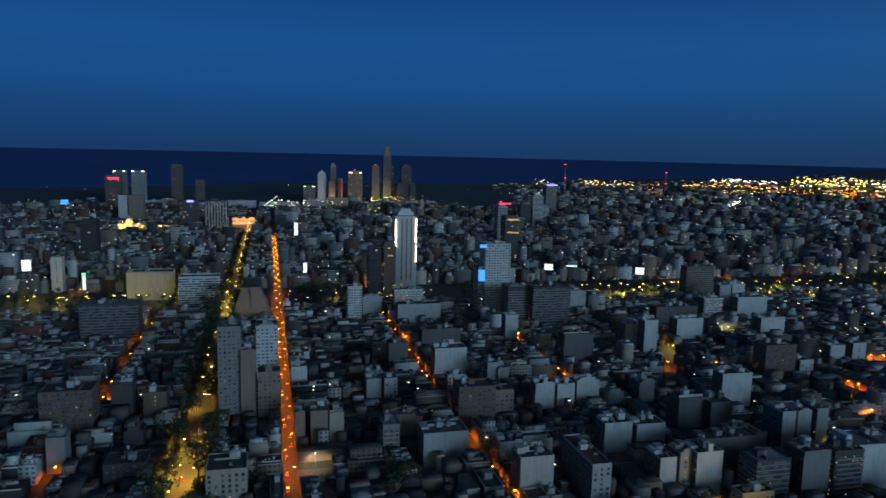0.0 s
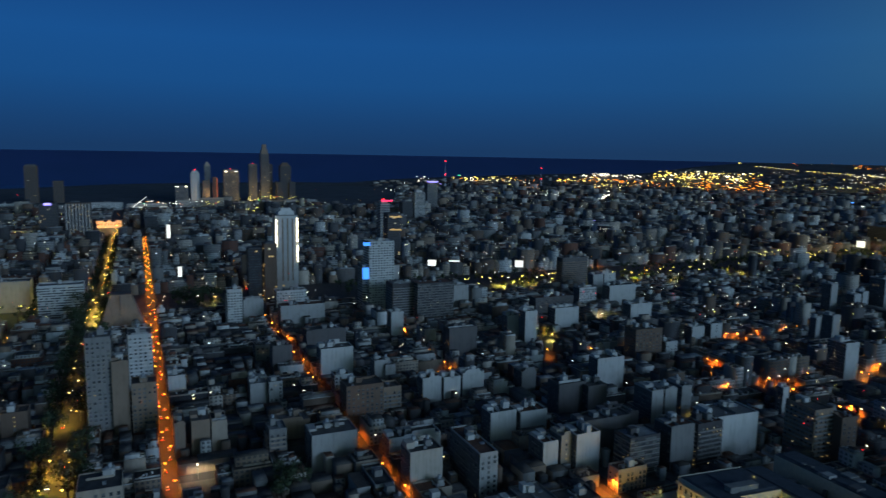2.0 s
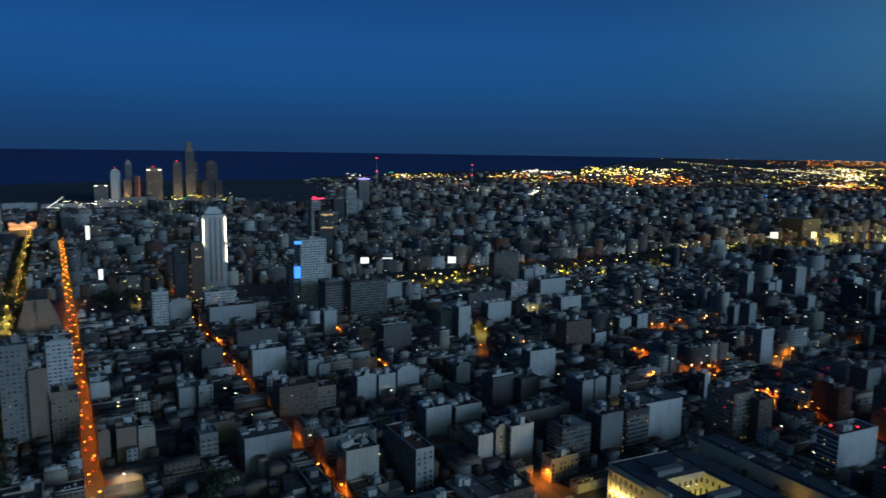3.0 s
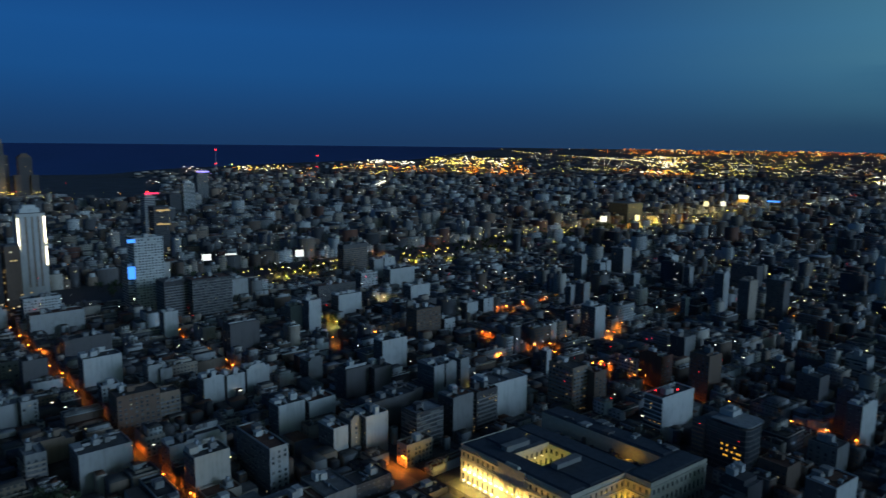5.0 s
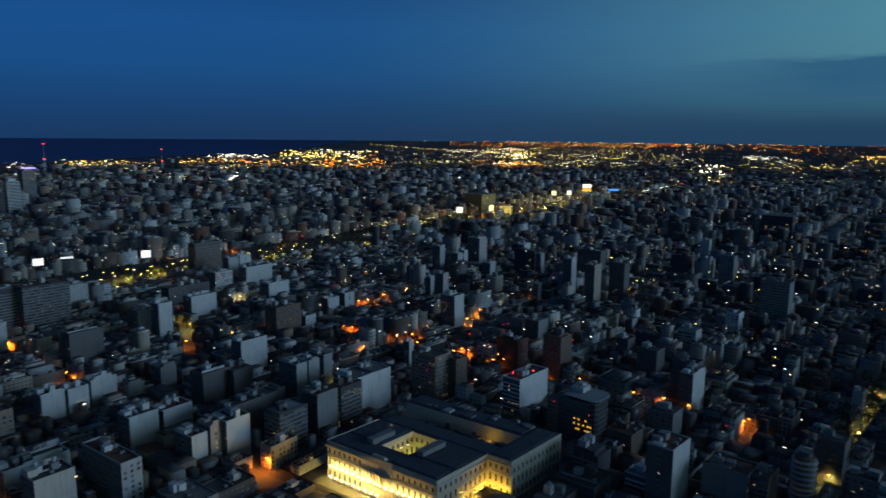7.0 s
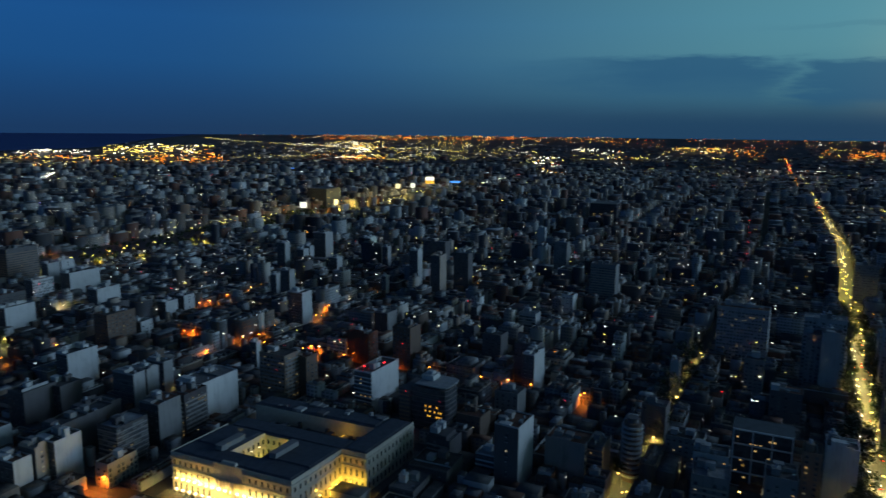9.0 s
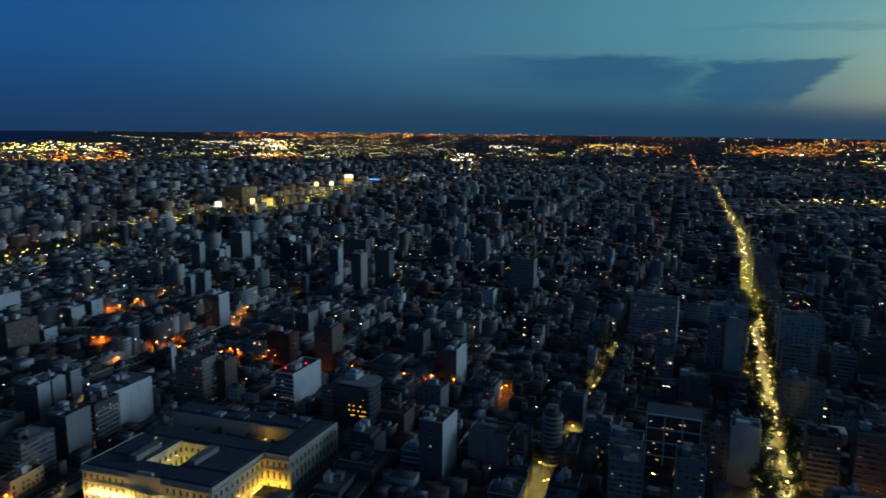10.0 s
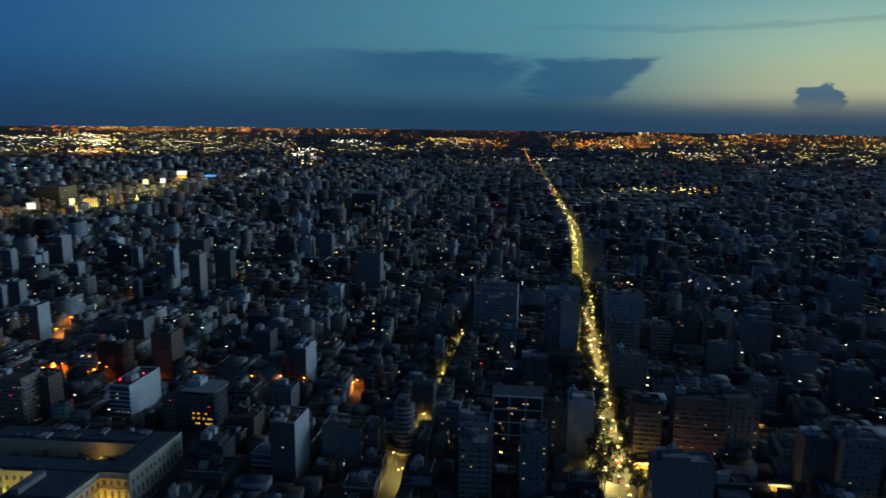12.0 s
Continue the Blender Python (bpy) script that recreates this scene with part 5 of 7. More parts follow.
# ---------------------------------------------------------------- street lamps, trees and cars
def lamp_post(head, label):
    e = thing("street_lamp", pose(0, 0, -50), label, "street lamp", "street lamps")
    part("pole", Mesh().drum(0, 0, 0, 8.2, 0.14, 0.09, 8).drum(0, 0, 0, 0.5, 0.25, 0.2, 8), METAL, e)
    part("arm", Mesh().box(0, 2.2, -0.06, 0.06, 8.1, 8.25), METAL, e)
    part("head", Mesh().box(1.6, 2.7, -0.45, 0.45, 7.95, 8.35, 0, 0.1).gem(2.15, 0, 7.8, 0.45), head, e, "glowing lamp head")
    return e


POSTS = {"o": lamp_post(SODIUM, "galvanised street lamp with an orange glow"), "y": lamp_post(AMBER, "galvanised street lamp with an amber glow"), "a": lamp_post(AMBER, "galvanised avenue lamp with a deep amber glow"), "w": lamp_post(WHITE, "galvanised street lamp with a white glow")}
GLOW = {"o": C_SOD, "y": C_YEL, "a": C_AMB, "w": C_WHT}
used = set()


def street_lamp(x, y, kind, toward_deg, watts=0.0):
    if kind in used:
        copy_thing(POSTS[kind], pose(x, y, 0, 0, 0, toward_deg))
    else:
        used.add(kind)
        POSTS[kind].matrix_basis = pose(x, y, 0, 0, 0, toward_deg)
    if watts:
        a = radians(toward_deg)
        lamp_glow(x + 2.2 * math.cos(a), y + 2.2 * math.sin(a), 7.6, watts * (0.95 if kind == "o" else 1.5), GLOW[kind], down=True)


far_spots = []
for x, y in ((439, 314), (417, 253), (525, 254), (482, 251), (409, 198), (388, 200), (382, 262), (536, 326), (380, 171), (435, 335), (391, 312), (485, 335), (469, 304), (514, 319), (262, 700), (4953, 7993), (418, 97), (577, -87), (531, 328), (439, 308), (421, 245), (253, 665), (385, 305), (480, 3)):
    far_spots.append((Vector((x, y, 28.0)), 0.3 + math.hypot(x, y) / 2600, 3))
r6 = random.Random(21)


def bright(bearing, dist, r, kind):
    """One strong far lamp."""
    far_spots.append((far_place(bearing, dist, 22), r, kind))


bright(59.35, 1596, 1.2, 1)
bright(61.90, 1776, 2.2, 2)
bright(64.33, 1984, 2.9, 2)
bright(65.37, 2190, 2.1, 1)
bright(68.26, 1892, 2.3, 1)
bright(71.06, 1833, 2.7, 1)
bright(74.21, 4395, 9.6, 2)
bright(74.66, 4849, 9.1, 2)
bright(74.87, 3116, 6.8, 2)
bright(74.20, 3201, 5.4, 2)
bright(73.55, 4018, 5.8, 1)
bright(99.71, 6259, 11.4, 2)
bright(54.07, 3278, 7.2, 5)
bright(54.73, 3041, 5.9, 2)
bright(78.02, 6906, 8.0, 2)
bright(77.12, 6679, 6.8, 2)
bright(79.38, 7171, 6.8, 2)
bright(107.48, 1603, 1.9, 2)
bright(110.67, 1549, 1.5, 2)
bright(110.84, 3326, 4.8, 2)
bright(90.10, 1591, 1.4, 3)
bright(90.14, 1394, 1.2, 3)
bright(90.12, 1274, 1.3, 3)
bright(90.11, 1143, 1.0, 3)
bright(90.24, 1036, 0.9, 3)
bright(90.16, 1210, 0.8, 3)
bright(90.05, 1480, 1.0, 3)
bright(90.18, 1090, 0.7, 3)
bright(31.42, 2775, 4.7, 2)
bright(32.28, 2618, 3.8, 2)
bright(30.58, 2654, 3.2, 2)
bright(36.70, 3130, 5.3, 2)
bright(36.33, 2890, 4.2, 2)
bright(37.07, 3411, 5.0, 2)
bright(34.69, 3290, 4.0, 2)
bright(34.98, 2434, 2.4, 2)
bright(36.08, 1918, 1.9, 6)
bright(35.88, 1884, 1.4, 6)
bright(22.81, 3885, 5.7, 6)
bright(23.49, 3786, 4.6, 6)
bright(25.01, 5148, 6.8, 4)
bright(24.57, 4697, 5.7, 1)
bright(25.69, 4494, 5.4, 1)
bright(38.52, 6047, 8.0, 2)
bright(39.28, 5867, 8.0, 2)
bright(34.99, 5737, 9.1, 2)
bright(35.79, 5834, 8.0, 2)
bright(36.58, 5933, 8.0, 2)
bright(37.36, 5893, 6.8, 2)
bright(32.98, 4566, 7.8, 1)
bright(33.60, 4443, 6.5, 0)
bright(41.86, 6398, 10.3, 1)
bright(42.58, 6204, 10.3, 1)
bright(43.27, 7191, 9.1, 1)
bright(44.00, 5732, 10.3, 0)
bright(42.26, 4963, 8.0, 1)
bright(44.72, 4776, 9.1, 0)
bright(43.01, 4221, 7.2, 2)
bright(20.54, 3852, 3.7, 2)
bright(-1.40, 1725, 1.3, 1)
bright(-2.05, 1688, 1.2, 1)
bright(2.99, 1866, 2.3, 1)
bright(3.34, 1897, 2.3, 1)
bright(3.22, 1792, 1.7, 1)
bright(5.48, 1628, 1.6, 0)
bright(-4.79, 2285, 1.1, 2)
bright(-10.02, 1695, 2.1, 1)
bright(-9.43, 1716, 2.1, 1)
bright(-10.41, 1652, 1.6, 1)
bright(-8.65, 1630, 1.6, 1)
bright(-7.85, 1649, 1.6, 1)
bright(-7.25, 1635, 1.6, 0)
bright(8.65, 2057, 2.0, 1)
bright(8.87, 2157, 2.6, 1)
bright(8.19, 2112, 2.0, 1)
bright(9.79, 2273, 2.2, 1)
bright(-14.46, 2329, 3.4, 5)
bright(-16.21, 2455, 2.4, 2)
bright(-16.56, 2482, 1.8, 1)
bright(58.08, 4948, 9.1, 1)
bright(59.19, 5588, 9.1, 2)
bright(46.16, 5848, 9.1, 1)
bright(46.63, 4670, 9.1, 1)
bright(44.57, 5162, 9.1, 1)
bright(42.98, 5781, 8.0, 1)
bright(47.54, 6200, 9.1, 0)
bright(48.69, 4704, 8.0, 2)
bright(74.57, 4746, 9.1, 2)
bright(74.99, 4009, 7.8, 2)
bright(74.25, 3427, 5.8, 1)

# the narrow orange street
for k in range(50):
    v = 335 + 26 * k
    s = 1 if k % 2 else -1
    if v < 1000:
        street_lamp(s * 4.4, v, "o", 180 if s > 0 else 0, 9500)
    else:
        for q in (0, 9, 17):
            far_spots.append((Vector((s * 2.5 + r6.uniform(-1.5, 1.5), v + q, 8 - 0.3 * q)), r6.uniform(0.9, 1.5), 0 if q < 12 else r6.choice((0, 1, 3))))
        if s > 0:
            lamp_glow(0, v, 8, 26000, (1.0, 0.34, 0.03), down=True)
# the tree-lined avenue
for k in range(54):
    v = 345 + 29 * k
    if v < 1000:
        for s in (-1, 1):
            if r6.random() < 0.7:
                street_lamp(-62 + s * r6.uniform(6, 10), v + r6.uniform(-9, 9), "a", 180 if s > 0 else 0, 21000 if v < 470 else 14000 if (k + s) % 3 == 0 else 0)
    else:
        if k % 2:
            lamp_glow(-58, v, 8, 24000, (1.0, 0.6, 0.1), down=True)
        for _ in range(3):
            far_spots.append((Vector((-62 + r6.uniform(1, 9), v + r6.uniform(-12, 12), 7)), r6.uniform(0.5, 1.0), r6.choice((0, 1, 1))))
# the broad avenue to the south
for k in range(140):
    u = 335 + 25 * k
    x, y = warp(u, -78)
    if u < 820:
        for s in (-1, 1):
            street_lamp(x + r6.uniform(-8, 8), y + s * r6.uniform(5, 9), "y", -90 * s, 27000 if (k + (s > 0)) % 2 == 0 else 0)
    else:
        q = (0.75 + 0.00035 * u) * r6.choice((0.7, 1.0, 1.0, 1.5))
        far_spots.append((Vector((x + r6.uniform(-9, 9), y + r6.uniform(-8, 8), 8)), q, 1 if r6.random() < 0.85 else 2))
        far_spots.append((Vector((x + 12 + r6.uniform(-9, 9), y + r6.uniform(-6, 6), 2)), q * 0.8, r6.choice((1, 2, 2)) if u < 1900 else r6.choice((0, 1, 3))))
for k in range(22):
    x, y = warp(850 + 60 * k, -78)
    lamp_glow(x, y + 3, 9, 36000, (1.0, 0.84, 0.16), down=True)
# the widest avenue where it runs on to the south-east
path = [(1230, 868), (1485, 890), (1640, 885), (1830, 909), (2076, 928)]
for (x0, y0), (x1, y1) in zip(path, path[1:]):
    for k in range(30):
        q = (k + r6.random()) / 30
        far_spots.append((Vector((x0 + (x1 - x0) * q + r6.uniform(-20, 20), y0 + (y1 - y0) * q + r6.uniform(-22, 22), r6.uniform(9, 18))), r6.uniform(0.8, 1.7), r6.choice((1, 1, 1, 2))))
for x, y in ((1240, 870), (1340, 880), (1430, 886), (1520, 890), (1600, 886), (1690, 893), (1780, 904), (1880, 914), (1980, 922), (2080, 930)):
    lamp_glow(x, y, 20, 140000, (1.0, 0.82, 0.2))
# lamps at the corners of the streets farther off
corners = [(u, v) for u in U_LINES for v in V_LINES if v not in (-78,) and u != 0]
r6.shuffle(corners)
lit_corners = 0
for u, v in corners:
    x, y = warp(u, v)
    dist, bearing = math.hypot(x + 15, y + 3), math.degrees(math.atan2(x + 15, y + 3))
    if not 720 < dist < 2100 or not -20 < bearing < 116 or lit_corners > 95:
        continue
    lit_corners += 1
    kind = r6.choices((0, 1, 2), (0.3, 0.5, 0.2))[0]
    lamp_glow(x, y, 9, r6.choice((4000, 7000, 14000)) * (0.12 if bearing > 84 else 0.5 if bearing > 52 else 1), ((1.0, 0.3, 0.03), (1.0, 0.78, 0.2), (0.95, 0.95, 0.8))[kind], down=True)
    for _ in range(r6.randint(1, 4)):
        far_spots.append((Vector((x + r6.gauss(0, 9), y + r6.gauss(0, 9), 10 + 14 * r6.random())), dist / 1500 * r6.uniform(0.5, 1.1), kind if r6.random() < 0.7 else r6.randrange(3)))
# clusters of lamps: yards, junctions and terraces
for x0, y0, spread_x, spread_y, count, kind in ((1560, 900, 40, 30, 12, 2),
                                                (60, 2420, 160, 60, 30, 2), (300, 2400, 120, 60, 20, 1), (430, 2600, 70, 30, 26, 1),
                                                (-520, 2350, 120, 80, 22, 1), (1080, 930, 200, 40, 36, 1), (1000, 520, 120, 120, 14, 1), (820, 320, 60, 40, 10, 1), (800, -155, 40, 20, 10, 1)):
    for _ in range(count):
        x, y = x0 + r6.gauss(0, 0.5) * spread_x, y0 + r6.gauss(0, 0.5) * spread_y
        far_spots.append((Vector((x, y, r6.uniform(12, 24))), math.hypot(x, y) / 1400 * r6.uniform(0.9, 1.7), kind if r6.random() < 0.75 else r6.randrange(5)))
# single lamps at corners and in side streets
def clear_view(x, y):
    """Keeps the corner by a lamp open."""
    w = (Vector((x, y)) - CENTRE).normalized()
    for k in range(5):
        TAKEN.append((x - w.x * 6 * k, y - w.y * 6 * k, 3.2, 3.2))


for x, y in ((485, 489), (243, 316), (646, 476), (491, 158), (483, 99), (605, 502), (16, 428), (371, 51), (374, 388), (126, 706), (589, 552), (589, 407), (392, 618), (499, 262), (240, 560), (506, 416), (498, 350), (495, 303), (355, 569)):
    clear_view(x, y)
for x, y, kind, watts in (
        (122, 388, "o", 22000), (125, 356, "o", 26000), (121, 440, "o", 7000), (119, 581, "o", 7000), (124, 620, "o", 6000), (126, 706, "o", 15000), (122, 769, "o", 10000),
        (129, 1011, "o", 16000), (-125, 480, "o", 18000), (-136, 560, "o", 9000), (-138, 737, "o", 18000), (-136, 793, "o", 18000), (236, 565, "o", 22000), (241, 550, "o", 18000),
        (250, 693, "o", 20000), (485, 489, "o", 42000), (355, 569, "o", 8000), (589, 552, "o", 24000), (243, 316, "o", 20000), (16, 428, "w", 4000), (503, 681, "w", 14000)):
    street_lamp(x, y, kind, 90, watts)
for x, y, kind, watts in (
        (392, 618, "y", 6000), (374, 388, "y", 2500), (605, 502, "w", 2500), (646, 476, "o", 50000), (589, 407, "o", 32000), (506, 416, "o", 26000), (498, 350, "o", 26000),
        (495, 303, "o", 14000), (499, 262, "o", 20000), (491, 228, "o", 12000), (491, 158, "o", 9000), (483, 99, "o", 7000), (572, 150, "o", 14000), (352, 43, "y", 3000),
        (371, 51, "y", 4000), (378, -14, "y", 3500), (571, -71, "o", 14000), (372, -99, "o", 16000), (440, 38, "o", 9000), (510, 32, "y", 14000), (560, 26, "y", 12000), (620, 22, "y", 12000), (752, 256, "w", 3000)):
    street_lamp(x, y, kind, 90, watts)
# dim rows of lamps along the side streets
for k in range(11):
    street_lamp(118.5, 410 + 40 * k, "o", 0, 5000)
for k in range(10):
    x, y = warp(490, 110 + 42 * k)
    street_lamp(x - 4, y, "o", 0, 4500 if k < 3 else 9000 if k % 2 else 16000)
for k in range(7):
    x, y = warp(400 + 44 * k, 560)
    street_lamp(x, y + 4, "o", -90, 18000)
for k in range(6):
    x, y = warp(400 + 46 * k, 430)
    street_lamp(x, y + 4, "o", -90, 18000)
for k in range(6):
    street_lamp(241, 350 + 55 * k, "o", 0, 8000)
for k in range(5):
    street_lamp(-135, 440 + 80 * k, "o", 180, 9000)
for k in range(8):
    x, y = warp(350 + 40 * k, 50)
    street_lamp(x, y - 5, "y", 90, 5000)
# lamps among the trees of the widest avenue
for k in range(22):
    x, y = (-320 + 30 * k, 925 + r6.uniform(-10, 10)) if k < 8 else (430 + 32 * (k - 8), 925 - 0.06 * (k - 8) * 32 + r6.uniform(-14, 14))
    lamp_glow(x, y, 7.5, r6.choice((0.2, 1, 2.4)) * (9000 if x < 200 else 18000), (0.98, 0.86, 0.13), down=True)
    far_spots.append((Vector((x, y + 3, 13.0)), 1.5, 1))
    far_spots.append((Vector((x + r6.uniform(-14, 14), y + r6.uniform(-12, 20), 11.0)), 1.2, r6.choice((1, 1, 2))))
# bright lamps where the tree-lined avenue meets the widest one
for x, y in ((-60, 858), (-57, 884), (-64, 905), (-58, 930), (-62, 960), (-57, 990)):
    lamp_glow(x, y, 9, 26000, (1.0, 0.68, 0.12), down=True)
    far_spots.append((Vector((x + r6.uniform(-5, 5), y + r6.uniform(-8, 8), 9)), r6.uniform(1.0, 1.6), 1))
# lit lawns before the cream slab
for x, y, watts in ((-309, 973, 9000), (-253, 906, 16000), (-197, 938, 2600), (-175, 934, 2600), (-150, 932, 2600), (-128, 1000, 18000)):
    clear_view(x, y)
    lamp_glow(x, y, 12, watts, (0.98, 0.88, 0.15))
# added lights, no masts drawn, over the widest avenue's crossings and two planted yards
for x, y in ((445, 868), (472, 880), (505, 897), (535, 912), (567, 894), (600, 905), (705, 876), (742, 890), (768, 843), (915, 890), (905, 855), (1036, 845), (1088, 858), (394, 638), (508, 684)):
    clear_view(x, y)
    lamp_glow(x, y, 13, 40000 if y > 700 else 5000, (1.0, 0.86, 0.13), down=True)
# the widest avenue: lit lawns and roadways across the view
for x, y, watts in ((-262, 915, 20000), (-205, 950, 26000), (-140, 985, 30000), (-85, 930, 50000), (-58, 955, 40000), (75, 935, 22000), (138, 900, 34000), (300, 930, 16000), (445, 905, 36000), (500, 900, 36000),
                    (560, 895, 36000), (615, 890, 36000), (700, 880, 30000), (780, 868, 30000), (860, 880, 20000), (1010, 930, 40000), (1120, 925, 50000), (1230, 930, 50000), (1360, 930, 60000)):
    street_lamp(x, y, "y", 0, watts * (0.4 if x < 200 else 0.8))


def tree(seed, tall):
    r = random.Random(seed)
    e = thing("street_tree", pose(0, 0, -60), "broad dark green street tree on the footway", "tree", "street trees")
    t = Mesh().drum(0, 0, 0, tall * 0.45, 0.32, 0.2, 8)
    for k in range(5):
        a, n = k * 1.26 + r.random(), 8
        x, y = math.cos(a) * tall * 0.22, math.sin(a) * tall * 0.22
        t.solid([(0.15, 0, tall * 0.36), (-0.1, 0.13, tall * 0.36), (-0.1, -0.13, tall * 0.36), (x, y, tall * 0.68)], [(0, 1, 3), (1, 2, 3), (2, 0, 3)])
    part("trunk", t, BARK, e)
    c = Mesh()
    lumps = [(Vector((r.uniform(-1, 1), r.uniform(-1, 1), r.uniform(-0.5, 0.9))) * tall * 0.27, r.uniform(0.14, 0.24) * tall) for _ in range(9)]
    for k in range(420):
        o, rad = r.choice(lumps)
        n = Vector((r.gauss(0, 1), r.gauss(0, 1), r.gauss(0, 0.8))).normalized()
        p = o + n * rad * r.uniform(0.6, 1.05) + Vector((0, 0, tall * 0.66))
        a = n.orthogonal().normalized() * r.uniform(0.25, 0.6)
        b = n.cross(a).normalized() * r.uniform(0.2, 0.45)
        c.solid([p - a, p + b + n * 0.1, p + a, p - b], [(0, 1, 2, 3)])
    part("crown", c, LEAF, e)
    return e


TREES = [tree(k, 10.5 + k * 1.3) for k in range(4)]
rows = []
for k in range(64):
    for s in (-1, 1):
        if r6.random() < 0.85:
            rows.append((-62 + s * r6.uniform(8.5, 12.0), 350 + 9.3 * k + r6.uniform(-2, 2)))
for k in range(46):
    for s in (-1, 1):
        if r6.random() < 0.9:
            x, y = warp(345 + 11 * k, -78)
            rows.append((x + r6.uniform(-3, 3), y + s * r6.uniform(8.5, 11.5)))
for k in range(12):
    rows.append((60 + r6.uniform(-25, 25), 930 + r6.uniform(-20, 25)))
for k in range(14):
    x, y = warp(380 + 20 * k, 50)
    rows.append((x, y + r6.choice((-4.6, 4.6))))
rows += [(58, 382), (62, 389), (54, 388), (60, 396), (-15, 388), (66, 383), (57, 376)]
for k, (x, y) in enumerate(rows):
    m = pose(x, y, 0.1, 0, 0, r6.uniform(0, 360)) @ Matrix.Scale(r6.uniform(0.95, 1.5), 4)
    if k < 4:
        TREES[k].matrix_basis = m
    else:
        copy_thing(TREES[k % 4], m)

PAINTS = [plain("car_paint_%s" % n, c, 0.3, 0.1, 0.05) for n, c in (("black", (0.02, 0.02, 0.022)), ("white", (0.7, 0.7, 0.7)), ("grey", (0.2, 0.2, 0.21)), ("yellow", (0.6, 0.4, 0.03)))]
HEAD = lamp_material("headlight", (1.0, 0.95, 0.8), 18.0, False)
TAIL = lamp_material("tail_light", (1.0, 0.04, 0.02), 6.0, False)


def car(k):
    e = thing("car", pose(0, 0, -40), ("black car", "white car", "grey car", "black and yellow taxi")[k] + " with its lights on in the street", "car", "cars in the avenues")
    v = [(-0.85, -2.15, 0.35), (0.85, -2.15, 0.35), (0.85, 2.15, 0.35), (-0.85, 2.15, 0.35), (-0.85, -2.1, 0.85), (0.85, -2.1, 0.85), (0.85, 2.1, 0.8), (-0.85, 2.1, 0.8)]
    part("body", Mesh().solid(v, [(0, 3, 2, 1), (0, 1, 5, 4), (1, 2, 6, 5), (2, 3, 7, 6), (3, 0, 4, 7), (4, 5, 6, 7)]), PAINTS[min(k, 2) if k < 3 else 0], e)
    v = [(-0.8, -1.6, 0.84), (0.8, -1.6, 0.84), (0.8, 1.1, 0.82), (-0.8, 1.1, 0.82), (-0.62, -1.1, 1.42), (0.62, -1.1, 1.42), (0.62, 0.4, 1.42), (-0.62, 0.4, 1.42)]
    part("cabin", Mesh().solid(v, [(0, 1, 5, 4), (1, 2, 6, 5), (2, 3, 7, 6), (3, 0, 4, 7)]), GLASS, e)
    part("car_roof", Mesh().box(-0.62, 0.62, -1.1, 0.4, 1.425, 1.48), PAINTS[3 if k == 3 else k], e)
    for x in (-0.8, 0.8):
        for y in (-1.3, 1.35):
            a = [2 * math.pi * i / 10 for i in range(10)]
            w = [(x - 0.1, y + 0.32 * math.cos(q), 0.32 + 0.32 * math.sin(q)) for q in a] + [(x + 0.1, y + 0.32 * math.cos(q), 0.32 + 0.32 * math.sin(q)) for q in a]
            part("wheel", Mesh().solid(w, [(i, (i + 1) % 10, 10 + (i + 1) % 10, 10 + i) for i in range(10)] + [tuple(range(10)), tuple(reversed(range(10, 20)))]), RUBBER, e)
    for x in (-0.6, 0.6):
        part("headlight", Mesh().box(x - 0.22, x + 0.22, 2.08, 2.22, 0.58, 0.8), HEAD, e)
        part("tail_light", Mesh().box(x - 0.2, x + 0.2, -2.22, -2.08, 0.6, 0.8), TAIL, e)
    return e


CARS = [car(k) for k in range(4)]
put = []
for k in range(38):  # southbound lanes come towards the eye on one side
    u = 345 + 11 * k + r6.uniform(-2, 2)
    x, y = warp(u, -78)
    lane = r6.choice((-5.6, -2.4, 2.4, 5.6))
    put.append((x, y + lane, 90 if lane > 0 else -90))
for k in range(20):
    v = 350 + 25 * k + r6.uniform(-5, 5)
    lane = r6.choice((-4.8, -1.6, 1.6, 4.8))
    put.append((-62 + lane, v, 180 if r6.random() < 0.7 else 0))
for k in range(32):
    v = 345 + 19 * k + r6.uniform(-4, 4)
    put.append((r6.choice((-1.9, 1.6)), v, 0))
for k, (x, y, turn_deg) in enumerate(put):
    m = pose(x, y, 0.02, 0, 0, turn_deg)
    if k < 4:
        CARS[k].matrix_basis = m
    else:
        copy_thing(CARS[r6.randrange(4)], m)

# the tree-grown strips of the widest avenue: one crowd of crowns
def tree_crowd(name, spots_at, label):
    r, c = random.Random(77), Mesh()
    for x, y in spots_at:
        tall = r.uniform(9, 15)
        for _ in range(4):
            o = Vector((x + r.uniform(-2.6, 2.6), y + r.uniform(-2.6, 2.6), tall * r.uniform(0.55, 0.85)))
            for _ in range(34):
                n = Vector((r.gauss(0, 1), r.gauss(0, 1), r.gauss(0, 0.8))).normalized()
                p = o + n * r.uniform(1.6, 2.6)
                a = n.orthogonal().normalized() * r.uniform(0.4, 0.9)
                b = n.cross(a).normalized() * r.uniform(0.3, 0.7)
                c.solid([p - a, p + b, p + a, p - b], [(0, 1, 2, 3)])
        c.box(x - 0.25, x + 0.25, y - 0.25, y + 0.25, 0, tall * 0.6, 1)
    return alone(name, c, [LEAF, BARK], label, "trees", kind="stuff")


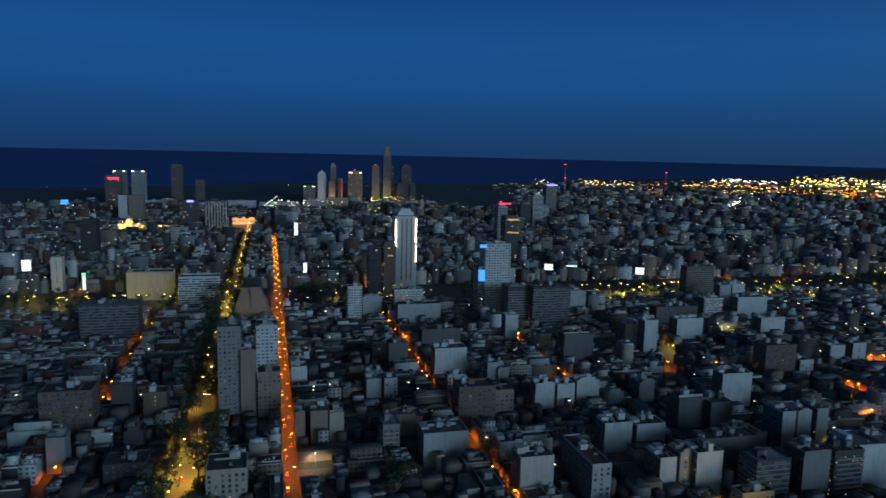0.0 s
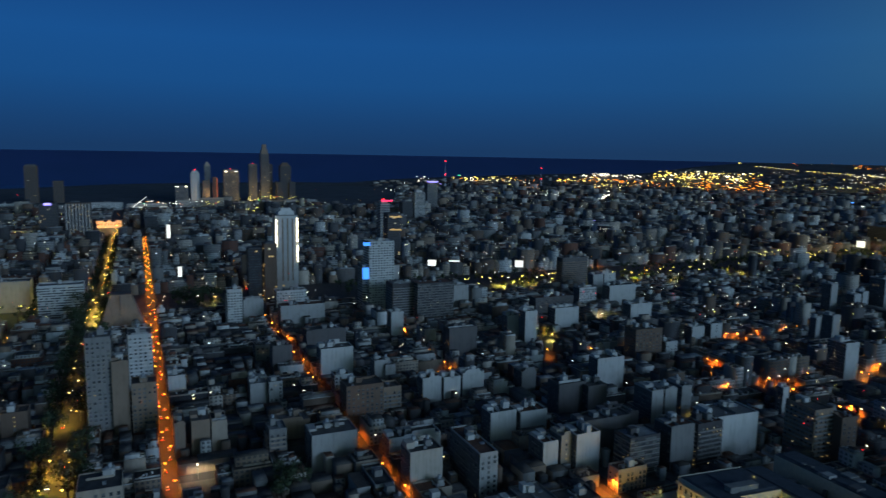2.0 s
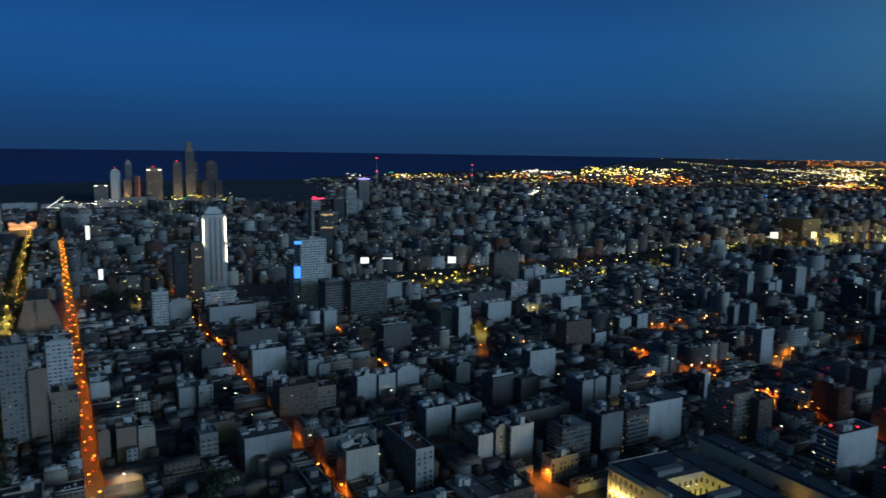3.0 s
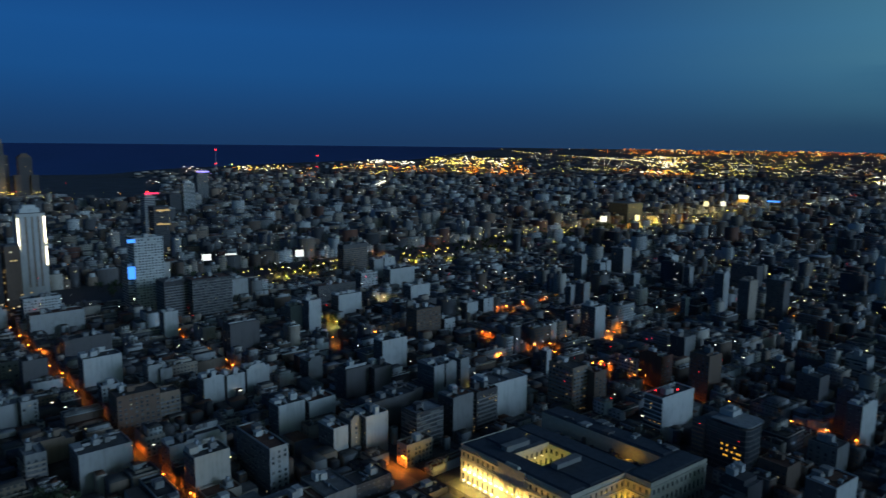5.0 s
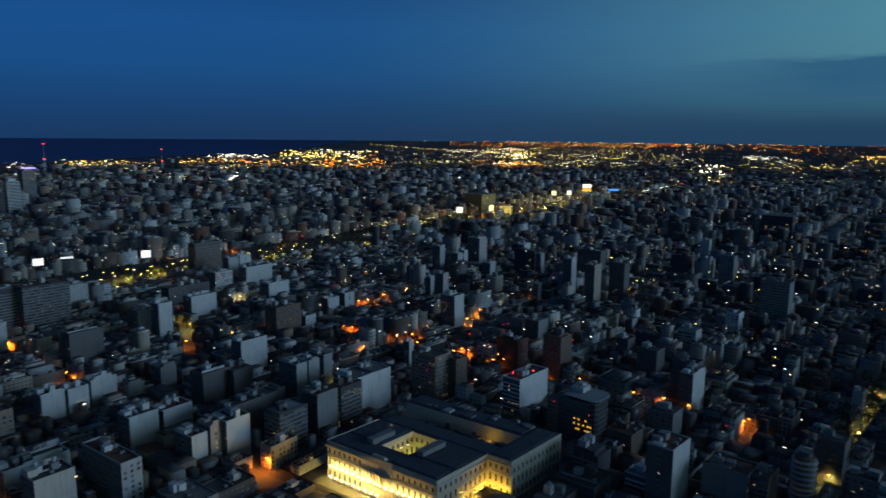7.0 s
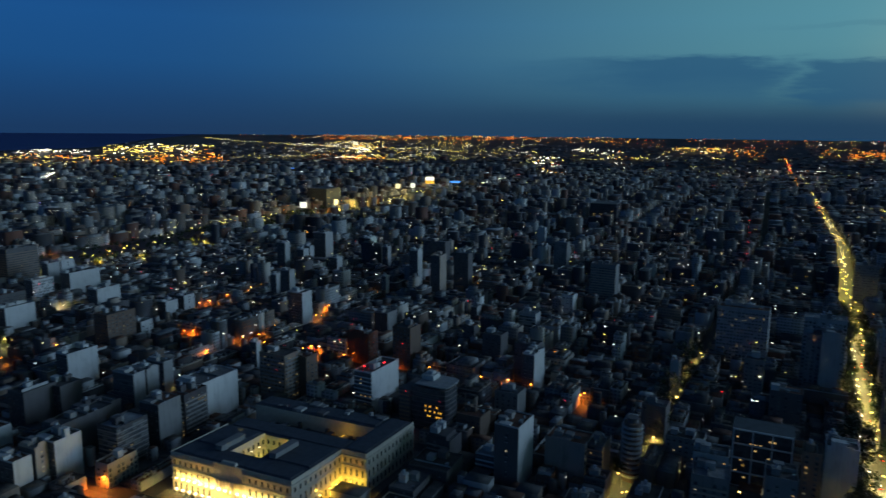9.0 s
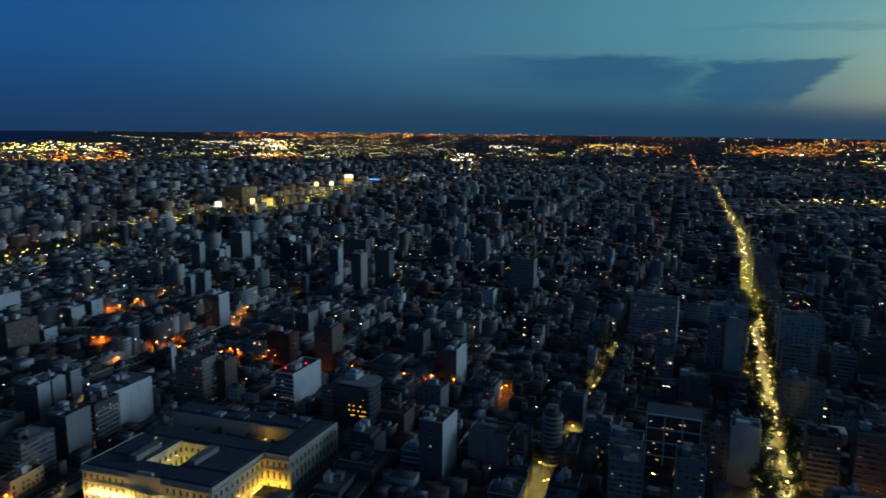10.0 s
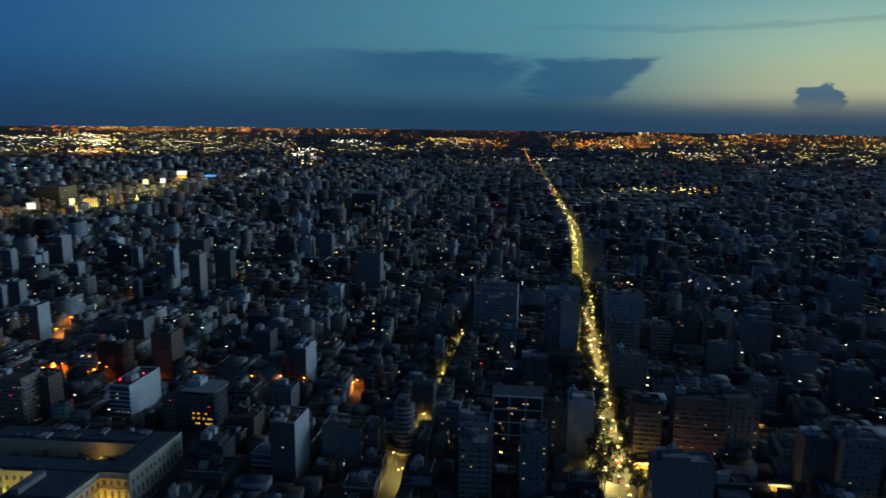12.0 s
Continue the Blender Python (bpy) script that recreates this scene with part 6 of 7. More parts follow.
tree_crowd("park_trees", [(-62 + r6.choice((-1, -1, 1)) * r6.uniform(5, 12), 1010 + 5.2 * k) for k in range(120)] + [(r6.uniform(-340, -85), r6.uniform(893, 995)) for _ in range(90)] + [(r6.uniform(25, 105), r6.uniform(893, 990)) for _ in range(30)] + [(r6.uniform(250, 1000), r6.uniform(893, 995)) for _ in range(150)] + [(x + r6.uniform(-16, 16), y + r6.uniform(-10, 14)) for x, y in ((505, 897), (535, 912), (600, 905), (705, 876), (742, 890), (768, 843), (915, 890), (1036, 845), (394, 638)) for _ in range(5)] + [(r6.uniform(1000, 1700), r6.uniform(888, 998)) for _ in range(300)], "dense dark green park trees on the widest avenue")


# lit shop fronts at the crossing of the avenue
def shop_front(x, y, length, mat, watts, colour):
    e = thing("shop_front", pose(x, y, 0.15), "low shop front with a bright lit sign over its windows", "shop", "lit shops")
    part("wall", Mesh().box(0, 4, -length / 2, length / 2, 0, 5.2), WALL, e, tone=0.36)
    part("sign", Mesh().box(-0.4, 0, -length / 2 + 0.3, length / 2 - 0.3, 3.6, 4.6), mat, e, "glowing sign band")
    for k in range(int(length // 3)):
        part("shop_window", Mesh().box(-0.12, 0.02, -length / 2 + 0.5 + 3 * k, -length / 2 + 2.9 + 3 * k, 0.5, 3.1), LIT_AMBER, e, "lit shop window")
    TAKEN.append((x + 2, y, 2.2, length / 2))
    lamp_glow(x - 2.5, y, 4.5, watts, colour)


shop_front(379.5, -98, 14, AMBER, 2500, (1.0, 0.6, 0.1))
shop_front(376.0, -127, 8, SODIUM, 900, (1.0, 0.35, 0.05))
shop_front(361.0, -170, 13, LIT_WHITE, 1500, (0.9, 0.85, 0.3))
shop_front(444.0, -187, 9, LIT_AMBER, 500, (1.0, 0.6, 0.1))
for x, y, kind, watts in ((376, -88, "y", 9000), (392, -70, "y", 6000), (362, -70, "y", 5000)):
    street_lamp(x, y, kind, 180, watts)
clear_view(377, -95)
clear_view(384, -61)


# ---------------------------------------------------------------- the rest of the city
rng = random.Random(11)
ROWS_FAR = []  # x, y, w, d, z0, z1, turn, tone, sides with windows (bits)
NEAR_LEFT = 75  # houses that still stand singly; the rest are one crowd
near = []


def tall_zone(x, y):
    """How built up the place is, 0 to 1."""
    down = math.exp(-((x - 100) / 700) ** 2 - ((y - 1500) / 800) ** 2)
    south = math.exp(-((x - 900) / 700) ** 2 - ((y - 700) / 500) ** 2)
    return min(1.0, 0.25 + 0.5 * down + 0.25 * south)


def height(x, y):
    k, q, dist = tall_zone(x, y), rng.random(), (Vector((x, y)) - CENTRE).length
    if 600 < dist < 900 and x > 300 and q > 0.55:
        return rng.uniform(13, 19) if q < 0.86 else rng.uniform(18, 29)
    if dist < 900:  # old low blocks; the tall houses among them stand already
        return rng.uniform(7, 10) if q < 0.38 else rng.uniform(9, 13) if q < 0.80 else rng.uniform(12, 17) if q < 0.97 else rng.uniform(16, 23)
    if y > 1000 and -460 < x < 760 and dist < 1900:  # the old business streets
        return rng.uniform(9, 15) if q < 0.3 else rng.uniform(14, 24) if q < 0.8 else rng.uniform(22, 33) if q < 0.96 else rng.uniform(33, 44)
    if q < 0.30 - 0.1 * k:
        return rng.uniform(7, 12)
    if q < 0.64 - 0.1 * k:
        return rng.uniform(11, 18)
    if q < 0.90 - 0.06 * k:
        return rng.uniform(16, 27)
    return rng.uniform(25, 36 + 14 * k)


def lot(u, v, w, d, front):
    """A lot: a body on the street, and often a lower wing behind it."""
    x, y = warp(u, v)
    dist = (Vector((x, y)) - CENTRE).length
    if not free(x, y, w / 2, d / 2):
        if min(w, d) > 7 and dist < 900:  # what is left beside a house that stands already
            for q in (-0.28, 0.28):
                uu, vv = (u + q * w, v) if w > d else (u, v + q * d)
                ww, dd = (w * 0.42, d) if w > d else (w, d * 0.42)
                if free(*warp(uu, vv), ww / 2, dd / 2):
                    ROWS_FAR.append((*warp(uu, vv), ww, dd, 0, rng.uniform(4, 10), lean(u, v), rng.random() ** 1.3, 0))
        return
    if -150 < x < 6 and 1630 < y < 1870:  # the open square before the government house
        return
    h = height(x, y)
    if x < -180 and 1640 < y < 2000:
        h = min(h, rng.uniform(8, 13))
    if 640 < y < 885 and (-340 < x < -80 or 20 < x < 110 or 400 < x < 900):
        h = min(h, rng.uniform(7, 12) if rng.random() < 0.75 else rng.uniform(10, 16))
    if 140 < x < 310 and 120 < y < 310:
        h = min(h, rng.uniform(5, 7))
    if -58 < x < -4 and 640 < y < 832:
        h = min(h, rng.uniform(6, 10))
    if 390 < u < 690 and (375 < v < 432 or 505 < v < 562):  # low houses before the two orange streets
        h = min(h, rng.uniform(6, 10))
    if -170 < x < 230 and y > 1960:  # low sheds before the docks
        h = min(h, rng.uniform(6, 11))
    if 95 < math.degrees(math.atan2(x - CENTRE.x, y - CENTRE.y)) < 107 and 1750 < dist < 2300:
        h = min(h, rng.uniform(5, 8))
    annex = None
    if dist < 1500 and rng.random() < 0.8:
        share, gap = rng.uniform(0.45, 0.68), rng.uniform(0.0, 2.5)
        ah = h * rng.uniform(0.35, 0.95)
        if front in (0, 2):
            s = 1 if front == 0 else -1
            back = d * (1 - share) - gap
            annex = (rng.uniform(-0.1, 0.1) * w, s * (d * share / 2 + gap + back / 2), w * rng.uniform(0.6, 0.95), back, ah)
            y, d = y - s * d * (1 - share) / 2, d * share
        else:
            s = 1 if front == 3 else -1
            back = w * (1 - share) - gap
            annex = (s * (w * share / 2 + gap + back / 2), rng.uniform(-0.1, 0.1) * d, back, d * rng.uniform(0.6, 0.95), ah)
            x, w = x - s * w * (1 - share) / 2, w * share
    near.append((dist, x, y, w, d, h, front, lean(u, v), annex))


for a, b, c, d in BLOCKS:
    mid = Vector(warp((a + b) / 2, (c + d) / 2)) - CENTRE
    far = mid.length > 1300
    dep = min(rng.uniform(24, 32), (d - c) * 0.42, (b - a) * 0.42)
    for front, (s0, s1) in ((0, (a, b)), (2, (a, b)), (3, (c + dep, d - dep)), (1, (c + dep, d - dep))):
        s = s0
        while s < s1 - 4:
            w = rng.choice((8.7, 8.7, 10, 12, 15, 19, 24, 28)) if not far else rng.uniform(13, 32)
            if s + w > s1 - 7:
                w = s1 - s
            q = dep * rng.uniform(0.7, 1.0)
            if front == 0:
                lot(s + w / 2, c + q / 2, w, q, 0)
            elif front == 2:
                lot(s + w / 2, d - q / 2, w, q, 2)
            elif front == 3:
                lot(a + q / 2, s + w / 2, q, w, 3)
            else:
                lot(b - q / 2, s + w / 2, q, w, 1)
            s += w
    # low sheds and yards inside the block
    if not far:
        hd = (d - c) / 2 - dep
        s = a + dep + 1
        while s < b - dep - 5 and hd > 4:
            w = rng.uniform(6, 14)
            t = (c + d) / 2 - hd
            while t < (c + d) / 2 + hd - 4:
                q = rng.uniform(6, 16)
                x, y = warp(s + w / 2, t + q / 2)
                if rng.random() < 0.72 and free(x, y, w / 2, q / 2) and not (140 < x < 310 and 120 < y < 310):
                    ROWS_FAR.append((x, y, w - 0.4, q - 0.6, 0, rng.choice((5, 6, 7, 8, 9, 10, 11)) * rng.uniform(0.9, 1.2), lean(s, c), rng.random() ** 1.2, 0))
                t += q
            s += w

# small houses and sheds in whatever is left of the nearer blocks
LOW, CELL = -460.0, 1.5
grid = np.zeros((1120, 1120), dtype=bool)


def span_of(x, y, hw, hd):
    return slice(max(0, int((x - hw - LOW) / CELL)), max(0, int((x + hw - LOW) / CELL) + 1)), slice(max(0, int((y - hd - LOW) / CELL)), max(0, int((y + hd - LOW) / CELL) + 1))


for x, y, hw, hd in TAKEN:
    grid[span_of(x, y, hw, hd)] = True
for _, x, y, w, d, _, _, _, annex in near:
    grid[span_of(x, y, w / 2 - 0.8, d / 2 - 0.8)] = True
    if annex:
        grid[span_of(x + annex[0], y + annex[1], annex[2] / 2 - 0.8, annex[3] / 2 - 0.8)] = True
for row in ROWS_FAR:
    grid[span_of(row[0], row[1], row[2] / 2 - 0.8, row[3] / 2 - 0.8)] = True
for a, b, c, d in BLOCKS:
    if (Vector(warp((a + b) / 2, (c + d) / 2)) - CENTRE).length > 1000:
        continue
    for k in range(420):
        w, q = (rng.uniform(6, 13), rng.uniform(6, 15)) if k < 140 else (rng.uniform(3.5, 6.5), rng.uniform(3.5, 8))
        u, v = rng.uniform(a + w / 2, b - w / 2), rng.uniform(c + q / 2, d - q / 2)
        x, y = warp(u, v)
        area = span_of(x, y, w / 2, q / 2)
        if not grid[area].any():
            grid[area] = True
            front_low = 140 < x < 310 and 120 < y < 310
            h = rng.uniform(2.6, 4.2) if front_low else rng.choice((5, 6.5, 8, 9, 10, 11, 13))
            ROWS_FAR.append((x, y, w, q, 0, h * rng.uniform(0.9, 1.15), lean(u, v), rng.random() ** 1.2, rng.choice((0, 5, 10))))

near.sort()
built = 0
for dist, x, y, w, d, h, front, turn_by, annex in near:
    bearing = math.degrees(math.atan2(x - CENTRE.x, y - CENTRE.y))
    if built < NEAR_LEFT and dist > 325 and -25 < bearing < 124:
        built += 1
        tone = rng.choice((0.03, 0.1, 0.18, 0.18, 0.27, 0.27, 0.36, 0.36, 0.36, 0.46, 0.46, 0.55, 0.65, 0.73, 0.8, 0.88))
        if x < -70:
            tone = min(tone, rng.choice((0.1, 0.18, 0.27, 0.36)))
        style = rng.choice(("flat", "flat", "flat", "balcony", "balcony", "strip", "blank")) if h > 12 else "flat"
        sides = (front, (front + 2) % 4) if rng.random() < 0.45 else (1, 3)
        house(x, y, w, d, h, tone, style, sides, turn_by, seed=built, steps=rng.choice((0, 0, 0, 1)) if h > 14 else 0, annex=annex)
        continue
    if rng.random() < (0.42 if dist < 1000 else 0.36 if dist < 1700 else 0.3):
        tone = rng.uniform(0.60, 0.97)  # limewashed party walls
    else:
        tone = 0.62 * rng.random() ** (1.1 if dist < 1000 else 1.0)
    bits = (1 << front) | (1 << (front + 2) % 4) if rng.random() < 0.45 else 10 if dist < 1100 else 15
    ROWS_FAR.append((x, y, w, d, 0, h, turn_by, tone, bits))
    if annex:
        ROWS_FAR.append((x + annex[0], y + annex[1], annex[2], annex[3], 0, annex[4], turn_by, rng.choice((tone, rng.random())), bits))
    if 8 < h < 20 and dist < 1500 and rng.random() < 0.6:  # a set-back upper storey
        sw, sd = w * rng.uniform(0.45, 0.85), d * rng.uniform(0.3, 0.65)
        uh = rng.choice((2.8, 3.0, 5.6))
        ROWS_FAR.append((x + rng.uniform(-0.5, 0.5) * (w - sw), y + rng.uniform(-0.5, 0.5) * (d - sd), sw, sd, h, h + uh, turn_by, rng.choice((tone, rng.random(), rng.uniform(0.65, 0.97))), bits))
    if h > 7 and rng.random() < (0.8 if dist < 2000 else 0.5):
        sw, sd = min(w * 0.45, rng.uniform(3, 6)), min(d * 0.4, rng.uniform(4, 8))
        ROWS_FAR.append((x + rng.uniform(-0.2, 0.2) * w, y + rng.uniform(-0.25, 0.25) * d, sw, sd, h, h + rng.uniform(2.4, 5), turn_by, rng.choice((tone, 0.55, 0.75, 0.9)), 0))
    if dist < 1000:  # parapets
        rim_tone = max(tone, 0.4) if rng.random() < 0.4 else rng.uniform(0.62, 0.97)
        t, ph, c, s = 0.3, rng.uniform(0.6, 1.2), math.cos(turn_by), math.sin(turn_by)
        for ox, oy, pw, pd in ((0, -d / 2 + t / 2, w, t), (0, d / 2 - t / 2, w, t), (-w / 2 + t / 2, 0, t, d - 2 * t), (w / 2 - t / 2, 0, t, d - 2 * t)):
            ROWS_FAR.append((x + c * ox - s * oy, y + s * ox + c * oy, pw, pd, h, h + ph, turn_by, rim_tone, 0))
    if dist < 750:  # walls between terraces, and stair roofs
        for _ in range(rng.randint(2, 4)):
            o, lw = rng.uniform(-0.35, 0.35), rng.uniform(0.4, 0.95)
            if rng.random() < 0.5:
                ROWS_FAR.append((x, y + o * d, w * lw, 0.35, h, h + rng.uniform(1.0, 2.6), turn_by, rng.uniform(0.55, 0.97), 0))
            else:
                ROWS_FAR.append((x + o * w, y, 0.35, d * lw, h, h + rng.uniform(1.0, 2.6), turn_by, rng.uniform(0.55, 0.97), 0))
    if dist < 1300:
        for _ in range(rng.randint(3, 8) if dist < 750 else rng.randint(0, 3)):
            s = rng.uniform(0.6, 1.9)
            ROWS_FAR.append((x + rng.uniform(-0.34, 0.34) * w, y + rng.uniform(-0.36, 0.36) * d, s, s * rng.uniform(0.7, 1.8), h, h + rng.uniform(0.7, 2.6), turn_by, rng.choice((0.2, 0.55, 0.75, 0.9, 0.96)), 0))

# past the drawn grid: suburbs out to the edge of the flat land
for _ in range(7600):
    bearing, dist = rng.uniform(-22, 124), math.sqrt(rng.uniform(2650 ** 2, 3850 ** 2))
    if bearing < 20:
        continue
    p = far_place(bearing, dist)
    q = rng.random() * (1.0 if 24 < bearing < 78 else 0.8)
    h = rng.uniform(5, 11) if q < 0.6 else rng.uniform(11, 20) if q < 0.87 else rng.uniform(20, 38)
    ROWS_FAR.append((p.x, p.y, rng.uniform(14, 32), rng.uniform(14, 32), 0, h, 0.0, 0.95 * rng.random() ** 0.9, rng.choice((5, 10))))


# far suburbs on the plain as it closes up towards the horizon
for _ in range(2600):
    bearing, q = rng.uniform(18, 124), rng.random()
    dist = 1 / ((1 - q) / 3850 + q / 11000.0)
    if dist > coast(bearing) * 0.95:
        continue
    p = far_place(bearing, dist)
    k = Vector((p.x - CENTRE.x, p.y - CENTRE.y)).length / dist
    h = (rng.uniform(4, 8) if rng.random() < 0.96 else rng.uniform(12, 26)) * k
    w = rng.uniform(14, 40) * k
    ROWS_FAR.append((p.x, p.y, w, w * rng.uniform(0.5, 1.2), p.z - 4, min(p.z + h, 198.5), 0.0, rng.random() ** 1.2 * 0.9, 0))


def houses_far(name, rows, label):
    r = np.array(rows, dtype=np.float64)
    n = len(r)
    x, y, w, d, z0, z1, turn_by, tone, bits = r.T
    sx = np.array([-1, 1, 1, -1, -1, 1, 1, -1]) * 0.5
    sy = np.array([-1, -1, 1, 1, -1, -1, 1, 1]) * 0.5
    lx, ly = w[:, None] * sx, d[:, None] * sy
    c, s = np.cos(turn_by)[:, None], np.sin(turn_by)[:, None]
    v = np.empty((n, 8, 3))
    v[:, :, 0], v[:, :, 1] = x[:, None] + c * lx - s * ly, y[:, None] + s * lx + c * ly
    v[:, :4, 2], v[:, 4:, 2] = z0[:, None], z1[:, None]
    quads = np.array([(0, 1, 5, 4), (1, 2, 6, 5), (2, 3, 7, 6), (3, 0, 4, 7), (4, 5, 6, 7)])
    idx = (np.arange(n)[:, None, None] * 8 + quads).reshape(-1, 4)
    me = bpy.data.meshes.new(name)
    me.vertices.add(n * 8)
    me.vertices.foreach_set("co", v.ravel())
    me.loops.add(len(idx) * 4)
    me.loops.foreach_set("vertex_index", idx.ravel().astype(np.int32))
    me.polygons.add(len(idx))
    me.polygons.foreach_set("loop_start", np.arange(0, len(idx) * 4, 4, dtype=np.int32))
    me.materials.append(WALL_FAR)
    me.materials.append(ROOF)
    me.polygons.foreach_set("material_index", np.tile(np.array([0, 0, 0, 0, 1], dtype=np.int32), n))
    me.update(calc_edges=True)
    tones = np.repeat(tone[:, None], 5, 1)
    shaded_x = ((bits.astype(int) & 2) > 0) | (np.hypot(x - CENTRE.x, y - CENTRE.y) < 1200)  # x-facing walls: darker than y-facing party walls, their shade put into the tone
    shade = np.where(np.hypot(x - CENTRE.x, y - CENTRE.y) < 1200, 0.82, 0.9)[shaded_x]
    tones[shaded_x, 1] *= shade
    tones[shaded_x, 3] *= shade
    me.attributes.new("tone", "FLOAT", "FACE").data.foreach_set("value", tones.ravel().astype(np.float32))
    win = np.stack([(bits.astype(int) >> k) & 1 for k in range(4)] + [np.zeros(n, int)], 1)
    me.attributes.new("win", "FLOAT", "FACE").data.foreach_set("value", win.ravel().astype(np.float32))
    uv = np.zeros((n, 5, 4, 2))
    for k, size in enumerate((w, d, w, d)):
        uv[:, k, 1, 0] = uv[:, k, 2, 0] = np.round(size / 3.1) * 3.1
        uv[:, k, 0, 1] = uv[:, k, 1, 1] = 0.0
        uv[:, k, 2, 1] = uv[:, k, 3, 1] = z1 - z0
    uv[..., 0] += (np.arange(n) % 53 * 31.0 * 3.1)[:, None, None]
    me.uv_layers.new(name="UVMap").data.foreach_set("uv", uv.ravel().astype(np.float32))
    me.validate()
    return tagged(new(name, me), label, "buildings", kind="stuff")


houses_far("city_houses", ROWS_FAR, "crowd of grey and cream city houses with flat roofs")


# ---------------------------------------------------------------- far lights
def lights_far(name, mats, spots, label):
    """spots: place, radius, material index; small lamps seen from far away."""
    s = Mesh()
    for p, r, m in spots:
        s.gem(p.x, p.y, p.z + r * 0.4, r * 2.0, m, 0.22)
    return alone(name, s, mats, label, "lights", kind="stuff")


# far lamps look smaller and deeper in colour through the haze
FAR_LAMPS = [lamp_material("far_lamp_" + n, c, e, False) for n, c, e in (
    ("sodium", (1.0, 0.26, 0.012), 4.8), ("amber", (1.0, 0.76, 0.14), 6.5), ("white", (1.0, 0.95, 0.74), 7.0), ("red", (1.0, 0.02, 0.03), 4.0),
    ("green", (0.05, 1.0, 0.45), 4.0), ("blue", (0.08, 0.3, 1.0), 5.0), ("violet", (0.35, 0.3, 1.0), 3.0))]
spots = [(p, 0.58 * r if r < 1.6 else 0.93 + 0.38 * (r - 1.6), m) for p, r, m in far_spots]
KINDS = {"o": 0, "a": 1, "w": 2, "r": 3}


def shine(bearing, dist, r, kind, up=None):
    """One lamp, unless it would float on the river."""
    if bearing < 48 and dist > coast(bearing) * 0.97:
        return
    p = far_place(bearing, dist, rng.uniform(8, 26) if up is None else up)
    p.z = min(p.z, 199.5 - 2.0 * rng.random())
    spots.append((p, (0.84 if dist > 9000 else 1.25 if 36 < bearing < 49 else 1.0) * r * min(dist, 4700) / 4700 if dist > 2400 else r * 0.34, KINDS[kind]))


def district(b0, b1, d0, d1, count, kinds, r):
    """Lit streets between two bearings and two distances: short rows of lamps of one colour."""
    while count > 0:
        q = rng.random()
        bearing, dist = rng.uniform(b0, b1), 1 / ((1 - q) / d0 + q / d1)
        kind, n, size = rng.choice(kinds), rng.choice((1, 1, 1, 2, 2, 3, 4) if d0 < 8000 else (1, 1, 1, 2)), r * rng.choice((0.6, 0.75, 0.9, 1.0, 1.3))
        step = math.degrees(rng.uniform(18, 45) / dist) * (1.0 if dist < 7000 else 1.8)
        for k in range(n):
            shine(bearing + k * step, dist * (1 + rng.gauss(0, 0.002)), size * rng.uniform(0.8, 1.1), kind if rng.random() < 0.85 else rng.choice("oaw"))
        count -= n


def lit_road(places, count, kinds, r):
    """Lamps along a road through places (bearing, distance)."""
    for k in range(count):
        q = (k + rng.random()) / count * (len(places) - 1)
        i = min(int(q), len(places) - 2)
        (b0, d0), (b1, d1) = places[i], places[i + 1]
        f = q - i
        shine(b0 + (b1 - b0) * f + rng.gauss(0, 0.04), 1 / ((1 - f) / d0 + f / d1), r * rng.choice((0.6, 0.8, 1.0, 1.2)), rng.choice(kinds), 12)


district(34.7, 39.5, 5850, 6610, 34, "w", 3.2)
district(32.8, 40.6, 4740, 5460, 60, "ooaa", 2.6)
district(35.4, 37.9, 3870, 4330, 22, "a", 2.2)
district(40.4, 47.1, 5300, 8240, 130, "aaaw", 3.0)
district(43.4, 48.7, 4070, 5620, 90, "ooa", 2.6)
district(37.9, 43.9, 4180, 5010, 50, "ao", 2.0)
district(44.8, 46.6, 19170, 23990, 16, "a", 2.4)
district(42.2, 44.8, 23990, 23990, 10, "a", 1.6)
district(53.8, 60.2, 12940, 23230, 90, "oooa", 1.9)
district(60.2, 70.2, 13210, 23990, 150, "oooa", 1.9)
district(69.5, 73.6, 15400, 23990, 80, "ooor", 1.6)
district(58.5, 60.2, 5810, 10780, 70, "wwa", 2.6)
district(54.9, 58.8, 5910, 9590, 70, "wwa", 1.9)
district(57.3, 60.5, 4570, 5200, 44, "oa", 2.6)
district(55.1, 56.7, 4770, 5360, 14, "oa", 2.4)
district(48.9, 55.1, 4620, 9320, 80, "waa", 1.9)
district(60.2, 68.1, 4690, 11780, 120, "aaw", 1.8)
district(68.1, 73.7, 5340, 15940, 70, "aow", 1.6)
district(30.6, 32.6, 2820, 3380, 34, "w", 2.2)
district(34.7, 35.4, 2510, 2850, 12, "wa", 1.8)
district(20.5, 22.1, 4170, 4850, 8, "w", 2.2)
district(25.0, 28.9, 4430, 5450, 46, "aaw", 2.4)
district(28.9, 31.5, 3620, 5250, 26, "wao", 2.0)
district(18.1, 21.7, 3230, 3620, 12, "w", 1.6)
district(23.7, 37.9, 2490, 3250, 60, "aaw", 1.3)
district(56.6, 70.1, 12850, 23990, 170, "ooooa", 2.0)
district(72.0, 81.9, 11740, 23600, 100, "oooa", 1.9)
district(56.6, 60.7, 5880, 11270, 80, "aaw", 2.4)
district(57.5, 60.4, 4460, 5070, 36, "oa", 2.6)
district(60.6, 69.7, 4350, 11330, 150, "aaw", 1.8)
district(69.7, 73.8, 4160, 12100, 40, "aw", 1.7)
district(73.5, 75.2, 3770, 5370, 46, "wwa", 2.6)
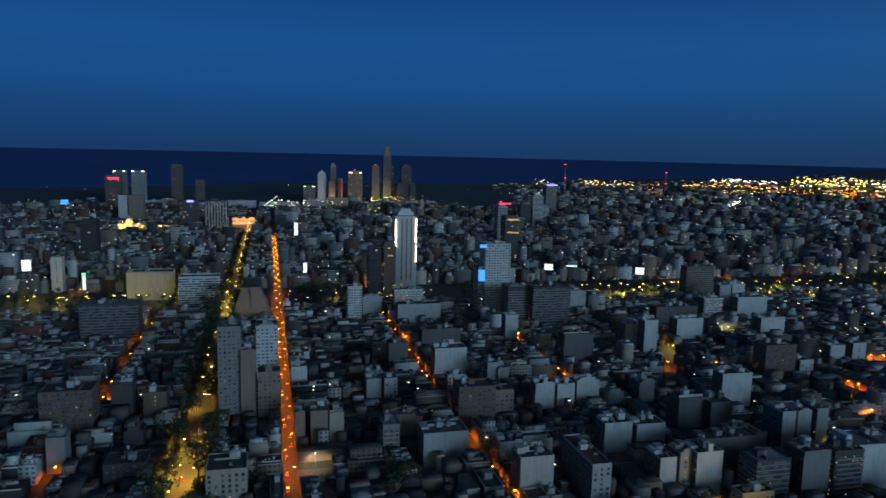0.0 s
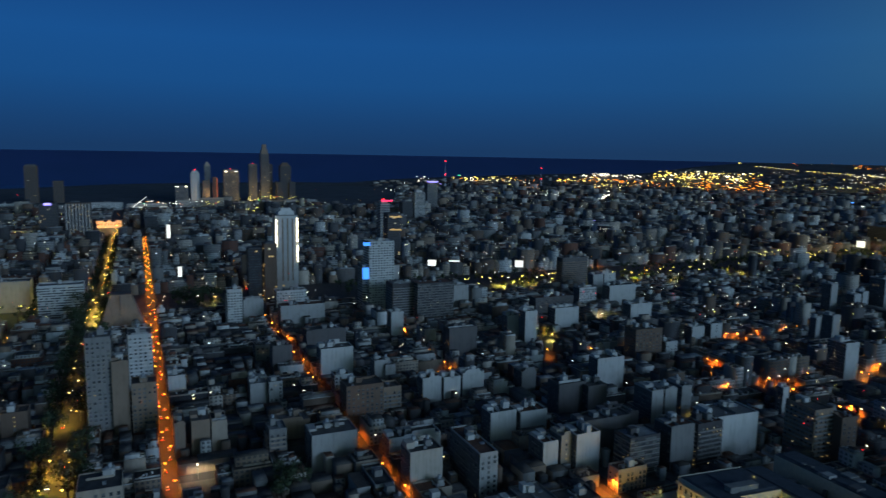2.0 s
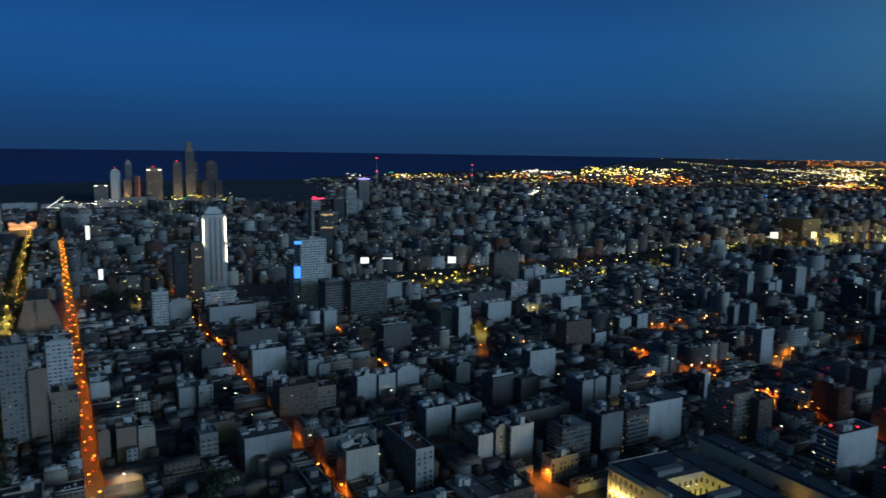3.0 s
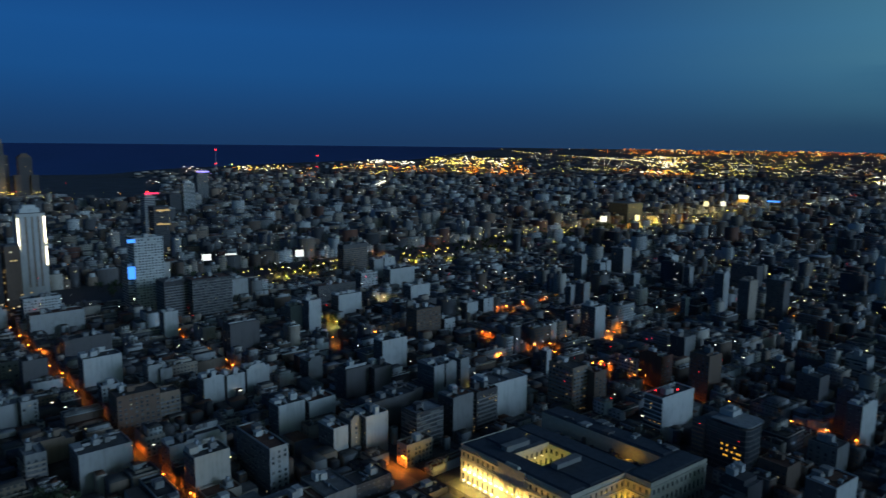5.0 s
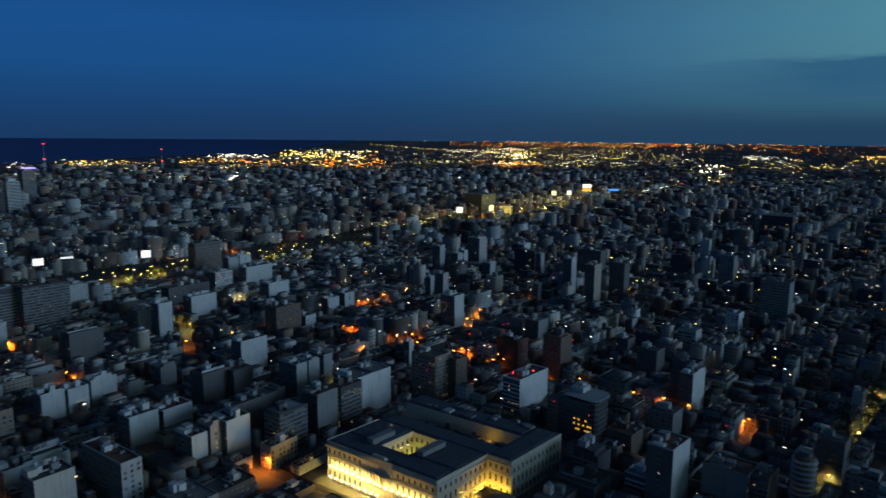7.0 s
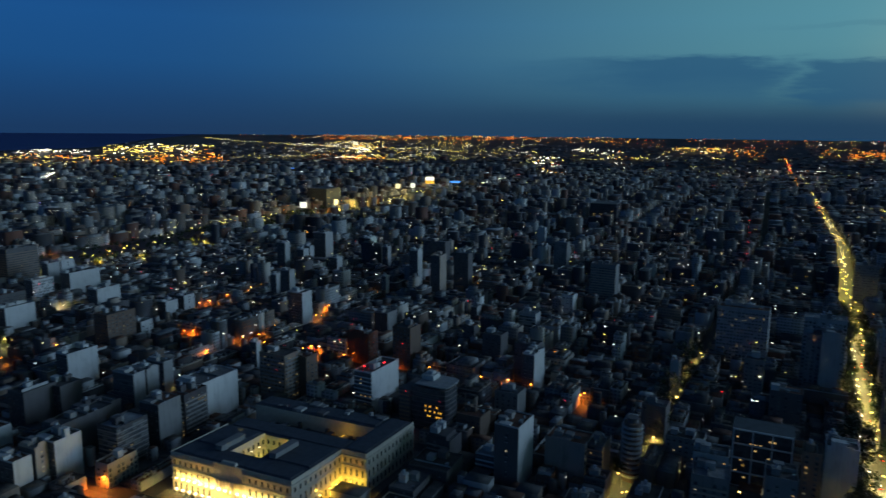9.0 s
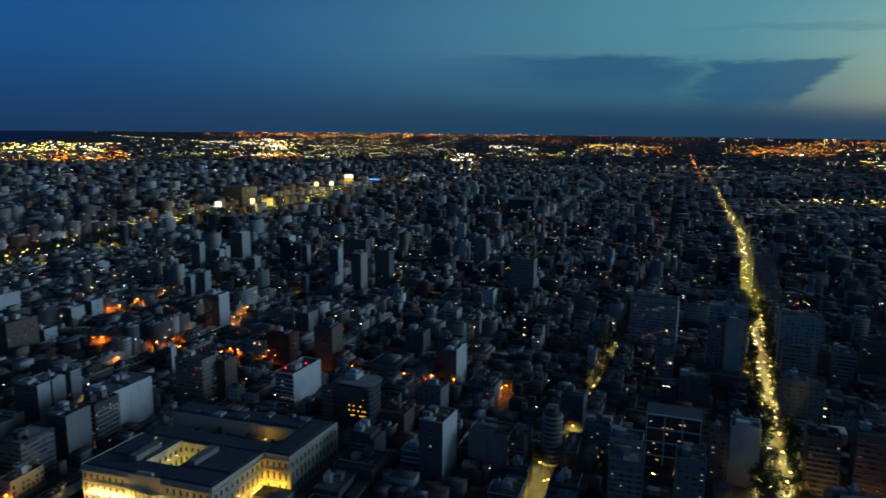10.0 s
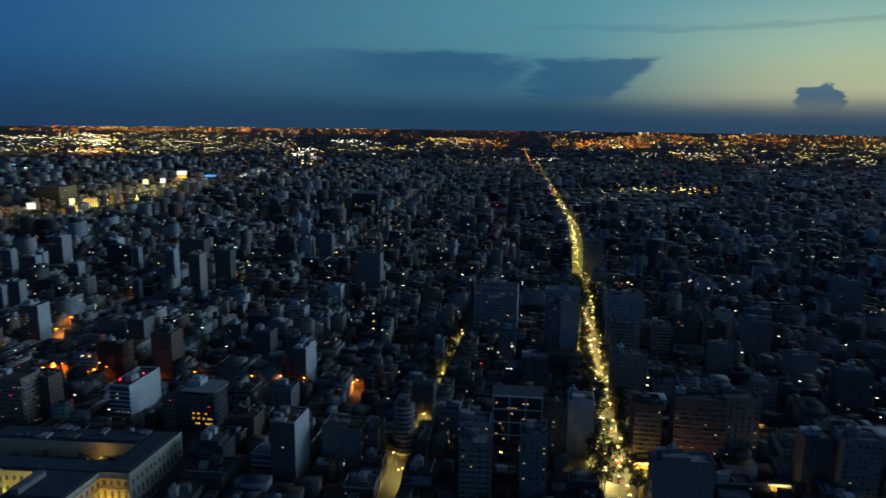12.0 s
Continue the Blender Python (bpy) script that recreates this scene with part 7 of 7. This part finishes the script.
district(73.6, 76.1, 3160, 3780, 22, "wao", 2.0)
district(76.5, 78.6, 6800, 8090, 24, "w", 2.3)
district(76.1, 82.3, 4830, 7300, 50, "waa", 1.9)
district(83.2, 89.9, 6390, 9300, 120, "ooaa", 2.0)
district(79.6, 94.1, 9380, 20440, 150, "oooor", 1.2)
district(100.0, 122.0, 9000, 23900, 260, "ooooa", 1.4)
district(50.0, 100.0, 16000, 23900, 260, "ooor", 1.2)
district(100.0, 122.0, 4200, 9000, 160, "oaaw", 1.5)
district(93.8, 101.4, 6450, 10050, 210, "ooooa", 2.0)
district(98.5, 101.3, 10520, 13390, 40, "oa", 1.9)
district(93.4, 99.2, 12360, 21790, 26, "aw", 1.7)
district(79.3, 101.4, 3380, 6000, 130, "waw", 1.6)
district(92.6, 93.7, 3740, 3900, 10, "w", 2.0)
district(88.9, 101.5, 2150, 3550, 40, "waw", 1.2)
district(101.0, 121.0, 8040, 20970, 380, "oooaa", 2.2)
district(103.1, 113.3, 4110, 5400, 46, "awo", 2.0)
district(101.0, 121.0, 3830, 7910, 120, "waw", 1.8)
district(96.8, 97.9, 2060, 2120, 8, "a", 1.6)
district(-10.9, -5.5, 1740, 1910, 12, "aa", 1.5)
district(-16.0, -10.4, 2240, 2560, 30, "aaw", 1.3)
district(-9.3, -3.8, 1990, 2480, 30, "aaw", 1.2)
district(7.5, 12.5, 2220, 2640, 44, "aa", 1.5)
district(2.6, 6.1, 1990, 2360, 18, "aa", 1.5)
district(12.5, 17.1, 2120, 2650, 26, "aaw", 1.2)

district(99.6, 102.9, 2140, 2230, 20, "aaw", 3.6)
district(103.0, 105.8, 2150, 2260, 24, "oaa", 3.2)
district(26.0, 75.0, 2300, 4300, 190, "wwwar", 1.5)
district(75.0, 121.0, 2300, 4600, 120, "wwwar", 1.4)

lit_road([(47.3, 15100), (50.7, 10700), (54.2, 9250), (58.5, 7580)], 90, "aaw", 1.7)
lit_road([(69.3, 2560), (70.3, 2720), (71.3, 2900)], 26, "waw", 1.9)
lit_road([(71.3, 2900), (72.9, 3300), (74.1, 3700)], 10, "aor", 1.5)
lit_road([(36.0, 2820), (37.4, 3550)], 34, "w", 2.6)
lit_road([(34.7, 2830), (35.4, 2480)], 12, "aw", 2.0)
lit_road([(45.7, 3550), (46.2, 2900)], 10, "roo", 1.8)
lit_road([(92.1, 5950), (92.4, 4160), (93.2, 2870)], 30, "oaro", 2.2)
for _ in range(1000):  # single lamps among the houses
    bearing, dist = rng.uniform(-20, 121), 1 / rng.uniform(1 / 3600, 1 / 800)
    if bearing > 92 and rng.random() < 0.45:
        continue
    if noise.noise(Vector((bearing * 0.2, 9000 / dist, 3.0))) > -0.12 or rng.random() < 0.3:
        shine(bearing, dist, rng.choice((0.7, 0.9, 1.2, 1.6)), rng.choices("oawr", (0.10, 0.22, 0.60, 0.08))[0], rng.uniform(8, 30))
for _ in range(150):  # lit windows and lamps of the nearer blocks to the south
    shine(rng.uniform(52, 96), 1 / rng.uniform(1 / 1500, 1 / 560), rng.choice((0.6, 0.8, 1.1)), rng.choices("oawr", (0.2, 0.35, 0.3, 0.15))[0], rng.uniform(10, 26))
lights_far("city_lights", FAR_LAMPS, spots, "countless small orange and white lights of the far city")
